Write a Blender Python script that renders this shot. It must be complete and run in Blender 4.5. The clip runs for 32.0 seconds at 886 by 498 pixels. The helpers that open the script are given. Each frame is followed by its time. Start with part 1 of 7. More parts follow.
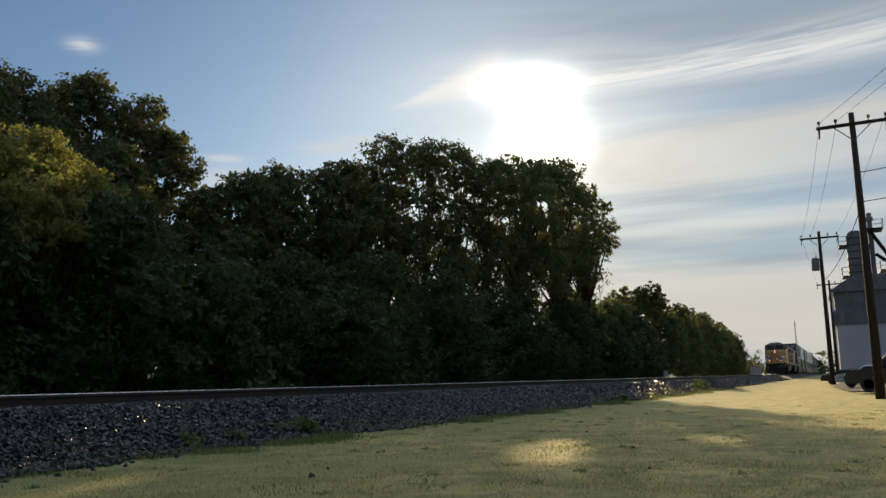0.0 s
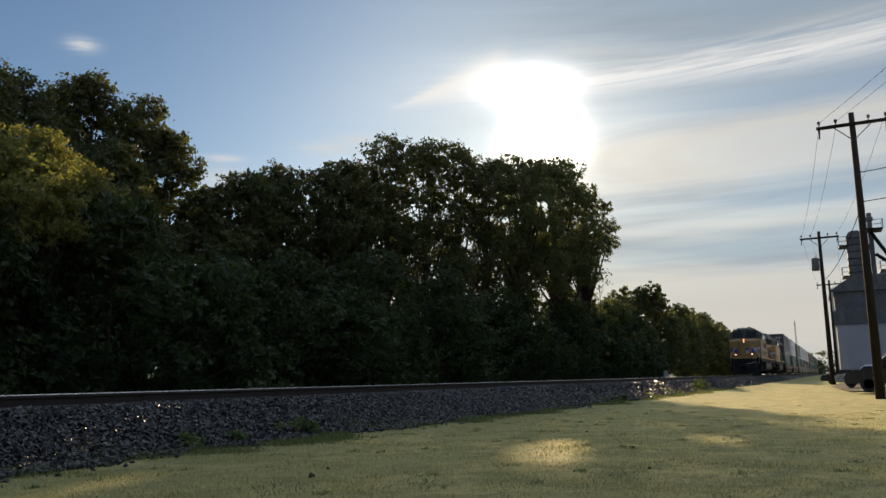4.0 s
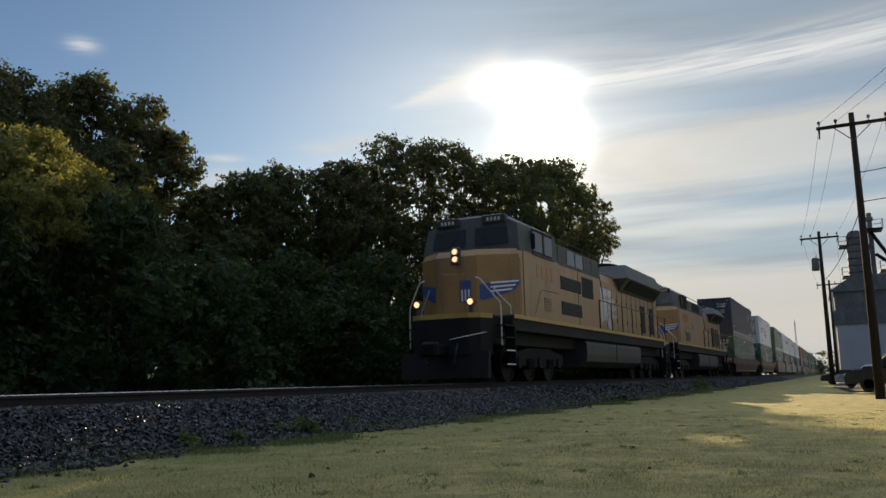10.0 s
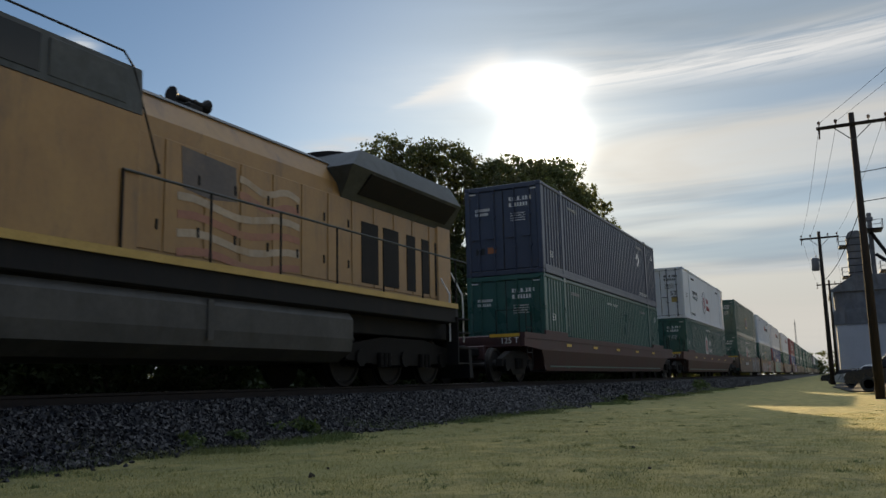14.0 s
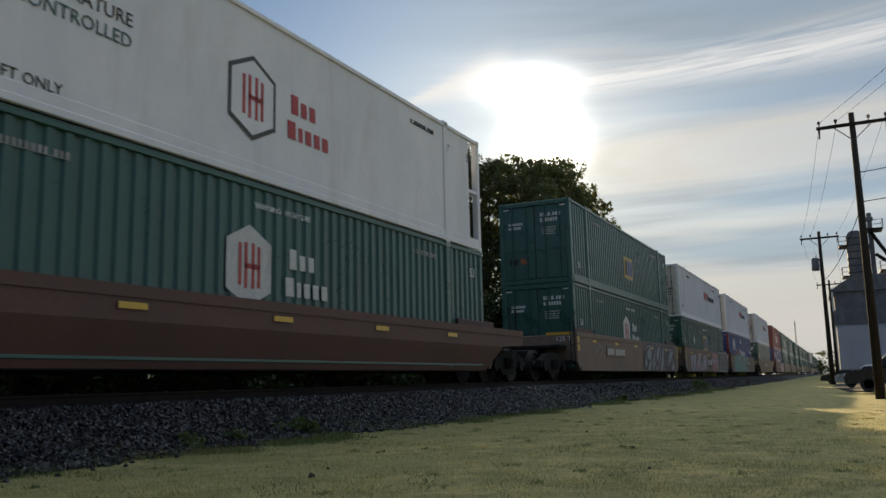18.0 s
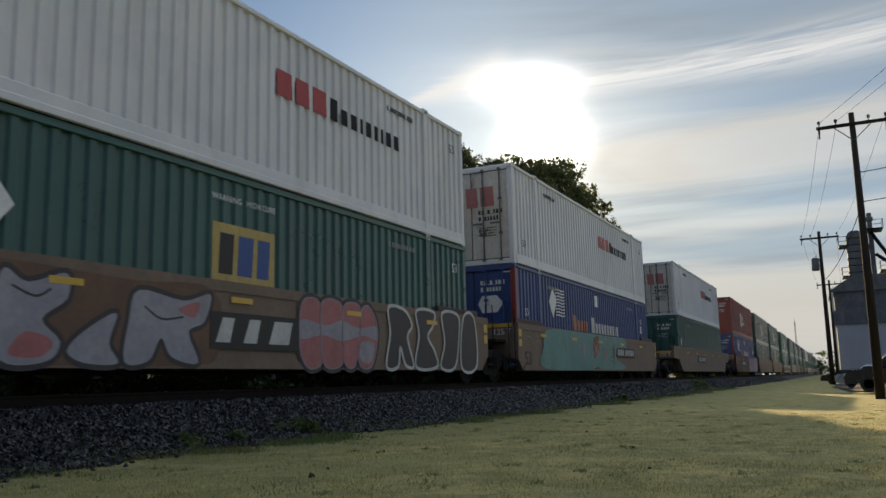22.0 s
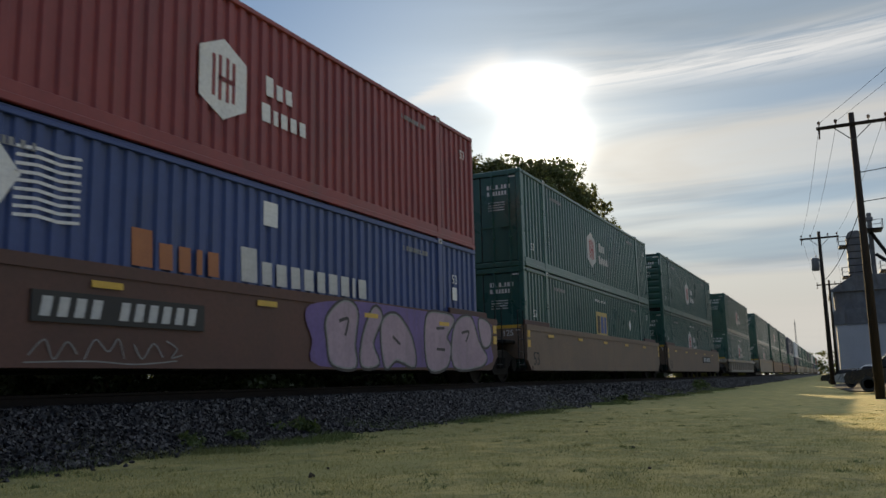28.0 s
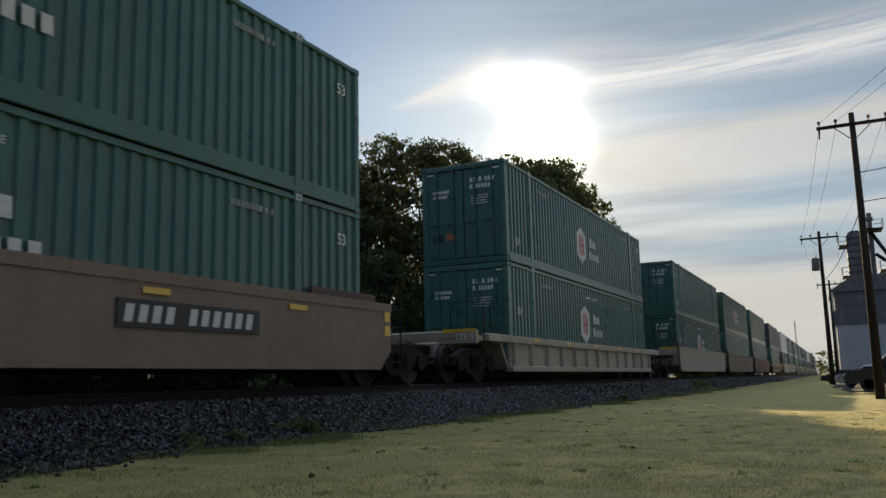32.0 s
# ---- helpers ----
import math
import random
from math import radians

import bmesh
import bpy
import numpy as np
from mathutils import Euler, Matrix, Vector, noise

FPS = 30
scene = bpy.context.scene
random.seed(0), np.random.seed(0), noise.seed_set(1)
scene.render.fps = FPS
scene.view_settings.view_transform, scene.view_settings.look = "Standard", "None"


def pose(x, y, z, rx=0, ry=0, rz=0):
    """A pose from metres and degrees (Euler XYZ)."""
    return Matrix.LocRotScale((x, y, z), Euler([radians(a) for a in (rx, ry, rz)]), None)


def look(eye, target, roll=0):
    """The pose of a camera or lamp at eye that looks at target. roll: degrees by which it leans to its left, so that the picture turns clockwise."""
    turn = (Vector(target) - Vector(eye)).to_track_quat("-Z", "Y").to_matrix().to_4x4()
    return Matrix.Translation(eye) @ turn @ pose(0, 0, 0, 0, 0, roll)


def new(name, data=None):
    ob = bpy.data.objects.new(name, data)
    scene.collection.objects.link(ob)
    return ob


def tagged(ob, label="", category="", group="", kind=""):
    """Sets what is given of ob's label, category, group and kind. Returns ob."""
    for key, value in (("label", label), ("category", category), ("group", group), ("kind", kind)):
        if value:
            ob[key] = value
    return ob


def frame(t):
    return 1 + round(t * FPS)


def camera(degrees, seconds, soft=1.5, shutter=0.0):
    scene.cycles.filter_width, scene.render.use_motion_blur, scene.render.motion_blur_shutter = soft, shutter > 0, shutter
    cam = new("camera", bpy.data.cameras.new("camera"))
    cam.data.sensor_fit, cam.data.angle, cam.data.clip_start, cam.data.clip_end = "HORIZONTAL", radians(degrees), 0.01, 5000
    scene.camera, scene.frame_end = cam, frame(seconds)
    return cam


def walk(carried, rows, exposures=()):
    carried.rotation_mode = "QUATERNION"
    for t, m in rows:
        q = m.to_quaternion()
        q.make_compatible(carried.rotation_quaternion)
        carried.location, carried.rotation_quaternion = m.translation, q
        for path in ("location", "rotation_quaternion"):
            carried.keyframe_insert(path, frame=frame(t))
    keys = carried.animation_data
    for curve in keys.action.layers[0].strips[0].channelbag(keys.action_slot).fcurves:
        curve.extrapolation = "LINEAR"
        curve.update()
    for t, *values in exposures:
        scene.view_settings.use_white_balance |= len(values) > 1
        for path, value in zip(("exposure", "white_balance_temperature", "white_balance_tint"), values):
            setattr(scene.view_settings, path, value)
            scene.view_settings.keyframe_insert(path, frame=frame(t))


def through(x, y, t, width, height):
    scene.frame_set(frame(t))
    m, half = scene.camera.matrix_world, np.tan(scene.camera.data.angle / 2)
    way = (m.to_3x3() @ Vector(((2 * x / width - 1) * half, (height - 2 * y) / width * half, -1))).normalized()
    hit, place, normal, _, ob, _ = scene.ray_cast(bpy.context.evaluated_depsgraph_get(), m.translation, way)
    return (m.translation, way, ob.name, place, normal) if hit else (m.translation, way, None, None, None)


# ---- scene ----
# ---------------------------------------------------------------- camera: it stands still
cam = camera(56.274, 32.0, 1.5, 0.12)
YAW, PITCH = radians(26.530), radians(9.1116)
EYE = Vector((0.0, 0.0, 0.041))
AIM = EYE + Vector((math.cos(YAW) * math.cos(PITCH), math.sin(YAW) * math.cos(PITCH), math.sin(PITCH))) * 50
STAND = look(EYE, AIM, -1.336)
walk(cam, [(0.0, STAND), (32.0, STAND)], [(0.0, 0.86), (32.0, 0.86)])

# ---------------------------------------------------------------- light: low sun, hazy sky with thin cloud
SUN_AZ, SUN_EL = radians(19.4), radians(15.5)
SUN_DIR = Vector((math.cos(SUN_AZ) * math.cos(SUN_EL), math.sin(SUN_AZ) * math.cos(SUN_EL), math.sin(SUN_EL)))
sun = new("sun", bpy.data.lights.new("sun", "SUN"))
sun.data.energy, sun.data.angle, sun.data.color = 4.2, radians(0.6), (1.0, 0.74, 0.40)
sun.matrix_world = look(SUN_DIR * 300, (0, 0, 0))


class Net:
    """A small hand for wiring shader nodes."""

    def __init__(self, tree):
        self.t = tree

    def add(self, kind, **ins):
        n = self.t.nodes.new(kind)
        for key, value in ins.items():
            self.put(n, key.replace("_", " "), value)
        return n

    def put(self, n, key, value):
        slot = n.inputs[int(key[1:])] if key[0] == "i" and key[1:].isdigit() else n.inputs[key]
        if isinstance(value, bpy.types.NodeSocket):
            self.t.links.new(value, slot)
        else:
            slot.default_value = value

    def math(self, op, a, b=0.0, clamp=False):
        n = self.t.nodes.new("ShaderNodeMath")
        n.operation, n.use_clamp = op, clamp
        self.put(n, "i0", a), self.put(n, "i1", b)
        return n.outputs[0]

    def vec(self, op, a, b=(0, 0, 0)):
        n = self.t.nodes.new("ShaderNodeVectorMath")
        n.operation = op
        self.put(n, "i0", a), self.put(n, "i1", b)
        return n.outputs["Value"] if op in ("DOT_PRODUCT", "LENGTH") else n.outputs[0]

    def mix(self, f, a, b, how="MIX"):
        n = self.t.nodes.new("ShaderNodeMix")
        n.data_type, n.blend_type = "RGBA", how
        self.put(n, "i0", f), self.put(n, "i6", a), self.put(n, "i7", b)
        return n.outputs[2]

    def noise(self, where, scale, detail=4.0, rough=0.55, bend=0.0):
        n = self.add("ShaderNodeTexNoise", Vector=where, Scale=scale, Detail=detail, Roughness=rough, Distortion=bend)
        return n.outputs["Fac"]

    def ramp(self, f, a, b, c=0.0, d=1.0):
        n = self.t.nodes.new("ShaderNodeMapRange")
        n.interpolation_type = "SMOOTHSTEP"
        for i, v in enumerate((f, a, b, c, d)):
            self.put(n, "i%d" % i, v)
        return n.outputs[0]

    def stretch(self, where, scale, turn=0.0, move=(0, 0, 0)):
        n = self.add("ShaderNodeMapping", Vector=where, Scale=scale, Rotation=(0, 0, turn), Location=move)
        return n.outputs[0]


def rgb(r, g, b):
    return (r, g, b, 1.0)


world = bpy.data.worlds.new("sky")
scene.world = world
world.use_nodes = True
wt = world.node_tree
wt.nodes.clear()
w = Net(wt)
sky = wt.nodes.new("ShaderNodeTexSky")
sky.sky_type, sky.sun_disc = "NISHITA", False
sky.sun_elevation, sky.sun_rotation = SUN_EL, radians(90) - SUN_AZ
sky.altitude, sky.air_density, sky.dust_density, sky.ozone_density = 200, 1.0, 0.6, 1.6
way = w.add("ShaderNodeTexCoord").outputs["Generated"]
xyz = w.add("ShaderNodeSeparateXYZ", Vector=way)
turn = w.math("MULTIPLY", w.math("ARCTAN2", xyz.outputs[1], xyz.outputs[0]), -1.0)
rise = w.math("ARCSINE", xyz.outputs[2])
tilt = w.math("ADD", rise, w.math("MULTIPLY", turn, 0.008))
near_sun = w.math("MAXIMUM", w.vec("DOT_PRODUCT", way, SUN_DIR), 0.0)
core = w.math("POWER", near_sun, 2600.0)


def bands(x, y, move, detail, bend):
    spot = w.add("ShaderNodeCombineXYZ", X=w.math("MULTIPLY", turn, x), Y=w.math("MULTIPLY", tilt, y), Z=move).outputs[0]
    return w.noise(spot, 1.0, detail, 0.6, bend)


def bump(az, el, wide, tall):
    """A soft round patch of sky about a bearing and a height, in radians."""
    a = w.math("DIVIDE", w.math("ADD", turn, az), wide)
    b = w.math("DIVIDE", w.math("SUBTRACT", rise, el), tall)
    return w.math("EXPONENT", w.math("MULTIPLY", w.math("ADD", w.math("MULTIPLY", a, a), w.math("MULTIPLY", b, b)), -1.0))


# thin cloud in level bands of grey and cream, with a clear hole towards the north
hole = w.ramp(w.vec("DOT_PRODUCT", way, Vector((0.55, 0.72, 0.42)).normalized()), 0.985, 0.80)
low = w.ramp(rise, 0.20, 0.02)
cover = w.math("MULTIPLY", w.math("ADD", w.math("MULTIPLY", w.ramp(bands(1.1, 9.0, 2.4, 5, 0.8), 0.36, 0.66), 0.35), w.math("ADD", 0.62, w.math("MULTIPLY", low, 0.3))), hole, True)
tone = bands(1.3, 17.0, 5.1, 4, 0.8)
for sign, patch in ((0.34, bump(0.13, 0.255, 0.30, 0.035)), (-0.42, bump(0.10, 0.318, 0.20, 0.017)), (-0.20, bump(0.50, 0.30, 0.12, 0.03)), (-0.30, bump(0.05, 0.195, 0.09, 0.009)), (0.22, bump(0.06, 0.172, 0.16, 0.009)), (-0.26, bump(0.06, 0.138, 0.14, 0.011)), (0.50, bump(0.05, 0.06, 0.5, 0.055)), (-0.25, w.ramp(rise, 0.36, 0.42))):
    tone = w.math("ADD", tone, w.math("MULTIPLY", patch, sign))
tone = w.ramp(tone, 0.30, 0.80)
grey_sky, cream_sky = rgb(3.6, 4.4, 5.2), rgb(7.7, 7.35, 6.7)
cloud = w.mix(tone, grey_sky, cream_sky)
# cloud scatters forward: duller away from the sun
toward = w.ramp(w.vec("DOT_PRODUCT", way, SUN_DIR), -0.85, 0.80)
cloud = w.mix(toward, rgb(1.5, 2.15, 3.3), cloud)
# added brightness overhead, out of view, to lift the light on the grass
cloud = w.mix(w.math("MULTIPLY", w.ramp(rise, 0.46, 1.0), w.ramp(w.vec("DOT_PRODUCT", way, SUN_DIR), -0.50, 0.35)), cloud, rgb(13.4, 15.2, 17.8))
clear = w.mix(1.0, sky.outputs[0], rgb(0.79, 0.93, 1.05), "MULTIPLY")
clear = w.mix(low, clear, rgb(3.6, 3.75, 3.9))
day = w.mix(cover, clear, cloud)
# one long feathery streak through the sun's glow
lean_up = w.math("MULTIPLY", w.math("MAXIMUM", w.math("SUBTRACT", w.math("MULTIPLY", turn, -1.0), 0.40), 0.0), -0.19)
line = w.math("ADD", 0.350, lean_up)
fray = w.noise(w.add("ShaderNodeCombineXYZ", X=w.math("MULTIPLY", turn, 5.0), Y=w.math("MULTIPLY", w.math("ADD", rise, w.math("MULTIPLY", turn, -0.06)), 95.0), Z=3.3).outputs[0], 1.0, 6, 0.6, 1.6)
wide_by = w.ramp(turn, -0.55, 0.02, 0.007, 0.019)
apart = w.math("DIVIDE", w.math("SUBTRACT", rise, w.math("ADD", line, w.math("MULTIPLY", w.math("SUBTRACT", fray, 0.5), 0.03))), wide_by)
wisp = w.math("EXPONENT", w.math("MULTIPLY", w.math("MULTIPLY", apart, apart), -1.0))
wisp = w.math("MULTIPLY", w.math("MULTIPLY", wisp, w.ramp(fray, 0.30, 0.62, 0.25, 1.0)), w.ramp(turn, -0.54, -0.40))
day = w.mix(w.math("MULTIPLY", wisp, w.ramp(turn, -0.1, 0.3, 0.80, 0.4)), day, rgb(10.5, 10.3, 10.0))
back = w.math("MULTIPLY", turn, -1.0)
tail_at = w.math("ADD", 0.326, w.math("MULTIPLY", w.math("SUBTRACT", 0.526, back), 0.345))
tail_off = w.math("DIVIDE", w.math("SUBTRACT", rise, w.math("ADD", tail_at, w.math("MULTIPLY", w.math("SUBTRACT", fray, 0.5), 0.016))), w.ramp(back, 0.53, 0.40, 0.003, 0.017))
tail_wisp = w.math("MULTIPLY", w.math("EXPONENT", w.math("MULTIPLY", w.math("MULTIPLY", tail_off, tail_off), -1.0)), w.math("MULTIPLY", w.ramp(back, 0.54, 0.47), w.ramp(back, 0.36, 0.40)))
day = w.mix(w.math("MULTIPLY", tail_wisp, 0.85), day, rgb(10.5, 10.2, 9.7))
for small, much in ((bump(0.889, 0.377, 0.016, 0.007), 1.0), (bump(0.60, 0.281, 0.035, 0.007), 1.0), (bump(0.565, 0.292, 0.025, 0.005), 1.0), (bump(0.727, 0.265, 0.022, 0.004), 0.9), (bump(0.725, 0.238, 0.035, 0.016), 0.9), (bump(0.06, 0.118, 0.10, 0.004), 0.5)):
    day = w.mix(w.math("MULTIPLY", w.math("MULTIPLY", small, much), w.ramp(fray, 0.30, 0.55, 0.45, 1.0)), day, rgb(7.6, 7.9, 8.1))
for colour, patch in ((rgb(26, 25, 23.5), bump(0.352, 0.349, 0.046, 0.020)), (rgb(34, 32, 29), bump(0.332, 0.285, 0.036, 0.036)), (rgb(2.6, 2.3, 1.8), bump(0.31, 0.29, 0.13, 0.085)), (rgb(60, 54, 44), core)):
    day = w.mix(1.0, day, w.mix(patch, rgb(0, 0, 0), colour), "ADD")
wt.links.new(w.add("ShaderNodeBackground", Color=day, Strength=0.046).outputs[0], wt.nodes.new("ShaderNodeOutputWorld").inputs[0])


# ---------------------------------------------------------------- materials
def surface(name, a, b, scale=3.0, rough=0.8, metal=0.0, bump=0.3, fine=40.0, dirt=None, dirt_amount=0.5, island=0.0, shine=0.5, stretch=(1, 1, 1), grain=0.35):
    """Colour from a to b in two sizes of grain, with dirt, relief and roughness that varies."""
    m = bpy.data.materials.new(name)
    m.use_nodes = True
    t = m.node_tree
    t.nodes.clear()
    k = Net(t)
    where = k.add("ShaderNodeTexCoord").outputs["Object"]
    where = k.stretch(where, stretch)
    big, small = k.noise(where, scale, 5, 0.6, 0.3), k.noise(where, fine, 3, 0.6)
    c = k.mix(k.ramp(big, 0.32, 0.68), rgb(*a), rgb(*b))
    c = k.mix(k.math("MULTIPLY", k.ramp(small, 0.3, 0.75), grain), c, k.mix(0.5, c, rgb(0, 0, 0)))
    if dirt:
        d = k.noise(k.stretch(where, (1.0, 1.0, 0.22)), scale * 1.7, 8, 0.7, 0.6)
        c = k.mix(k.math("MULTIPLY", k.ramp(d, 0.48, 0.72), dirt_amount), c, rgb(*dirt))
    if island:
        g = k.add("ShaderNodeNewGeometry").outputs["Random Per Island"]
        o = k.add("ShaderNodeObjectInfo").outputs["Random"]
        r = k.math("FRACT", k.math("ADD", g, o))
        c = k.mix(k.math("MULTIPLY", r, island), c, k.mix(1.0, c, rgb(0.25, 0.25, 0.25), "MULTIPLY"))
    r = k.math("ADD", k.math("MULTIPLY", big, 0.25), rough - 0.12, True)
    relief = k.add("ShaderNodeBump", Strength=bump, Distance=0.01, Height=small).outputs[0]
    p = k.add("ShaderNodeBsdfPrincipled", Base_Color=c, Roughness=r, Metallic=metal, Normal=relief)
    p.inputs["Specular IOR Level"].default_value = shine
    t.links.new(p.outputs[0], t.nodes.new("ShaderNodeOutputMaterial").inputs[0])
    return m


def leafy(name, a, b, c, through=0.45):
    """Leaves: three greens by leaf, some light goes through."""
    m = bpy.data.materials.new(name)
    m.use_nodes = True
    t = m.node_tree
    t.nodes.clear()
    k = Net(t)
    r = k.add("ShaderNodeNewGeometry").outputs["Random Per Island"]
    patch = k.noise(k.add("ShaderNodeTexCoord").outputs["Object"], 0.55, 3)
    col = k.mix(k.ramp(r, 0.0, 1.0), rgb(*a), rgb(*b))
    col = k.mix(k.ramp(patch, 0.45, 0.7), col, rgb(*c))
    front = k.add("ShaderNodeBsdfPrincipled", Base_Color=col, Roughness=0.62)
    front.inputs["Specular IOR Level"].default_value = 0.25
    back = k.add("ShaderNodeBsdfTranslucent", Color=k.mix(1.0, col, rgb(1.25, 1.25, 0.75), "MULTIPLY"))
    mixed = k.add("ShaderNodeMixShader", i0=through, i1=front.outputs[0], i2=back.outputs[0])
    t.links.new(mixed.outputs[0], t.nodes.new("ShaderNodeOutputMaterial").inputs[0])
    return m


def lit(name, colour, strength):
    m = bpy.data.materials.new(name)
    m.use_nodes = True
    t = m.node_tree
    t.nodes.clear()
    k = Net(t)
    t.links.new(k.add("ShaderNodeEmission", Color=rgb(*colour), Strength=strength).outputs[0], t.nodes.new("ShaderNodeOutputMaterial").inputs[0])
    return m


def glassy(name, tint):
    m = bpy.data.materials.new(name)
    m.use_nodes = True
    p = m.node_tree.nodes["Principled BSDF"]
    p.inputs["Base Color"].default_value = rgb(*tint)
    p.inputs["Roughness"].default_value = 0.06
    p.inputs["Specular IOR Level"].default_value = 0.4
    return m


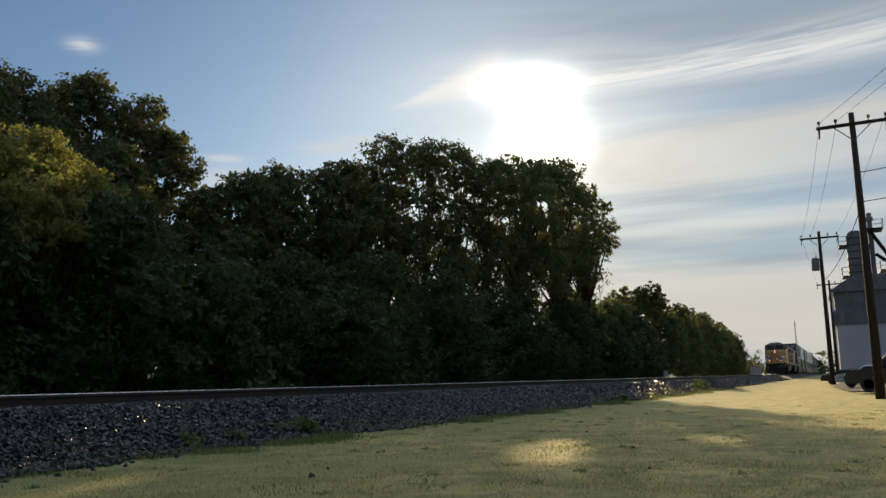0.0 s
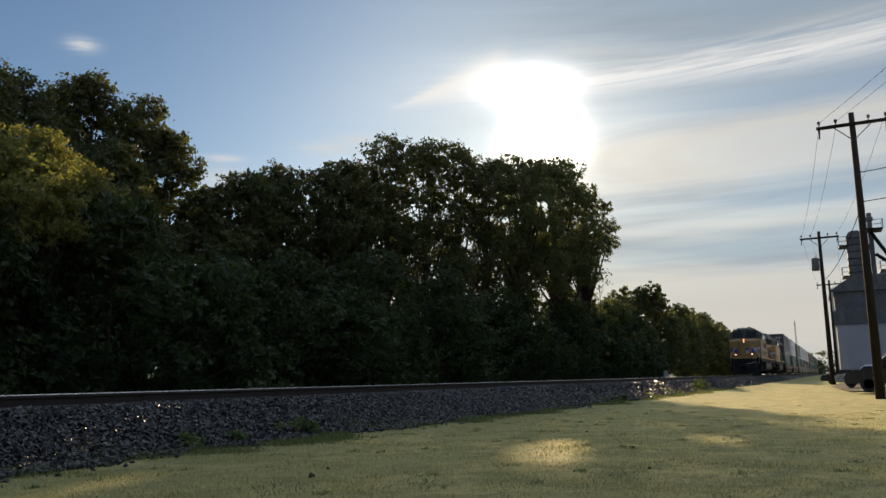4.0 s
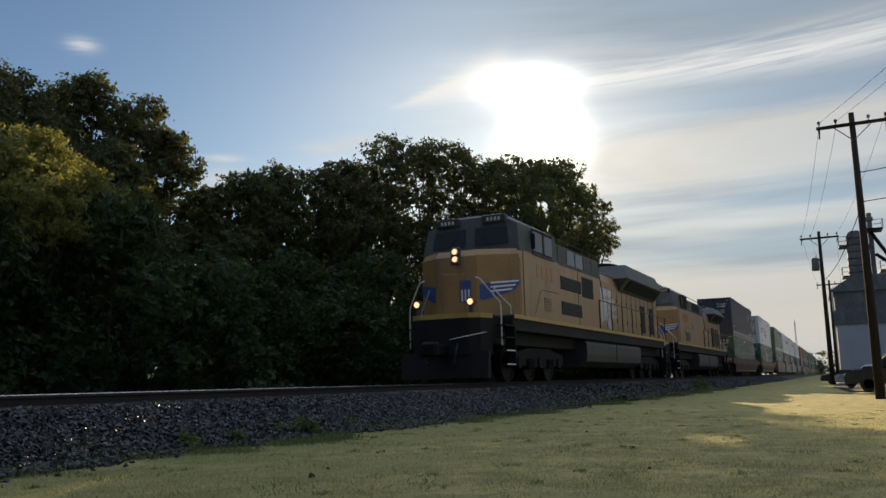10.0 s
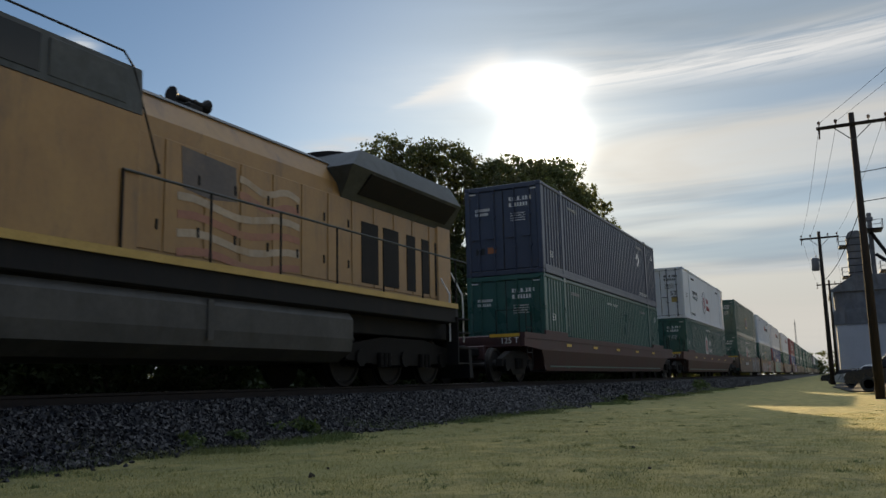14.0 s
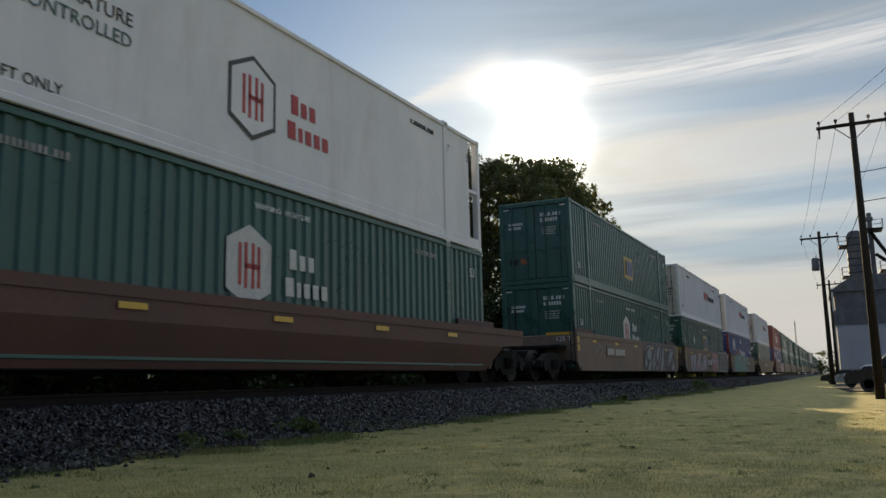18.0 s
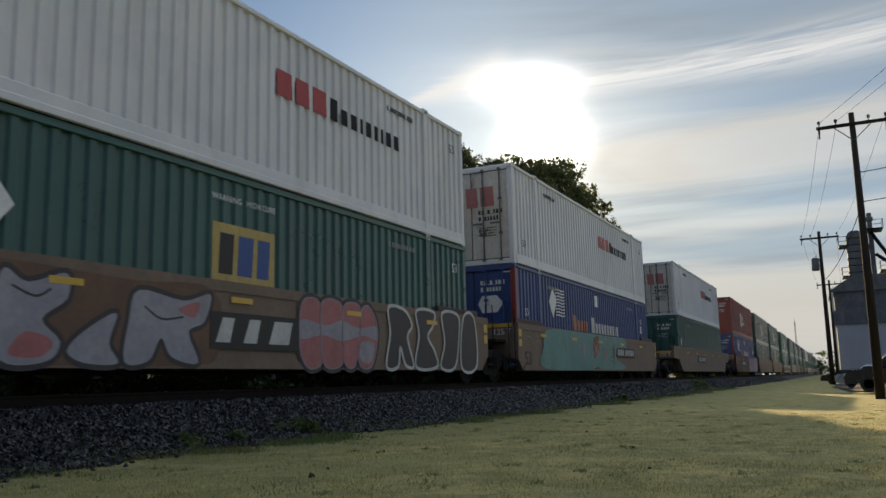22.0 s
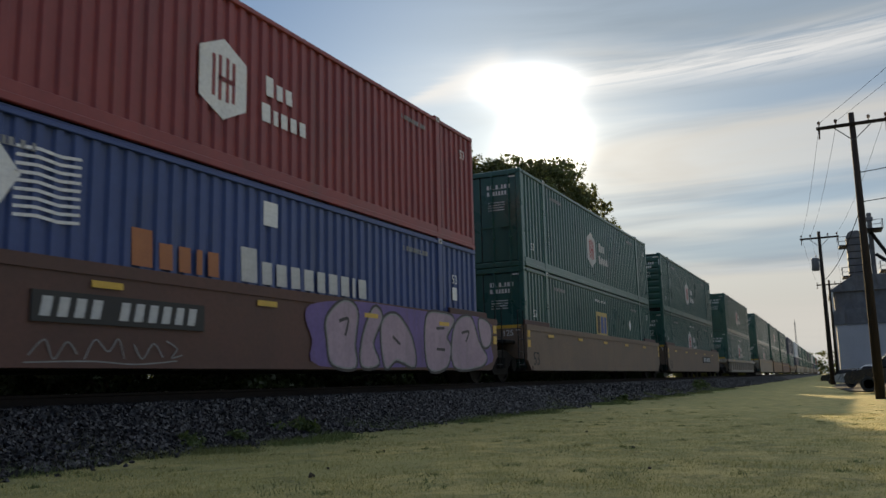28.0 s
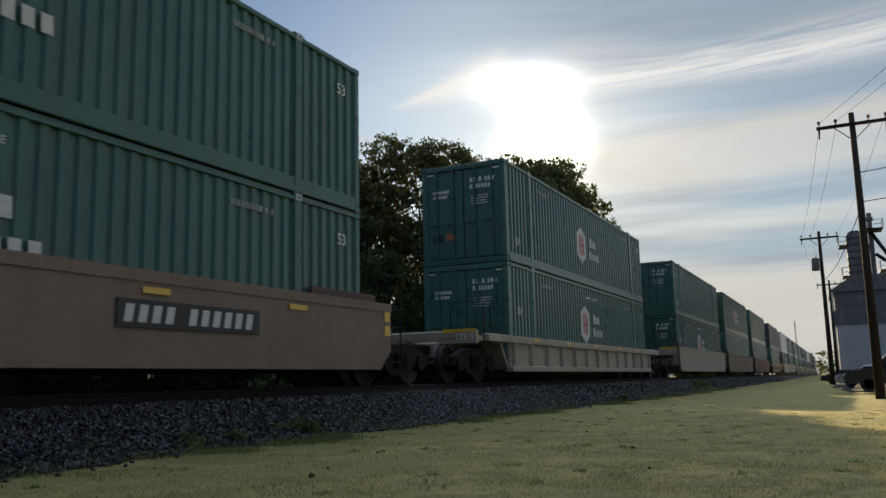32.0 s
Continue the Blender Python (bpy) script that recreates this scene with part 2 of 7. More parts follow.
RUST = (0.10, 0.055, 0.035)
GRIME = (0.05, 0.045, 0.04)
MATS = {
    "steel_dark": surface("dark steel", (0.008, 0.008, 0.010), (0.015, 0.0145, 0.015), 1.6, 0.7, 0.0, 0.2, 30, (0.035, 0.022, 0.016), 0.35, shine=0.25),
    "truck": surface("oily cast steel", (0.006, 0.0055, 0.0055), (0.012, 0.0105, 0.010), 3.0, 0.7, 0.0, 0.4, 40, (0.018, 0.012, 0.009), 0.5, shine=0.15),
    "wheel": surface("wheel steel", (0.009, 0.008, 0.008), (0.018, 0.015, 0.013), 4.0, 0.65, 0.1, 0.3, 50, (0.04, 0.026, 0.018), 0.4, shine=0.3),
    "rail_web": surface("rusty rail", (0.022, 0.016, 0.014), (0.040, 0.028, 0.023), 6.0, 0.8, 0.2, 0.5, 60),
    "rail_head": surface("polished rail head", (0.40, 0.38, 0.36), (0.52, 0.50, 0.48), 5.0, 0.24, 1.0, 0.05, 60),
    "tank_grey": surface("dusty grey tank paint", (0.045, 0.044, 0.043), (0.075, 0.072, 0.068), 1.4, 0.6, 0.0, 0.1, 14, (0.03, 0.026, 0.022), 0.5, shine=0.35),
    "tie": surface("creosoted timber", (0.045, 0.034, 0.026), (0.09, 0.07, 0.055), 5.0, 0.9, 0.0, 0.8, 30, GRIME, 0.5, 0.5, 0.3, (0.4, 1, 1)),
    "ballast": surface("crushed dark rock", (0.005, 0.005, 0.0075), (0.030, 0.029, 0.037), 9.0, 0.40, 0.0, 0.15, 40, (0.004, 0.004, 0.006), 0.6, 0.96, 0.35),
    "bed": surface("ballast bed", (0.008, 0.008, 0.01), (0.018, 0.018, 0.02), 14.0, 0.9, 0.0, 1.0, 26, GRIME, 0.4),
    "yellow": surface("armour yellow paint", (0.29, 0.165, 0.062), (0.35, 0.208, 0.08), 1.1, 0.42, 0.0, 0.06, 12, (0.11, 0.075, 0.05), 0.7, grain=0.16),
    "grey_paint": surface("harbour grey paint", (0.060, 0.067, 0.070), (0.092, 0.099, 0.102), 1.3, 0.6, 0.0, 0.08, 12, (0.03, 0.028, 0.025), 0.5, shine=0.3),
    "gold": surface("gold stripe", (0.42, 0.27, 0.06), (0.50, 0.33, 0.09), 2.0, 0.45, 0.0, 0.05),
    "white_paint": surface("white paint", (0.74, 0.74, 0.74), (0.80, 0.80, 0.80), 1.0, 0.5, 0.0, 0.05, 16, (0.42, 0.40, 0.36), 0.3),
    "red_paint": surface("red lettering paint", (0.36, 0.04, 0.045), (0.42, 0.055, 0.055), 2.0, 0.5, 0.0, 0.05),
    "blue_paint": surface("blue lettering paint", (0.03, 0.07, 0.26), (0.04, 0.09, 0.30), 2.0, 0.5, 0.0, 0.05),
    "black_paint": surface("black lettering paint", (0.02, 0.02, 0.022), (0.03, 0.03, 0.03), 2.0, 0.6, 0.0, 0.05),
    "orange_paint": surface("orange lettering paint", (0.36, 0.13, 0.05), (0.42, 0.16, 0.06), 2.0, 0.5, 0.0, 0.05),
    "reflector": surface("yellow reflective tape", (0.60, 0.37, 0.045), (0.68, 0.43, 0.06), 3.0, 0.35, 0.0, 0.05),
    "handrail": surface("light handrail paint", (0.60, 0.60, 0.60), (0.72, 0.70, 0.68), 3.0, 0.45, 0.0, 0.1),
    "glass_dark": glassy("dark window glass", (0.015, 0.018, 0.02)),
    "rubber": surface("black rubber", (0.018, 0.018, 0.018), (0.03, 0.03, 0.03), 5.0, 0.75, 0.0, 0.2),
    "c_green": surface("green container paint", (0.030, 0.092, 0.080), (0.040, 0.115, 0.098), 0.8, 0.30, 0.0, 0.06, 10, (0.055, 0.07, 0.065), 0.5, grain=0.15),
    "c_green_pale": surface("faded green container paint", (0.042, 0.115, 0.102), (0.058, 0.14, 0.122), 0.8, 0.30, 0.0, 0.06, 10, (0.07, 0.085, 0.08), 0.5, grain=0.15),
    "c_white": surface("white container paint", (0.62, 0.64, 0.68), (0.70, 0.71, 0.74), 0.7, 0.40, 0.0, 0.05, 9, (0.42, 0.41, 0.40), 0.35, grain=0.06),
    "c_white_worn": surface("rust-stained white door paint", (0.56, 0.53, 0.48), (0.68, 0.66, 0.62), 0.9, 0.55, 0.0, 0.1, 14, (0.20, 0.115, 0.065), 0.75),
    "c_blue": surface("blue container paint", (0.034, 0.062, 0.19), (0.045, 0.078, 0.23), 0.8, 0.38, 0.0, 0.06, 10, (0.05, 0.06, 0.10), 0.45, grain=0.15),
    "c_navy": surface("slate blue container paint", (0.040, 0.050, 0.085), (0.055, 0.065, 0.105), 0.8, 0.36, 0.0, 0.06, 10, (0.06, 0.06, 0.075), 0.45, grain=0.15),
    "c_red": surface("red container paint", (0.21, 0.036, 0.036), (0.26, 0.05, 0.048), 0.8, 0.4, 0.0, 0.06, 10, (0.12, 0.05, 0.04), 0.45, grain=0.15),
    "w_brown": surface("red-brown well paint", (0.088, 0.042, 0.034), (0.12, 0.056, 0.044), 0.9, 0.6, 0.0, 0.12, 14, (0.09, 0.05, 0.035), 0.55),
    "w_tan": surface("faded tan well paint", (0.155, 0.108, 0.08), (0.205, 0.145, 0.105), 0.9, 0.6, 0.0, 0.12, 14, (0.14, 0.085, 0.06), 0.5),
    "w_pale": surface("pale weathered well paint", (0.30, 0.255, 0.205), (0.38, 0.325, 0.26), 0.9, 0.6, 0.0, 0.12, 14, (0.20, 0.14, 0.10), 0.5),
    "w_maroon": surface("maroon well paint", (0.055, 0.024, 0.025), (0.08, 0.034, 0.033), 0.9, 0.6, 0.0, 0.12, 14, (0.06, 0.04, 0.035), 0.5),
    "wood_pole": surface("weathered pole timber", (0.018, 0.014, 0.012), (0.036, 0.028, 0.023), 2.5, 0.9, 0.0, 0.7, 30, (0.04, 0.03, 0.025), 0.4, 0.0, 0.3, (4, 4, 0.3)),
    "galvanised": surface("galvanised steel", (0.11, 0.115, 0.13), (0.19, 0.195, 0.215), 0.7, 0.7, 0.1, 0.1, 20, (0.09, 0.075, 0.065), 0.6),
    "bin_white": surface("white painted sheet metal", (0.44, 0.45, 0.50), (0.50, 0.51, 0.56), 0.3, 0.9, 0.0, 0.1, 8, (0.34, 0.33, 0.32), 0.3, 0.0, 0.2),
    "insulator": surface("brown glazed ceramic", (0.10, 0.06, 0.04), (0.14, 0.08, 0.05), 6.0, 0.3, 0.0, 0.05),
    "wire": surface("black cable", (0.02, 0.02, 0.02), (0.03, 0.03, 0.03), 6.0, 0.95, 0.0, 0.05, shine=0.0),
    "car_black": surface("black car paint", (0.012, 0.012, 0.014), (0.018, 0.018, 0.02), 2.0, 0.22, 0.0, 0.02, 20),
    "car_silver": surface("silver car paint", (0.34, 0.35, 0.36), (0.40, 0.41, 0.42), 2.0, 0.28, 0.5, 0.02, 20),
    "asphalt": surface("worn asphalt", (0.04, 0.04, 0.042), (0.065, 0.063, 0.06), 0.8, 0.95, 0.0, 0.6, 60, (0.08, 0.072, 0.06), 0.3, shine=0.1),
    "bark": surface("rough bark", (0.035, 0.027, 0.02), (0.07, 0.055, 0.042), 4.0, 0.95, 0.0, 1.0, 26, None, 0, 0, 0.3, (2, 2, 0.5)),
    "leaf_dark": leafy("dark oak leaves", (0.040, 0.056, 0.024), (0.085, 0.096, 0.042), (0.082, 0.078, 0.042), 0.42),
    # shade under the wood put into the colour: darker than the oak leaves
    "leaf_shrub_shade": leafy("dark undergrowth leaves", (0.022, 0.038, 0.018), (0.045, 0.066, 0.028), (0.034, 0.048, 0.020), 0.42),
    "leaf_mid": leafy("mid green leaves", (0.076, 0.096, 0.048), (0.12, 0.136, 0.068), (0.12, 0.12, 0.066), 0.5),
    "leaf_gold": leafy("yellow-green leaves", (0.115, 0.130, 0.045), (0.215, 0.205, 0.075), (0.15, 0.145, 0.05), 0.5),
    "faded_print": surface("faded white print", (0.22, 0.23, 0.23), (0.32, 0.32, 0.32), 2.0, 0.6, 0.0, 0.05, 14, (0.14, 0.12, 0.11), 0.5),
    "pale_print": surface("soiled white print", (0.50, 0.50, 0.50), (0.58, 0.58, 0.57), 2.0, 0.5, 0.0, 0.05, 14, (0.25, 0.24, 0.22), 0.45),
    "flag_film": surface("glossy white film", (0.62, 0.62, 0.64), (0.70, 0.70, 0.71), 1.0, 0.25, 0.0, 0.08, 9, (0.35, 0.28, 0.2), 0.35),
    "flag_band": surface("faded red film", (0.36, 0.13, 0.12), (0.42, 0.17, 0.15), 1.0, 0.3, 0.0, 0.08, 9),
    "flag_canton": surface("faded blue film", (0.07, 0.09, 0.17), (0.10, 0.12, 0.2), 1.0, 0.3, 0.0, 0.08, 9),
    "spray_black": surface("black spray paint", (0.026, 0.023, 0.030), (0.042, 0.036, 0.042), 1.5, 0.5, 0.0, 0.06, 14, (0.07, 0.05, 0.045), 0.4),
    "spray_ice": surface("ice blue spray paint", (0.20, 0.25, 0.275), (0.27, 0.32, 0.34), 1.5, 0.5, 0.0, 0.06, 14, (0.12, 0.10, 0.09), 0.45),
    "spray_lilac": surface("lilac spray paint", (0.25, 0.20, 0.25), (0.31, 0.25, 0.30), 1.5, 0.5, 0.0, 0.06, 14, (0.12, 0.09, 0.08), 0.45),
    "spray_pink": surface("faded red spray paint", (0.36, 0.115, 0.12), (0.43, 0.16, 0.165), 1.5, 0.5, 0.0, 0.06, 14, (0.16, 0.09, 0.07), 0.4),
    "spray_grey": surface("grey-violet spray paint", (0.27, 0.26, 0.31), (0.34, 0.33, 0.37), 1.5, 0.5, 0.0, 0.06, 14, (0.16, 0.12, 0.10), 0.4),
    "spray_teal": surface("teal spray paint", (0.10, 0.235, 0.225), (0.135, 0.29, 0.27), 1.0, 0.5, 0.0, 0.06, 14, (0.11, 0.13, 0.11), 0.45),
    "spray_brown": surface("brown spray paint", (0.11, 0.055, 0.032), (0.16, 0.08, 0.045), 1.5, 0.5, 0.0, 0.06, 14, (0.07, 0.05, 0.04), 0.4),
    "spray_violet": surface("violet spray paint", (0.12, 0.075, 0.26), (0.17, 0.11, 0.32), 1.5, 0.5, 0.0, 0.06, 14, (0.12, 0.07, 0.06), 0.45),
    "spray_mauve": surface("mauve spray paint", (0.33, 0.235, 0.31), (0.42, 0.31, 0.38), 0.8, 0.5, 0.0, 0.06, 14, (0.17, 0.15, 0.16), 0.5),
    "board_yellow": surface("dull yellow board", (0.42, 0.31, 0.09), (0.50, 0.37, 0.12), 3.0, 0.5, 0.0, 0.05, 14, (0.2, 0.17, 0.1), 0.4),
    "faint_number": surface("faded red number paint", (0.34, 0.16, 0.06), (0.38, 0.18, 0.07), 3.0, 0.5, 0.0, 0.05),
    "dull_red": surface("dull red number paint", (0.36, 0.05, 0.035), (0.42, 0.07, 0.045), 3.0, 0.5, 0.0, 0.05),
    "old_band": surface("worn red stripe paint", (0.30, 0.125, 0.085), (0.36, 0.16, 0.10), 1.4, 0.5, 0.0, 0.06, 12, (0.30, 0.18, 0.08), 0.6),
    "old_pale": surface("worn pale stripe paint", (0.36, 0.28, 0.20), (0.44, 0.35, 0.26), 1.4, 0.5, 0.0, 0.06, 12, (0.30, 0.19, 0.09), 0.6),
    "old_blue": surface("worn dark blue paint", (0.075, 0.062, 0.06), (0.12, 0.095, 0.085), 1.4, 0.5, 0.0, 0.06, 12, (0.22, 0.14, 0.07), 0.5),
    "tinted_glass": surface("tinted car glass", (0.012, 0.012, 0.016), (0.016, 0.016, 0.02), 2.0, 0.35, 0.0, 0.02, 20, shine=0.2),
    "lamp_warm": lit("headlight glow", (1.0, 0.40, 0.20), 1.4),
}


# ---------------------------------------------------------------- mesh tools
class Form:
    """Gathers vertices and faces for one mesh."""

    def __init__(self):
        self.v, self.f = [], []

    def add(self, vs, fs):
        n = len(self.v)
        self.v += [tuple(p) for p in vs]
        self.f += [tuple(n + i for i in f) for f in fs]
        return self

    def box(self, x0, x1, y0, y1, z0, z1, c=0.0):
        if c <= 0:
            vs = [(x, y, z) for x in (x0, x1) for y in (y0, y1) for z in (z0, z1)]
            return self.add(vs, [(0, 1, 3, 2), (4, 6, 7, 5), (0, 4, 5, 1), (2, 3, 7, 6), (0, 2, 6, 4), (1, 5, 7, 3)])
        # chamfered along all edges: three rings of corners
        c = min(c, (x1 - x0) / 2.1, (y1 - y0) / 2.1, (z1 - z0) / 2.1)
        bm = bmesh.new()
        for sx in (0, 1):
            for sy in (0, 1):
                for sz in (0, 1):
                    x, y, z = (x1 if sx else x0), (y1 if sy else y0), (z1 if sz else z0)
                    dx, dy, dz = (-c if sx else c), (-c if sy else c), (-c if sz else c)
                    for p in ((x, y + dy, z + dz), (x + dx, y, z + dz), (x + dx, y + dy, z)):
                        bm.verts.new(p)
        bmesh.ops.convex_hull(bm, input=bm.verts)
        bm.verts.index_update()
        self.add([tuple(q.co) for q in bm.verts], [[q.index for q in f.verts] for f in bm.faces])
        bm.free()
        return self

    def prism(self, outline, axis, a, b):
        """An outline in the two other axes (in order), drawn out along axis from a to b."""
        def put(p, s):
            return {"x": (s, p[0], p[1]), "y": (p[0], s, p[1]), "z": (p[0], p[1], s)}[axis]
        n = len(outline)
        vs = [put(p, a) for p in outline] + [put(p, b) for p in outline]
        fs = [tuple(range(n))[::-1], tuple(range(n, 2 * n))] + [(i, (i + 1) % n, n + (i + 1) % n, n + i) for i in range(n)]
        return self.add(vs, fs)

    def tube(self, path, r, sides=6, r_end=None):
        """A round bar along a path of points."""
        pts = [Vector(p) for p in path]
        rings = []
        for i, p in enumerate(pts):
            d = (pts[min(i + 1, len(pts) - 1)] - pts[max(i - 1, 0)]).normalized()
            side = d.cross(Vector((0, 0, 1))) if abs(d.z) < 0.95 else d.cross(Vector((1, 0, 0)))
            side.normalize()
            top = side.cross(d)
            rr = r if r_end is None else r + (r_end - r) * i / max(1, len(pts) - 1)
            rings.append([p + (side * math.cos(a) + top * math.sin(a)) * rr for a in [2 * math.pi * j / sides for j in range(sides)]])
        vs = [q for ring in rings for q in ring]
        fs = [(i * sides + j, i * sides + (j + 1) % sides, (i + 1) * sides + (j + 1) % sides, (i + 1) * sides + j) for i in range(len(pts) - 1) for j in range(sides)]
        fs += [tuple(range(sides))[::-1], tuple(range((len(pts) - 1) * sides, len(pts) * sides))]
        return self.add(vs, fs)

    def lathe(self, profile, axis, at, sides=20):
        """Turns (radius, place along axis) pairs round an axis through at."""
        vs, fs = [], []
        for r, s in profile:
            for j in range(sides):
                a = 2 * math.pi * j / sides
                u, q = r * math.cos(a), r * math.sin(a)
                vs.append({"x": (at[0] + s, at[1] + u, at[2] + q), "y": (at[0] + u, at[1] + s, at[2] + q), "z": (at[0] + u, at[1] + q, at[2] + s)}[axis])
        for i in range(len(profile) - 1):
            for j in range(sides):
                k = (j + 1) % sides
                fs.append((i * sides + j, i * sides + k, (i + 1) * sides + k, (i + 1) * sides + j))
        fs += [tuple(range(sides))[::-1], tuple(range((len(profile) - 1) * sides, len(profile) * sides))]
        return self.add(vs, fs)

    def mesh(self, name, mat):
        me = bpy.data.meshes.new(name)
        me.from_pydata(self.v, [], self.f)
        bm = bmesh.new()
        bm.from_mesh(me)
        bmesh.ops.recalc_face_normals(bm, faces=bm.faces)
        bm.to_mesh(me)
        bm.free()
        me.materials.append(mat if isinstance(mat, bpy.types.Material) else MATS[mat])
        return me


def part(name, form, mat, parent=None, label="", smooth=False):
    """One mesh object, from a Form or from a mesh that is shared, under a thing or a part."""
    me = form if isinstance(form, bpy.types.Mesh) else form.mesh(name, mat)
    if smooth:
        me.shade_smooth()
    ob = new(name, me)
    ob.parent = parent
    if label:
        tagged(ob, label)
    return ob


def thing(name, label, category, group="", kind=""):
    return tagged(new(name), label, category, group, kind)


WORDS = {}


def words(text, height, mat):
    """A flat mesh of the built-in font, in the xz plane, from its lower left corner."""
    key = (text, height, mat)
    if key not in WORDS:
        cu = bpy.data.curves.new("lettering", "FONT")
        cu.body, cu.size, cu.extrude, cu.resolution_u = text, height * 1.37, 0.002, 2
        ob = bpy.data.objects.new("lettering", cu)
        scene.collection.objects.link(ob)
        me = bpy.data.meshes.new_from_object(ob.evaluated_get(bpy.context.evaluated_depsgraph_get()))
        bpy.data.objects.remove(ob), bpy.data.curves.remove(cu)
        me.materials.clear()
        me.materials.append(MATS[mat])
        me.transform(Matrix.Rotation(radians(90), 4, "X"))
        WORDS[key] = me
    return WORDS[key]


for ink in ("white_paint", "black_paint"):
    for text, tall in (("53", 0.22), ("53'", 0.2), ("WARNING   HIGH CUBE", 0.10), ("TOP LIFT ONLY", 0.15), ("TOP LIFT ONLY", 0.16), ("TEMPERATURE", 0.24), ("125 T", 0.17), ("53", 0.40), ("WARNING", 0.10), ("HIGH CUBE", 0.10), ("53'", 0.26), ("TEMPERATURE", 0.20)):
        words(text, tall, ink)
words("CONTROLLED", 0.20, "c_green")


# ---------------------------------------------------------------- the line of the track
TRACK_Y = 9.696
BEND = 1.26622e-4


def drift(x):
    """How far the track has swung aside at x."""
    x = max(0.0, x)
    return BEND * min(x, 110.0) ** 2 + 2 * BEND * 110 * max(0.0, x - 110.0)


def swing(x):
    return 2 * BEND * min(max(x, 0.0), 110.0)


def run(t):
    """How far the train has run, counted from the sixteenth second; it slows a little."""
    u = (t - 16) / 16
    return 178.42 * u - 4.11 * u ** 2 + 1.69 * u ** 3 + 0.79 * u ** 4


def ground_z(x, y):
    """Mown verge, a little lower towards the lot, slightly uneven."""
    z = -0.66 - 0.0085 * min(max(x - 4, 0), 40) * max(0.0, min(1.0, (7 - y) / 6))
    z += 0.035 * noise.noise((x * 0.22, y * 0.22, 3.0)) * min(1.0, max(0.0, (200 - abs(x)) / 100))
    return z


# ---------------------------------------------------------------- ground, bed, rails
def build_ground():
    m = bpy.data.materials.new("dry mown grass")
    m.use_nodes = True
    t = m.node_tree
    t.nodes.clear()
    k = Net(t)
    where = k.add("ShaderNodeTexCoord").outputs["Object"]
    big, mid, fine = k.noise(where, 0.35, 5, 0.6, 0.4), k.noise(where, 2.6, 6, 0.65, 0.3), k.noise(where, 60, 4, 0.7)
    c = k.mix(k.ramp(mid, 0.36, 0.64), rgb(0.268, 0.248, 0.104), rgb(0.48, 0.385, 0.155))
    side = k.ramp(k.add("ShaderNodeSeparateXYZ", Vector=where).outputs[1], 3.6, 6.8)
    c = k.mix(k.math("MULTIPLY", k.math("MULTIPLY", side, k.ramp(big, 0.25, 0.6)), 0.8), c, rgb(0.115, 0.145, 0.065))
    c = k.mix(k.math("MULTIPLY", k.ramp(big, 0.42, 0.68), 0.8), c, rgb(0.30, 0.28, 0.115))
    spots = k.noise(k.stretch(where, (1.0, 1.3, 1.0)), 1.9, 8, 0.72, 0.9)
    c = k.mix(k.math("MULTIPLY", k.ramp(spots, 0.52, 0.66), 0.70), c, rgb(0.152, 0.156, 0.072))
    straw = k.noise(where, 5.5, 7, 0.7, 0.5)
    c = k.mix(k.math("MULTIPLY", k.ramp(straw, 0.56, 0.68), 0.55), c, rgb(0.48, 0.40, 0.20))
    c = k.mix(k.math("MULTIPLY", k.ramp(fine, 0.40, 0.72), 0.38), c, rgb(0.10, 0.10, 0.05))
    relief = k.add("ShaderNodeBump", Strength=0.9, Distance=0.03, Height=k.math("ADD", fine, mid)).outputs[0]
    p = k.add("ShaderNodeBsdfPrincipled", Base_Color=c, Roughness=0.9, Normal=relief)
    p.inputs["Specular IOR Level"].default_value = 0.15
    t.links.new(p.outputs[0], t.nodes.new("ShaderNodeOutputMaterial").inputs[0])
    MATS["grass"] = m
    xs = [-1500, -400, -120, -60] + [-40 + i * 1.0 for i in range(40)] + [i * 0.4 for i in range(120)] + [48 + i * 2 for i in range(60)] + [180, 240, 320, 450, 700, 1100, 1800, 2500]
    ys = [-1500, -500, -150, -60, -30] + [-20 + i for i in range(18)] + [-2 + i * 0.4 for i in range(24)] + [7.6 + i for i in range(24)] + [40, 60, 100, 200, 500, 1500]
    vs = [(x, y, ground_z(x, y)) for x in xs for y in ys]
    n = len(ys)
    fs = [(i * n + j, (i + 1) * n + j, (i + 1) * n + j + 1, i * n + j + 1) for i in range(len(xs) - 1) for j in range(n - 1)]
    g = part("ground", Form().add(vs, fs), "grass", None, "", True)
    tagged(g, "dry yellow-green mown grass verge, uneven and patchy", "grass", kind="structure")


def sweep(profile, x0, x1, step):
    """A profile of (y from the track's middle, z) drawn along the track."""
    xs = [x0 + i * step for i in range(int((x1 - x0) / step) + 1)]
    vs = [(x, TRACK_Y + drift(x) + y, z) for x in xs for y, z in profile]
    n = len(profile)
    fs = [(i * n + j, (i + 1) * n + j, (i + 1) * n + (j + 1) % n, i * n + (j + 1) % n) for i in range(len(xs) - 1) for j in range(n)]
    fs += [tuple(range(n)), tuple(range((len(xs) - 1) * n, len(xs) * n))[::-1]]
    return Form().add(vs, fs)


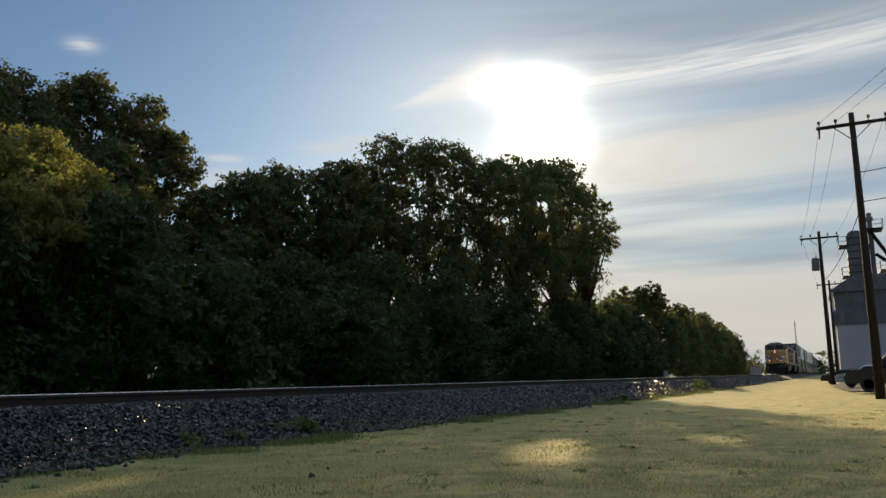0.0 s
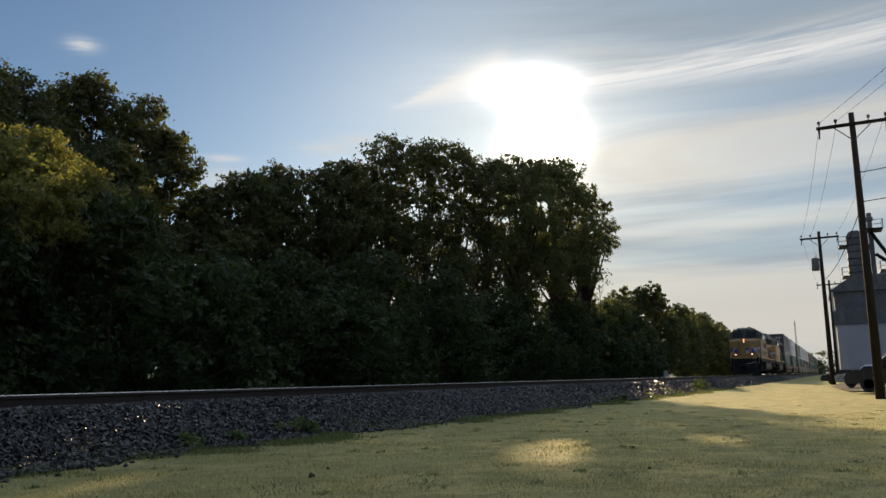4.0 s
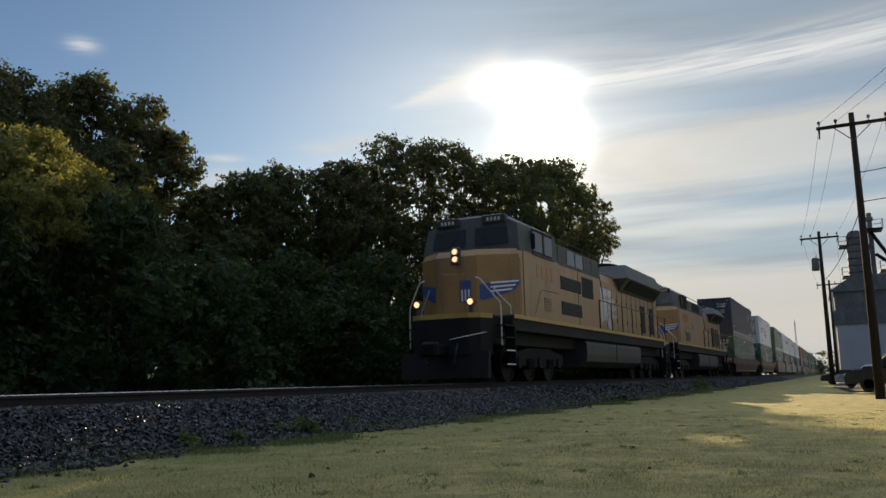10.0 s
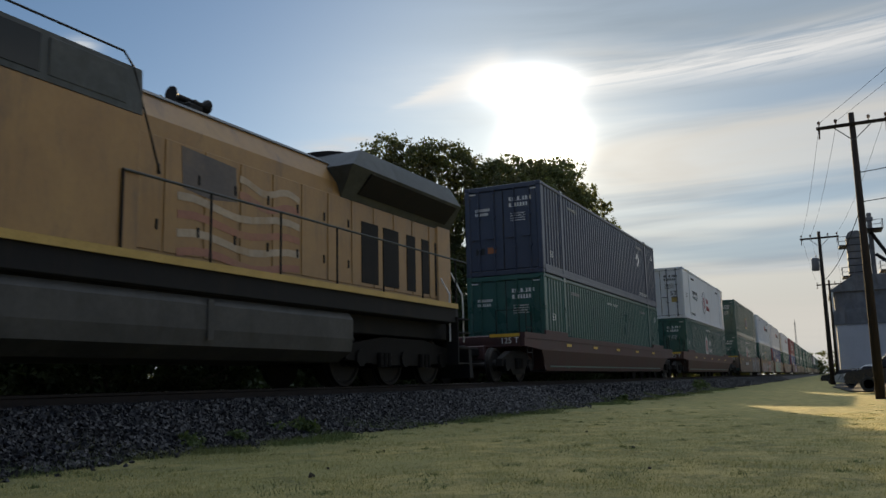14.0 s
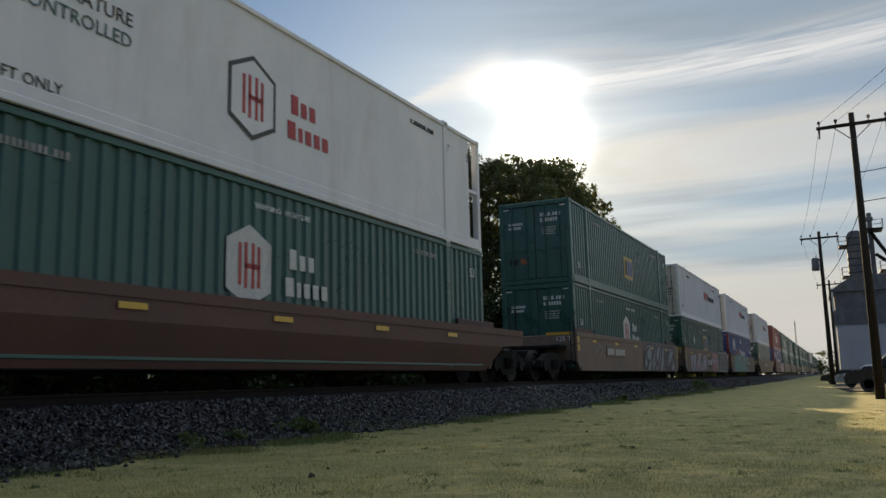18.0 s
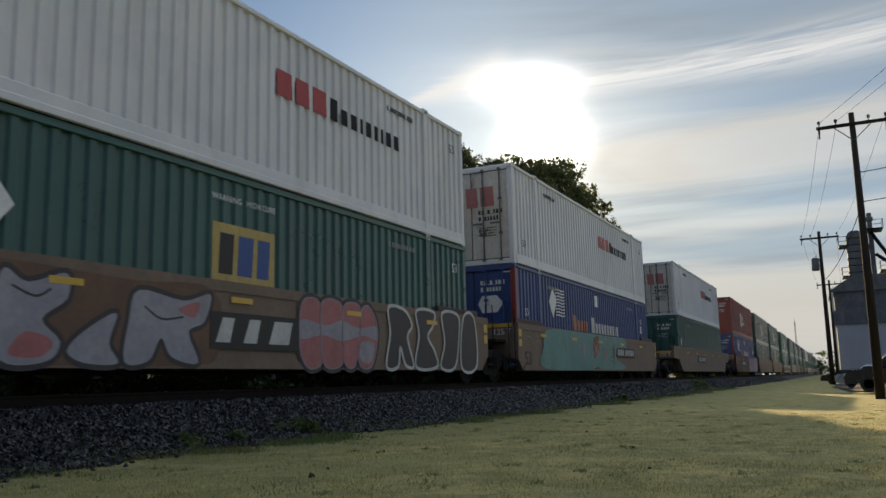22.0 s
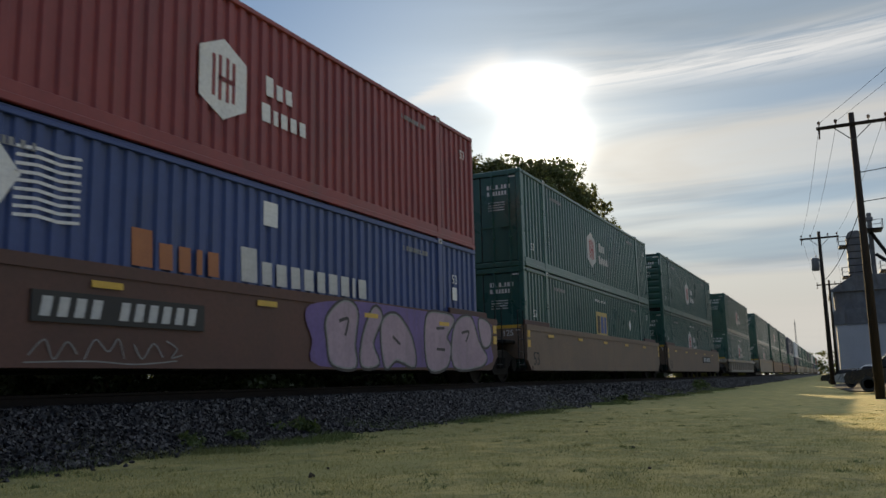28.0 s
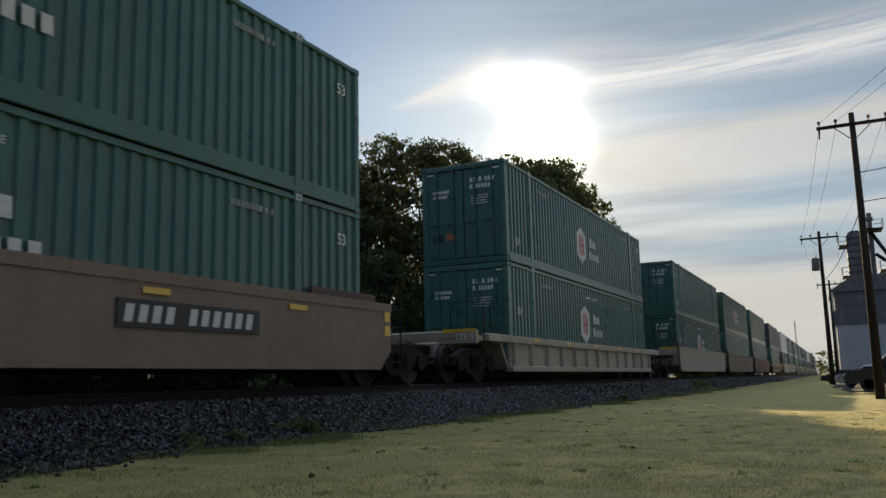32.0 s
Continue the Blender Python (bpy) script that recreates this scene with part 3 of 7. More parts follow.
def build_track():
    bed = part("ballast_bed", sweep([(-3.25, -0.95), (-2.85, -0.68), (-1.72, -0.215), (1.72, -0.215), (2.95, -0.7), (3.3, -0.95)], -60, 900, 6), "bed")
    tagged(bed, "dark crushed-rock railway bed with sloping shoulders", "railway bed", kind="structure")
    line = thing("railway_track", "single railway track with worn shiny rails on timber ties", "railway track", kind="structure")
    tie = Form().box(-0.115, 0.115, -1.3, 1.3, -0.36, -0.174, 0.012).mesh("tie", "tie")
    for i in range(250):
        x = -18 + i * 0.5
        ob = part("tie", tie, "tie", line)
        ob.matrix_basis = pose(x, TRACK_Y + drift(x) + 0.02 * math.sin(i * 2.3), 0, 0, 0, math.degrees(swing(x)) + 0.6 * math.sin(i * 1.7))
    for side in (-0.7525, 0.7525):
        web = [(side - 0.07, -0.172), (side + 0.07, -0.172), (side + 0.07, -0.155), (side + 0.012, -0.13), (side + 0.012, -0.05), (side + 0.036, -0.036), (side + 0.036, -0.004),
               (side - 0.036, -0.004), (side - 0.036, -0.036), (side - 0.012, -0.05), (side - 0.012, -0.13), (side - 0.07, -0.155)]
        rail = part("rail", sweep(web, -60, 900, 6), "rail_web", line, "rusty steel rail with a polished top")
        part("rail_head", sweep([(side - 0.034, -0.004), (side + 0.034, -0.004), (side + 0.030, 0.0), (side - 0.030, 0.0)], -60, 900, 6), "rail_head", rail, "shiny worn running surface")


def build_ballast():
    """Loose rock on the near shoulder, nearest stones largest in number."""
    rng = np.random.default_rng(4)
    octa = [(1, 0, 0), (-1, 0, 0), (0, 1, 0), (0, -1, 0), (0, 0, 1), (0, 0, -1)]
    octf = [(0, 2, 4), (2, 1, 4), (1, 3, 4), (3, 0, 4), (2, 0, 5), (1, 2, 5), (3, 1, 5), (0, 3, 5)]

    def stones(count, x0, x1, base, tri, size, spread, power):
        b, f = np.array(base, float), np.array(tri)
        x = x0 + (x1 - x0) * rng.random(count) ** power
        s = rng.random(count)
        toe = -2.98 + 0.13 * np.sin(x * 0.83 + 1.0) + 0.10 * np.sin(x * 2.1) + 0.05 * np.sin(x * 5.3)
        y = toe + (-0.90 - toe) * s + rng.normal(0, spread, count) * (1 - s) - 0.4 * (rng.random(count) < 0.05) * rng.random(count)
        z = np.interp(y, [-3.6, -2.85, -1.72, 0], [-0.69, -0.655, -0.195, -0.195]) + rng.random(count) * 0.035
        bend = BEND * np.minimum(np.maximum(x, 0), 110) ** 2 + 2 * BEND * 110 * np.maximum(0, x - 110)
        r = size * (0.55 + 0.9 * rng.random(count) ** 2)
        sc = r[:, None] * (0.6 + 0.8 * rng.random((count, 3)))
        q = rng.normal(size=(count, 4))
        q /= np.linalg.norm(q, axis=1)[:, None]
        a, i, j, k = q.T
        rot = np.array([[1 - 2 * (j * j + k * k), 2 * (i * j - a * k), 2 * (i * k + a * j)], [2 * (i * j + a * k), 1 - 2 * (i * i + k * k), 2 * (j * k - a * i)], [2 * (i * k - a * j), 2 * (j * k + a * i), 1 - 2 * (i * i + j * j)]]).transpose(2, 0, 1)
        loc = b[None] * sc[:, None, :] * (0.8 + 0.4 * rng.random((count, len(b), 1)))
        v = np.einsum("nij,nkj->nki", rot, loc) + np.stack([x, TRACK_Y + bend + y, z], 1)[:, None, :]
        return v.reshape(-1, 3), (f[None] + (np.arange(count) * len(b))[:, None, None]).reshape(-1, 3)

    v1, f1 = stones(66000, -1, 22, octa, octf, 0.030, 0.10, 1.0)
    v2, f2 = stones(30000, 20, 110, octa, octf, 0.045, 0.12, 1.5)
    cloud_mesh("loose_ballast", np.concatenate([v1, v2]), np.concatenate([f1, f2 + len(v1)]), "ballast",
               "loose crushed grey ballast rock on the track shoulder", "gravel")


def cloud_mesh(name, v, f, mat, label, category, parent=None):
    """One mesh of a great many triangles or quads."""
    me = bpy.data.meshes.new(name)
    n = f.shape[1]
    me.vertices.add(len(v)), me.loops.add(f.size), me.polygons.add(len(f))
    me.vertices.foreach_set("co", np.ascontiguousarray(v, dtype=np.float32).ravel())
    me.loops.foreach_set("vertex_index", np.ascontiguousarray(f, dtype=np.int32).ravel())
    me.polygons.foreach_set("loop_start", np.arange(0, f.size, n, dtype=np.int32))
    me.update(calc_edges=True)
    me.shade_flat()
    me.materials.append(MATS[mat])
    if not label:
        return me
    return tagged(new(name, me), label, category, kind="stuff")


build_ground()
build_track()
build_ballast()


# ---------------------------------------------------------------- trees
def leaves(blobs, count, size, seed, fill=0.35, per=14):
    """Leaves in small sprays over and in a heap of lobes (x, y, z, rx, rz); returns vertices and quads."""
    rng = np.random.default_rng(seed)
    b = np.array(blobs, float)
    sprays = max(1, count // per)
    weight = b[:, 3] ** 2
    pick = rng.choice(len(b), sprays, p=weight / weight.sum())
    d = rng.normal(size=(sprays, 3))
    d /= np.linalg.norm(d, axis=1)[:, None]
    rad = np.where(rng.random(sprays) < fill, rng.random(sprays) ** 0.5, 0.74 + 0.40 * rng.random(sprays) ** 1.5)
    # a knobbly outline: boughs that reach out by direction
    lump = 1 + 0.22 * np.sin(d[:, 0] * 7 + pick) * np.sin(d[:, 1] * 6 + 2 * pick) + 0.13 * np.sin(d[:, 2] * 13 + d[:, 0] * 11)
    spread = np.stack([b[pick, 3], b[pick, 3], b[pick, 4]], 1)
    centre = b[pick, :3] + d * (rad * lump)[:, None] * spread
    own = np.repeat(np.arange(sprays), per)
    n_all = len(own)
    wide = (0.05 + 0.14 * b[pick, 3])[own][:, None]
    p = centre[own] + rng.normal(0, 0.62, (n_all, 3)) * wide * np.array([1, 1, 0.7])
    n = d[own] + rng.normal(0, 0.8, (n_all, 3)) + np.array([0, 0, 0.4])
    n /= np.linalg.norm(n, axis=1)[:, None]
    u = np.cross(n, rng.normal(size=(n_all, 3)))
    u /= np.linalg.norm(u, axis=1)[:, None]
    q = np.cross(n, u)
    s = size * (0.45 + rng.random(n_all))[:, None]
    v = np.stack([p + u * s, p + q * s * 0.55 + n * s * 0.15, p - u * s, p - q * s * 0.55 + n * s * 0.15], 1)
    return v.reshape(-1, 3), np.arange(n_all * 4).reshape(-1, 4)


# openings in the crowns through which sun reaches the grass: a spot on the ground, and a radius
SUN_GAPS = ((8.2, 2.95, 0.40), (8.9, 3.0, 0.30), (10.5, 1.65, 0.22), (4.6, 5.2, 0.2))


def open_gaps(v, f, root):
    """Leaves out what would stand in a sunbeam through the crown."""
    mid = v.reshape(-1, 4, 3).mean(1) + np.array(root)
    keep = np.ones(len(mid), bool)
    way_up = np.array(SUN_DIR)
    for x, y, r in SUN_GAPS:
        off = mid - np.array((x, y, -0.66))
        keep &= np.linalg.norm(off - (off @ way_up)[:, None] * way_up, axis=1) > r
    return v, f[keep]


def tree(x, y, height, spread, mat, seed, label, count=9000, size=0.16, low=0.30, name="tree", lean=0.0, trunk=0.2, lobes=24, lobe=0.26, fill=0.3):
    """Tapered trunk, limbs to each lobe, and a crown of many small leaf clumps."""
    rng = random.Random(seed)
    root = thing(name, label, "bush" if name == "bush" else "tree", "bushes behind the track" if name == "bush" else "trees behind the track")
    z0 = ground_z(x, y) - 0.05
    root.location = (x, y, z0)
    blobs, wood = [], Form()
    top = Vector((lean, 0, height * 0.62))
    wood.tube([(0, 0, -0.1), (lean * 0.2, 0.05, height * 0.2), (lean * 0.6, 0, height * 0.42), tuple(top)], trunk, 8, trunk * 0.35)
    for i in range(lobes):
        a = 2.4 * i + rng.random()
        f = (i + 0.5) / lobes
        z = height * (low + (0.95 - low) * f)
        reach = spread * (0.30 + 0.70 * math.sin(math.pi * min(1, max(0.08, (f * 0.78 + 0.22))))) * (0.6 + 0.5 * rng.random())
        r = spread * (lobe + 0.16 * rng.random())
        if z + r * 0.8 > height:
            z = height - r * 0.8
        p = Vector((lean + math.cos(a) * max(0.0, reach - r * 0.4), math.sin(a) * max(0.0, reach - r * 0.4), z))
        blobs.append((p.x, p.y, p.z, r, r * 0.8))
        s = Vector((lean * 0.5, 0, z * 0.55))
        wood.tube([tuple(s), tuple(s.lerp(p, 0.5) + Vector((0, 0, -0.15 * r))), tuple(p)], trunk * 0.35, 5, trunk * 0.08)
    part("trunk", wood, "bark", root, "", True)
    v, f = open_gaps(*leaves(blobs, count, size, seed, fill), (x, y, z0))
    part("crown", cloud_mesh("crown", v, f, mat, "", ""), mat, root)
    return root


def stand(az, y, el, spread, mat, seed, label, *more, **kw):
    """A tree on the line of sight az (degrees), y metres across, whose top stands el degrees high."""
    x = y / math.tan(radians(az))
    d = math.hypot(x, y) - 0.35 * spread
    return tree(x, y, EYE.z + d * math.tan(radians(el + 0.45)) + 0.74, spread, mat, seed, label, *more, **kw)


def build_trees():
    far = "tall dark oak with a dense leafy crown"
    # the tall group beyond the hedge
    for az, y, el, s, seed in ((63, 21, 20.5, 3.2, 6), (58.5, 21, 20.5, 2.8, 1), (55.2, 22, 20.2, 2.1, 2), (52.6, 23, 19.4, 2.2, 8), (50.3, 22, 20.6, 2.0, 3), (47.3, 22, 19.3, 1.9, 4), (45.2, 21.5, 17.0, 1.8, 5), (48.8, 20, 16.0, 2.2, 7), (53.5, 20, 16.5, 2.4, 9)):
        stand(az, y, el, s, "leaf_dark", seed, far, 22000, 0.072, 0.2, trunk=0.16, lobes=30, lobe=0.22)
    for az, y, el, s, seed in ((56.0, 14.6, 16.0, 1.25, 11), (53.2, 15.0, 16.3, 1.15, 12), (51.2, 15.4, 14.6, 1.0, 15), (49.5, 15.6, 13.4, 0.95, 13), (60, 14.5, 15.8, 1.4, 14)):
        stand(az, y, el, s, "leaf_gold", seed, "small yellow-green tree catching the sun", 12000, 0.046, 0.62, trunk=0.09, lobes=30, lobe=0.2)
    # middle group
    for az, y, el, s, seed in ((42.6, 19.5, 13.3, 1.9, 20), (40.4, 19, 14.2, 1.9, 21), (38.0, 19, 15.0, 1.9, 22), (35.8, 19, 14.8, 2.1, 23), (33.6, 18.5, 15.7, 2.1, 24), (30.4, 18.5, 17.0, 2.6, 25), (27.8, 18, 16.9, 2.5, 26), (25.6, 17.5, 16.5, 2.6, 27), (23.6, 17, 15.7, 2.8, 28), (32, 19.5, 15.5, 2.6, 29)):
        stand(az, y, el, s, "leaf_dark", seed, far, 22000, 0.078, 0.12, fill=0.2, lobes=30, lobe=0.22)
    for az, y, el, s, seed, count, low in ((21.3, 16.5, 15.5, 3.0, 31, 24000, 0.38), (18.7, 16, 15.2, 3.2, 32, 24000, 0.44), (16.75, 15.6, 13.1, 2.3, 33, 13000, 0.60)):
        stand(az, y, el, s, "leaf_mid", seed, "large open-crowned oak against the sun", count, 0.095, low, lobes=30, lobe=0.19, fill=0.15, trunk=0.28)
    # lower hedge running away along the track
    x, i = 49.0, 0
    while x < 136:
        h = float(np.interp(x, [49, 60, 72, 77, 83, 100, 120, 136], [6.2, 6.8, 8.7, 8.2, 7.5, 8.2, 7.4, 5.6])) + 0.5 * math.sin(i * 2.6)
        tree(x, 16.2 + drift(x) * 0.6 + 0.6 * math.sin(i * 2.1), h, 2.5 + 0.3 * math.sin(i * 1.3), "leaf_dark" if 66 < x < 80 else "leaf_mid", 40 + i, "dark round-topped hedgerow tree" if 66 < x < 80 else "rounded green hedgerow tree", 10000, 0.12, 0.12, trunk=0.12, lobes=26, lobe=0.2)
        x += 4.6
        i += 1
    for i in range(7):
        x = 140 + i * 9
        tree(x, 19.5 + drift(x), 4.3 + 0.5 * math.sin(i), 3.2, "leaf_mid", 70 + i, "distant green hedgerow tree", 7000, 0.17, 0.12, trunk=0.12)
    # a second, lower row, added to block bright sky at the foot of the wood
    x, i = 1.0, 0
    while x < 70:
        tree(x, 18.2 + 0.8 * math.sin(i * 1.3), 3.4 + 0.5 * math.sin(i * 2.2), 2.1, "leaf_shrub_shade", 140 + i, "low bush with shade-toned leaves at the foot of the wood", 4000, 0.13, 0.0, "bush", trunk=0.06, lobes=14, lobe=0.36)
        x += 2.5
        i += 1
    # undergrowth, its shade put into the leaf colour
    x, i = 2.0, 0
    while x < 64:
        tree(x, 14.8 + 0.7 * math.sin(i * 1.9), 4.4 + 0.9 * math.sin(i * 2.7), 1.9, "leaf_shrub_shade", 80 + i, "dense undergrowth bush with shade-toned leaves", 6500, 0.085, 0.05, "bush", trunk=0.07, lobes=14, lobe=0.34)
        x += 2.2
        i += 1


build_trees()


def build_grass():
    """Short blades on the near verge, and taller tufts along the foot of the ballast."""
    rng = np.random.default_rng(12)

    def blades(x, y, tall, wide):
        n = len(x)
        z = np.array([ground_z(float(a), float(b)) for a, b in zip(x, y)])
        a = rng.random(n) * 2 * np.pi
        lean = rng.normal(0, 0.5, (n, 2)) * tall[:, None]
        foot = np.stack([x, y, z - 0.004], 1)
        side = np.stack([np.cos(a), np.sin(a), 0 * a], 1) * wide[:, None]
        tip = foot + np.stack([lean[:, 0], lean[:, 1], tall], 1)
        return np.stack([foot - side, foot + side, tip], 1).reshape(-1, 3)

    n = 210000
    d = 3.4 + 16 * rng.random(n) ** 1.6
    a = np.radians(-4 + 64 * rng.random(n))
    x, y = d * np.cos(a), d * np.sin(a)
    # short tufts stand up between flatter mown patches
    lush = np.array([noise.noise((float(p) * 1.3, float(q) * 1.3, 7.0)) + 0.6 * noise.noise((float(p) * 4.1, float(q) * 4.1, 2.0)) for p, q in zip(x, y)])
    ok = (y < 6.8) & (lush + rng.normal(0, 0.25, n) > -0.35)
    tall = (0.007 + 0.020 * rng.random(n) ** 1.6) * (1.0 + 1.1 * np.clip(lush, 0, 1))
    v1 = blades(x[ok], y[ok], tall[ok], 0.0020 + 0.0020 * rng.random(ok.sum()))
    m = 90000
    x = 1 + 46 * rng.random(m) ** 1.5
    edge = 6.62 - 0.13 * np.sin(x * 0.83 + 1.0) + 0.22 * np.sin(x * 1.3) + 0.14 * np.sin(x * 3.1 + 1)
    y = edge + rng.normal(0, 0.20, m)
    clump = np.sin(x * 2.3) + np.sin(x * 5.1 + 2) + rng.normal(0, 0.6, m) > -0.5
    v2 = blades(x[clump], y[clump], 0.015 + 0.085 * rng.random(clump.sum()) ** 1.8, 0.003 + 0.003 * rng.random(clump.sum()))
    # a few darker tufts that the mower missed
    q = 260
    d = 4 + 22 * rng.random(q) ** 1.2
    a = np.radians(-3 + 58 * rng.random(q))
    own = np.repeat(np.arange(q), 60)
    wide = 0.03 + 0.10 * rng.random(q) ** 2
    x = (d * np.cos(a))[own] + rng.normal(0, 1.0, len(own)) * wide[own] * 1.6
    y = (d * np.sin(a))[own] + rng.normal(0, 1.0, len(own)) * wide[own]
    ok = y < 6.6
    v3 = blades(x[ok], y[ok], 0.012 + 0.030 * rng.random(ok.sum()) ** 1.5, 0.003 + 0.002 * rng.random(ok.sum()))
    v2[:, 2] += 0.40 * np.clip(v2[:, 1] - 6.85, 0, 0.7)
    MATS["tuft"] = leafy("green grass tufts", (0.075, 0.105, 0.045), (0.14, 0.17, 0.072), (0.18, 0.18, 0.085), 0.35)
    v2 = np.concatenate([v2, v3])
    cloud_mesh("grass_tufts", v2, np.arange(len(v2)).reshape(-1, 3), "tuft", "greener grass tufts on the verge and along the ballast", "grass")
    v = v1
    MATS["blade"] = leafy("grass blades", (0.195, 0.198, 0.088), (0.41, 0.35, 0.165), (0.28, 0.265, 0.118), 0.35)
    cloud_mesh("grass_blades", v, np.arange(len(v)).reshape(-1, 3), "blade", "short dry mown grass blades on the verge", "grass")


build_grass()


# ---------------------------------------------------------------- the train
def hull(points):
    bm = bmesh.new()
    for p in points:
        bm.verts.new(p)
    bmesh.ops.convex_hull(bm, input=bm.verts)
    loose = [q for q in bm.verts if not q.link_faces]
    bmesh.ops.delete(bm, geom=loose, context="VERTS")
    bm.verts.index_update()
    out = ([tuple(q.co) for q in bm.verts], [[q.index for q in f.verts] for f in bm.faces])
    bm.free()
    return out


def both(points):
    """Points mirrored over the middle of the train."""
    return [(x, s * y, z) for x, y, z in points for s in (-1, 1)]


SHARED = {}


def shared(key, mat, make):
    """A mesh that alike parts share."""
    full = (key, mat)
    if full not in SHARED:
        SHARED[full] = make().mesh(key, mat)
    return SHARED[full]


ROLLING = []      # (wheelset, place on its parent, radius)
MOVING = []       # (thing, place along the train, height over the rail)


def add_train_part(name, key, mat, parent, make, at=None, label="", smooth=False):
    ob = part(name, shared(key, mat, make), mat, parent, label, smooth)
    if at:
        ob.matrix_basis = at
    return ob


def wheelset_form(r):
    def make():
        f = Form()
        for s in (-1, 1):
            y = s * 0.7525
            f.lathe([(0.10, -s * 0.09), (r + 0.028, -s * 0.075), (r + 0.026, -s * 0.045), (r, -s * 0.04), (r, s * 0.06), (r - 0.06, s * 0.065), (r - 0.09, s * 0.03), (0.16, s * 0.02), (0.13, s * 0.09), (0.04, s * 0.09)], "y", (0, y, 0), 24)
        f.lathe([(0.085, -1.02), (0.085, 1.02)], "y", (0, 0, 0), 10)
        return f
    return make


def truck(parent, x, axles, gap, r, wide=1.02):
    """A truck: two side frames, bolster, springs and turning wheelsets."""
    half = gap * (axles - 1) / 2
    t = part("truck", shared("truck bolster %d" % axles, "truck", lambda: Form().box(-0.22, 0.22, -1.0, 1.0, 0.36, 0.72, 0.04).box(-half * 0.9, half * 0.9, -0.3, 0.3, 0.42, 0.6, 0.03)), "truck", parent, "black cast-steel wheel truck")
    t.location = (x, 0, 0)

    def frame_side():
        f = Form()
        if axles == 2:
            f.prism([(-half - 0.32, 0.42), (-half - 0.28, 0.62), (-0.5, 0.84), (0.5, 0.84), (half + 0.28, 0.62), (half + 0.32, 0.42), (half - 0.25, 0.42), (0.42, 0.20), (-0.42, 0.20), (-half + 0.25, 0.42)], "y", -0.09, 0.09)
        else:
            f.prism([(-half - 0.5, 0.5), (-half - 0.45, 0.78), (-half * 0.5, 0.95), (half * 0.5, 0.95), (half + 0.45, 0.78), (half + 0.5, 0.5), (half * 0.5, 0.40), (-half * 0.5, 0.40)], "y", -0.09, 0.09)
        for i in range(axles):
            xx = -half + i * gap
            f.lathe([(0.17, -0.14), (0.17, 0.12), (0.10, 0.14)], "y", (xx, 0, r), 12)
        for i in range(axles - 1):
            for dx in (-0.16, 0, 0.16):
                f.lathe([(0.065, 0.0), (0.065, 0.28)], "z", (-half + gap * (i + 0.5) + dx, -0.12, 0.36), 8)
        return f
    for s in (-1, 1):
        side = add_train_part("side_frame", "side frame %d" % axles, "truck", t, frame_side)
        side.matrix_basis = pose(0, s * wide, 0, 0, 0, 0 if s < 0 else 180)
    for i in range(axles):
        ws = add_train_part("wheelset", "wheelset %.2f" % r, "wheel", t, wheelset_form(r), label="steel wheels on an axle")
        ROLLING.append((ws, (-half + i * gap, 0, r), r))
    return t


# -------------------------------- containers
LONG, WIDE, HIGH = 16.154, 2.591, 2.896


def ribbed_wall():
    """A side wall in the xz plane at y = 0, outside towards -y."""
    f, x0, x1 = Form(), -LONG / 2 + 0.16, LONG / 2 - 0.16
    n = 58
    step = (x1 - x0) / n
    pts = []
    for i in range(n):
        a = x0 + i * step
        pts += [(a, 0.0), (a + step * 0.40, 0.0), (a + step * 0.52, 0.044), (a + step * 0.88, 0.044)]
    pts.append((x1, 0.0))
    return f.prism(pts + [(x1, 0.08), (x0, 0.08)], "z", 0.28, HIGH - 0.1)


def plain_wall():
    f, x0, x1 = Form(), -LONG / 2 + 0.12, LONG / 2 - 0.66
    f.box(x0, x1, 0.004, 0.06, 0.2, HIGH - 0.1)
    return f


def door_leaf():
    return Form().box(-0.03, 0.03, -0.585, 0.585, 0.19, HIGH - 0.17, 0.012)


def bar_form():
    f = Form().tube([(0, 0, 0.10), (0, 0, HIGH - 0.08)], 0.022, 6)
    for z in (0.14, 0.9, 1.9, HIGH - 0.14):
        f.box(-0.03, 0.05, -0.05, 0.05, z - 0.03, z + 0.03)
    f.box(-0.05, 0.0, -0.02, 0.30, 1.18, 1.22)
    return f


def panel_end():
    """A closed end wall with level ribs, outside towards -x."""
    pts, z = [(0.06, HIGH - 0.12), (0.06, 0.17), (0.03, 0.17)], 0.3
    while z < HIGH - 0.4:
        pts += [(0.03, z), (-0.01, z + 0.05), (-0.01, z + 0.22), (0.03, z + 0.27)]
        z += 0.31
    return Form().prism(pts + [(0.03, HIGH - 0.12)], "y", -1.2, 1.2)


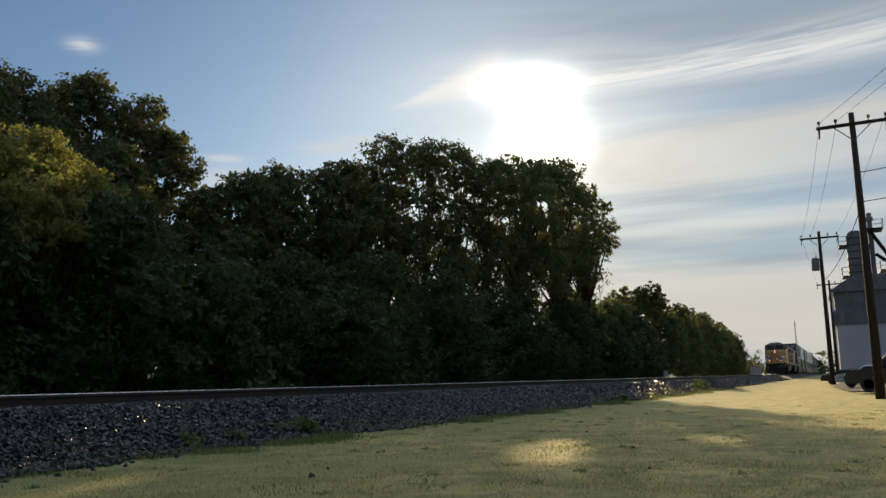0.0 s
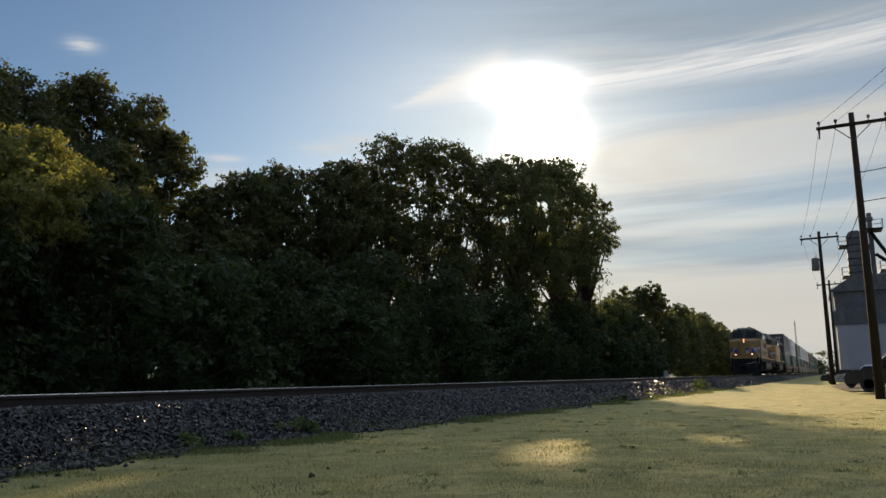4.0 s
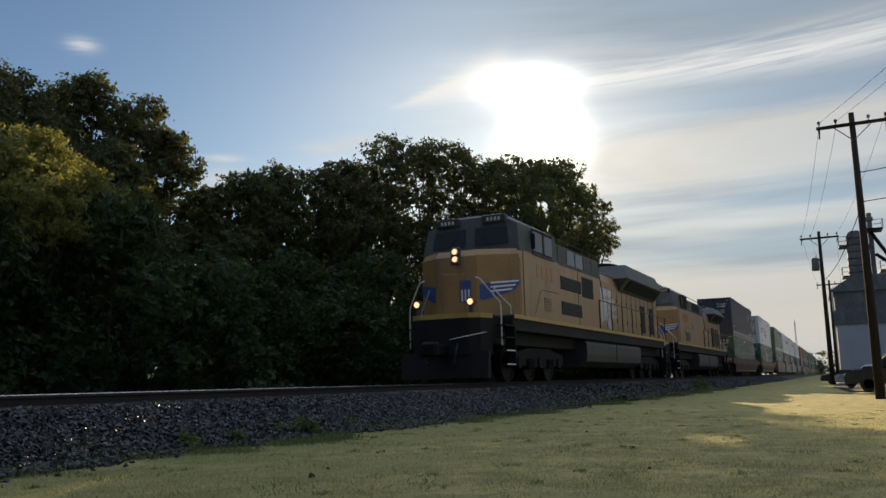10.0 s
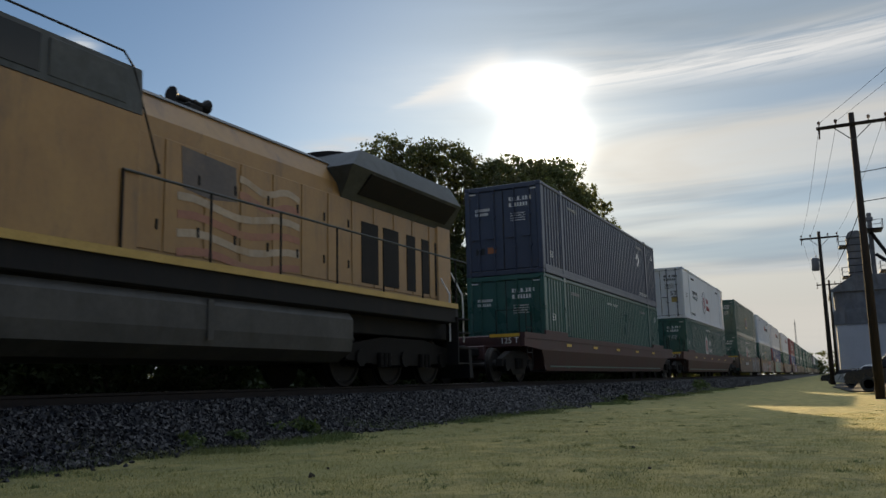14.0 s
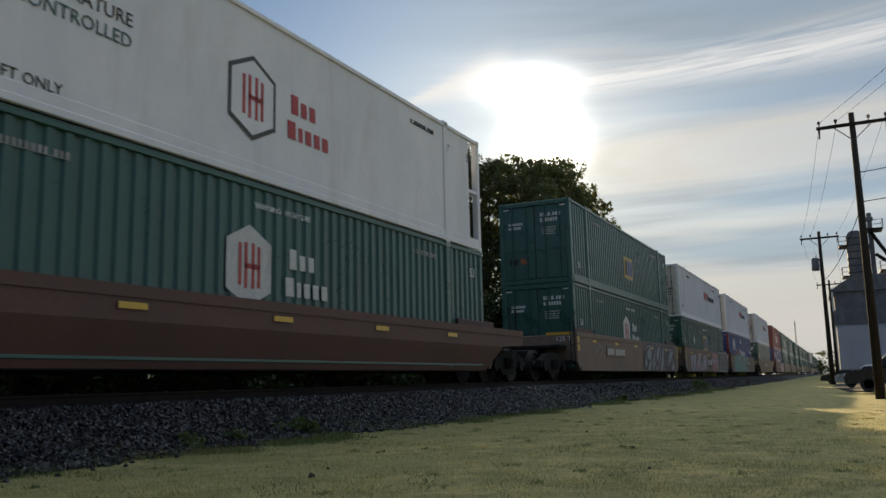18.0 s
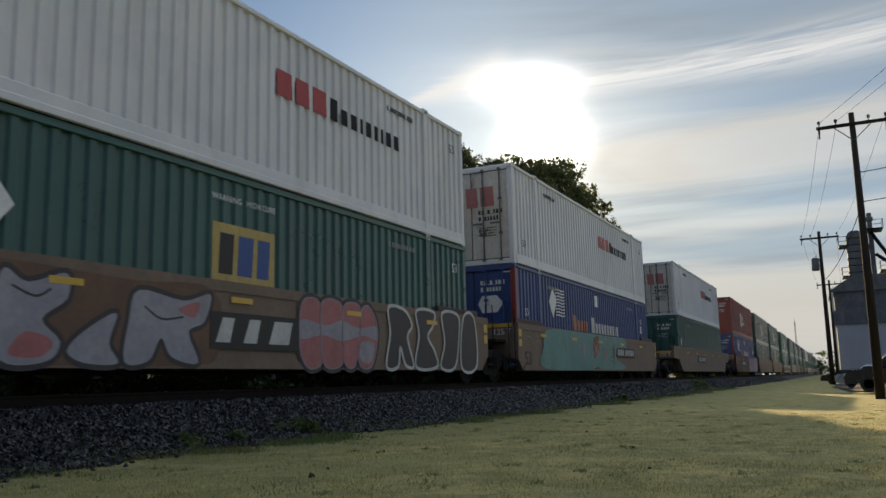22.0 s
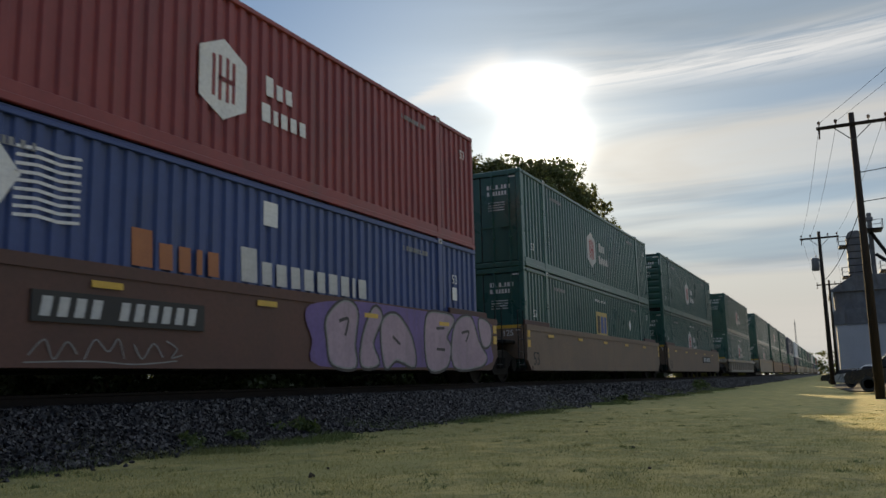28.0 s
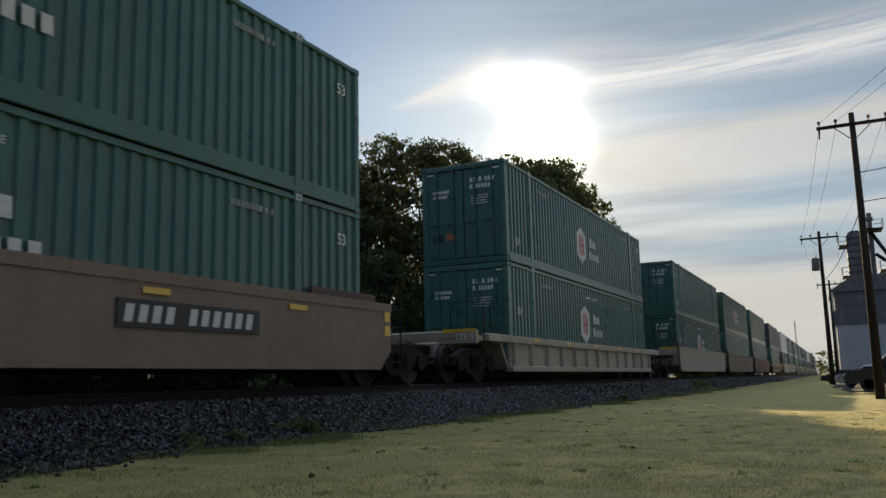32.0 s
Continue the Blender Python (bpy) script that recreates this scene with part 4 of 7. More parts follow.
def container(mat, wall, end, label, group="containers on the train"):
    """A 53-foot box: origin at the middle of its floor, its front towards -x."""
    c = thing("shipping_container", label, "container", group)
    hl, hw = LONG / 2, WIDE / 2
    for s in (-1, 1):
        turn = pose(0, s * (hw - 0.012), 0, 0, 0, 0 if s < 0 else 180)
        add_train_part("side_wall", "side wall " + wall, mat, c, ribbed_wall if wall == "ribbed" else plain_wall, turn)
        add_train_part("top_rail", "top rail", mat, c, lambda: Form().box(-hl + 0.17, hl - 0.17, -0.03, 0.05, HIGH - 0.12, HIGH - 0.045, 0.012).box(-hl + 0.17, hl - 0.17, 0.02, 0.05, HIGH - 0.05, HIGH), turn)
        add_train_part("bottom_rail", "bottom rail", mat, c, lambda: Form().box(-hl + 0.17, hl - 0.17, -0.014, 0.06, 0.12, 0.29, 0.01).box(-hl + 0.17, hl - 0.17, -0.034, 0.05, 0.02, 0.13, 0.012), turn)
        for x in (-hl + 1.98, hl - 1.98):
            add_train_part("stacking_post", "stacking post", mat, c, lambda: Form().box(-0.10, 0.10, -0.026, 0.05, 0.0, HIGH + 0.012, 0.012).box(-0.13, 0.13, -0.03, 0.06, HIGH - 0.10, HIGH + 0.02, 0.012).box(-0.13, 0.13, -0.03, 0.06, -0.01, 0.12, 0.012), turn @ pose(x * (1 if s < 0 else -1), 0, 0))
        for x in (-hl + 1.98, hl - 1.98) if s < 0 else ():
            sock = add_train_part("lifting_socket", "lifting socket", "pale_print", c, lambda: Form().box(-0.075, 0.075, -0.036, -0.028, HIGH - 0.11, HIGH - 0.005), turn @ pose(x, 0, 0), "pale lifting socket")
            add_train_part("socket_hole", "socket hole", "black_paint", sock, lambda: Form().lathe([(0.028, 0.0), (0.028, 0.003)], "y", (0, -0.0395, HIGH - 0.057), 10))
        for x in (-1, 1):
            post = add_train_part("corner_post", "corner post", "c_red" if mat == "c_blue" and x < 0 else mat, c, lambda: Form().box(-0.08, 0.08, -0.08, 0.08, 0.12, HIGH - 0.12, 0.02), pose(x * (hl - 0.08), s * (hw - 0.082), 0))
            for z in (0.0, HIGH - 0.12):
                add_train_part("corner_casting", "corner casting", mat, post, lambda: Form().box(-0.09, 0.09, -0.082, 0.082, 0.0, 0.12, 0.012), pose(0, 0, z))
    back = hl - (0.66 if wall == "plain" else 0.1)
    add_train_part("roof", "container roof " + wall, mat, c, lambda: Form().box(-hl + 0.1, back, -hw + 0.05, hw - 0.05, HIGH - 0.06, HIGH - 0.02, 0.01))
    add_train_part("floor", "container floor", "steel_dark", c, lambda: Form().box(-hl + 0.1, hl - 0.1, -hw + 0.07, hw - 0.07, 0.05, 0.2))
    add_train_part("end_wall", "end wall", mat, c, panel_end, pose(hl - (0.66 if wall == "plain" else 0.01), 0, 0, 0, 0, 180))
    if wall == "plain":
        unit = add_train_part("cooling_unit", "cooling unit", "steel_dark", c, lambda: Form().box(hl - 0.62, hl - 0.2, -0.95, 0.95, 0.25, 1.35, 0.05).lathe([(0.3, 0.0), (0.3, 0.3)], "x", (hl - 0.5, -0.5, 1.75), 14), None, "dark cooling machinery")
        for z in (0.0, 1.45, HIGH - 0.1):
            add_train_part("frame_bar", "frame bar", mat, c, lambda: Form().box(hl - 0.66, hl - 0.1, -hw + 0.02, -hw + 0.10, 0, 0.08).box(hl - 0.10, hl - 0.02, -hw + 0.1, hw - 0.1, 0, 0.08), pose(0, 0, z))
    if end == "doors":
        for nm, z in (("door_sill", 0.01), ("door_header", HIGH - 0.155)):
            add_train_part(nm, "door rail", mat, c, lambda: Form().box(-0.06, 0.06, -hw + 0.16, hw - 0.16, 0.0, 0.15, 0.015), pose(-hl + 0.07, 0, z))
        for s in (-1, 1):
            d = add_train_part("door", "door leaf", "c_white_worn" if mat == "c_white" and wall == "ribbed" else mat, c, door_leaf, pose(-hl + 0.08, s * 0.602, 0))
            add_train_part("gasket", "door gasket", "rubber", d, lambda: Form().box(0.0, 0.02, -0.602, 0.602, 0.16, HIGH - 0.15))
            for y in (-0.30, 0.22):
                add_train_part("locking_bar", "locking bar", "galvanised" if mat == "c_white" else mat, d, bar_form, pose(-0.075, y, 0))
            for z in (0.4, 1.0, 1.6, 2.2, 2.55):
                add_train_part("hinge", "hinge", mat, d, lambda: Form().box(-0.05, 0.0, -0.07, 0.07, -0.045, 0.045, 0.01), pose(-0.01, s * 0.56, z))
    else:
        add_train_part("front_wall", "front wall", mat, c, panel_end, pose(-hl + 0.01, 0, 0))
        CLOSED_ENDS.add(c.name)
    return c


def on_side(c, x, z, name, me, mat, label=""):
    """Sets a flat mark on the near side of a container, 4 mm proud."""
    ob = part(name, me, mat, c, label)
    ob.matrix_basis = pose(x, -WIDE / 2 + 0.006, z)
    return ob


CLOSED_ENDS = set()


def on_front(c, y, z, name, me, mat, label=""):
    """Sets a flat mark on the front end of a container; y runs to the right as one faces it."""
    ob = part(name, me, mat, c, label)
    ob.matrix_basis = pose(-LONG / 2 + (-0.004 if c.name in CLOSED_ENDS else 0.040), -y, z, 0, 0, -90)
    return ob


def blocks(c, put, x, z, sizes, gap, height, mat, tall=1.0, label="plain lettering shape"):
    """A row of plain letter-sized blocks of given widths, a taller first one, set by on_side or on_front."""
    for i, wd in enumerate(sizes):
        h = height * (tall if i == 0 else 1.0)
        put(c, x, z, "brand_block", shared("block %.2f %.2f" % (wd, h), mat, lambda: Form().prism([(0.06 * wd, 0), (wd, 0), (wd * 0.94, h), (0, h)], "y", -0.003, 0.003)), mat, label)
        x += wd + gap


def bars(length, height, seed):
    """One line of unreadable print: plain upright bars on a thin base line."""
    rng, pts, x = random.Random(seed), [], 0.0
    while x < length:
        wd = height * (0.40 + 0.25 * rng.random())
        gap = height * (0.30 if rng.random() < 0.8 else 0.9)
        pts += [(x, height), (x + wd, height), (x + wd, height * 0.08), (x + wd + gap, height * 0.08)]
        x += wd + gap
    return Form().prism([(0, 0)] + pts[:-1] + [(pts[-2][0], 0)], "y", -0.003, 0.003)


def hexagon(r):
    return Form().prism([(r * 0.86 * sx, r * sz) for sx, sz in ((0, 1.05), (1, 0.62), (1, -0.62), (0, -1.05), (-1, -0.62), (-1, 0.62))], "y", -0.002, 0.002)


def hub_sign(c, x, z, plate, letters, inner="red_paint"):
    sign = on_side(c, x, z, "emblem", shared("hexagon emblem", plate, lambda: hexagon(0.62)), plate, "white hexagon emblem")
    mark = part("emblem_bar", shared("hexagon bars", inner, lambda: Form().box(-0.26, -0.19, -0.004, 0, -0.32, 0.34).box(-0.12, -0.05, -0.004, 0, -0.36, 0.36).box(0.05, 0.12, -0.004, 0, -0.36, 0.36).box(0.19, 0.26, -0.004, 0, -0.34, 0.32).box(-0.12, 0.26, -0.004, 0, -0.05, 0.03)), inner, sign)
    mark.location = (0, -0.003, 0)
    blocks(c, on_side, x + 1.02, z + 0.06, (0.20, 0.17, 0.18), 0.08, 0.26, letters, 1.3)
    blocks(c, on_side, x + 0.92, z - 0.40, (0.23, 0.12, 0.18, 0.18, 0.18), 0.08, 0.25, letters, 1.25)


def caution(c, x, z, mat):
    on_side(c, x, z, "lettering", words("WARNING   HIGH CUBE", 0.10, mat), mat, "small warning lettering")


def size_mark(c, x, z, mat, text="53"):
    on_side(c, x, z, "lettering", words(text, 0.22, mat), mat, "length mark")


def id_bars(c, x, z, mat, seed):
    ink = "faded_print" if mat == "white_paint" else mat
    on_side(c, x, z, "identity_bar", shared("identity bars %d" % (seed % 3), ink, lambda: bars(1.05, 0.10, seed % 3)), ink)


def front_marks(c, mat, seed, low=False):
    """Print, stickers and tape on the front end; low where a brand sits above them."""
    z = 1.48 if low else 2.34
    for i in range(2):
        on_front(c, 0.22, z - i * 0.19, "identity_bar", shared("front identity %d" % i, mat, lambda: bars(0.7, 0.12, 5 + i)), mat)
        if low:
            on_front(c, -0.98, 1.42 - i * 0.15, "lettering", words(("WARNING", "HIGH CUBE")[i], 0.10, mat), mat, "small warning lettering")
        else:
            on_front(c, -0.95, 2.1 - i * 0.14, "print_bar", shared("front notice %d" % i, mat, lambda: bars(0.5, 0.085, 31 + i)), mat)
    for i in range(4):
        on_front(c, 0.25, z - 0.42 - i * 0.075, "print_bar", shared("front print %d" % i, mat, lambda: bars(0.5, 0.03, 20 + i)), mat)
    on_front(c, -0.55, 0.72, "sticker", shared("sticker", "orange_paint", lambda: Form().box(0, 0.28, -0.003, 0.003, 0, 0.2)), "orange_paint", "orange sticker")
    on_front(c, -0.95, 0.70, "sticker", shared("dark sticker", "black_paint", lambda: Form().box(0, 0.3, -0.003, 0.003, 0, 0.2)), "black_paint", "dark sticker")
    if not low:
        for y in (-1.22, 0.92):
            on_front(c, y, 2.66, "reflective_tape", shared("tape level", "white_paint", lambda: Form().box(0, 0.3, -0.003, 0.003, 0, 0.04)), "white_paint")
        for y in (-1.24, 1.20):
            on_front(c, y, 2.28, "reflective_tape", shared("tape upright", "white_paint", lambda: Form().box(0, 0.04, -0.003, 0.003, 0, 0.3)), "white_paint")


# -------------------------------- well cars
def smooth_path(pts, closed, per=6):
    """A curve through a few points."""
    n, out = len(pts), []
    for i in range(n if closed else n - 1):
        p = [pts[(i + k) % n] if closed else pts[min(max(i + k, 0), n - 1)] for k in (-1, 0, 1, 2)]
        for j in range(per):
            t = j / per
            out.append(tuple(0.5 * (2 * p[1][a] + (p[2][a] - p[0][a]) * t + (2 * p[0][a] - 5 * p[1][a] + 4 * p[2][a] - p[3][a]) * t * t + (3 * p[1][a] - p[0][a] - 3 * p[2][a] + p[3][a]) * t ** 3) for a in (0, 1)))
    return out if closed else out + [pts[-1]]


def fills(layer, shapes):
    """Sprayed fills on the near side of a well, layer by layer outwards, one form a shape."""
    return [Form().prism(smooth_path(pts, True, 4), "y", -1.4625 - 0.0012 * layer, -1.4618) for pts in shapes]


def strokes(layer, width, paths, closed=False):
    """Sprayed lines, one form a line."""
    out = []
    for pts in paths:
        c = smooth_path(pts, closed, 5)
        n, vs, fs = len(c), [], []
        for k in range(n):
            a, b = (c[k - 1], c[(k + 1) % n]) if closed else (c[max(k - 1, 0)], c[min(k + 1, n - 1)])
            d = max(1e-6, math.hypot(b[0] - a[0], b[1] - a[1]))
            nx, nz = -(b[1] - a[1]) / d * width / 2, (b[0] - a[0]) / d * width / 2
            for y in (-1.4625 - 0.0012 * layer, -1.4618):
                vs += [(c[k][0] + nx, y, c[k][1] + nz), (c[k][0] - nx, y, c[k][1] - nz)]
        for k in range(n if closed else n - 1):
            p, q = 4 * k, 4 * ((k + 1) % n)
            fs += [(p, p + 1, q + 1, q), (p + 2, q + 2, q + 3, p + 3), (p, q, q + 2, p + 2), (p + 1, p + 3, q + 3, q + 1)]
        out.append(Form().add(vs, fs))
    return out


LETTERS = [[(1.34, 1.19), (1.87, 1.52), (2.3, 1.37), (2.21, 0.77), (2.22, 0.35), (1.5, 0.40), (1.35, 0.79)], [(2.5, 0.9), (2.9, 1.46), (3.19, 1.3), (2.85, 0.8), (3.05, 0.42), (2.46, 0.38)],
           [(3.19, 1.18), (3.76, 1.38), (4.37, 0.95), (4.49, 0.38), (3.75, 0.5), (3.3, 0.36)], [(5.05, 1.40), (5.75, 1.54), (6.4, 1.44), (6.0, 1.04), (6.19, 0.80), (5.95, 0.37), (5.09, 0.37)],
           [(6.45, 1.3), (7.3, 1.54), (7.75, 0.96), (8.2, 0.60), (7.68, 0.38), (6.35, 0.40)], [(7.8, 1.50), (8.45, 1.41), (8.46, 0.98), (8.0, 0.9)]]
BUBBLES = [[(1.14, 0.9), (1.2, 1.38), (1.45, 1.5), (1.72, 1.4), (1.75, 0.9), (1.78, 0.42), (1.45, 0.31), (1.2, 0.5)], [(1.74, 0.9), (1.75, 1.4), (2.05, 1.52), (2.42, 1.4), (2.4, 0.9), (2.42, 0.42), (2.05, 0.31), (1.8, 0.45)],
           [(2.42, 0.9), (2.43, 1.4), (2.75, 1.51), (3.02, 1.4), (2.98, 0.9), (2.85, 0.40), (2.6, 0.33), (2.44, 0.5)], [(3.0, 0.9), (3.05, 1.38), (3.3, 1.48), (3.58, 1.2), (3.6, 0.8), (3.4, 0.36), (3.05, 0.34), (2.93, 0.55)]]
BLOCKS = [[(3.95, 0.36), (4.1, 1.0), (4.05, 1.52), (4.7, 1.5), (5.0, 1.2), (4.8, 0.95), (5.05, 0.38), (4.7, 0.4), (4.5, 0.75), (4.4, 0.36)], [(5.15, 0.36), (5.3, 1.0), (5.2, 1.52), (6.0, 1.54), (5.95, 1.25), (5.7, 1.0), (6.0, 0.7), (6.1, 0.36)],
          [(6.3, 0.36), (6.5, 0.9), (6.4, 1.54), (7.2, 1.55), (7.25, 1.1), (7.0, 0.36)], [(7.35, 0.36), (7.5, 1.5), (8.1, 1.52), (8.2, 0.4)]]
WILD = [[(-6.9, 0.5), (-6.8, 1.1), (-6.4, 1.2), (-6.1, 0.95), (-6.35, 0.75), (-6.1, 0.5), (-6.5, 0.36)], [(-6.05, 0.36), (-5.95, 0.9), (-6.1, 1.15), (-5.5, 1.28), (-5.05, 1.05), (-5.35, 0.75), (-5.1, 0.36), (-5.5, 0.42), (-5.65, 0.7), (-5.75, 0.36)],
        [(-5.0, 0.7), (-4.7, 0.98), (-4.38, 0.8), (-4.45, 0.45), (-4.75, 0.33), (-5.0, 0.45)], [(-4.36, 0.6), (-4.3, 1.05), (-4.2, 1.38), (-3.9, 1.25), (-3.4, 1.4), (-3.38, 1.1), (-3.7, 0.85), (-3.45, 0.6), (-3.6, 0.38), (-4.1, 0.34)],
        [(-3.35, 0.5), (-3.1, 0.75), (-2.65, 0.98), (-2.75, 0.6), (-2.6, 0.36), (-3.1, 0.36)], [(-2.5, 0.38), (-2.45, 0.9), (-2.3, 1.30), (-1.5, 1.22), (-0.98, 1.35), (-1.1, 0.95), (-1.4, 0.8), (-1.2, 0.38), (-1.7, 0.45), (-1.9, 0.7), (-2.1, 0.4)]]
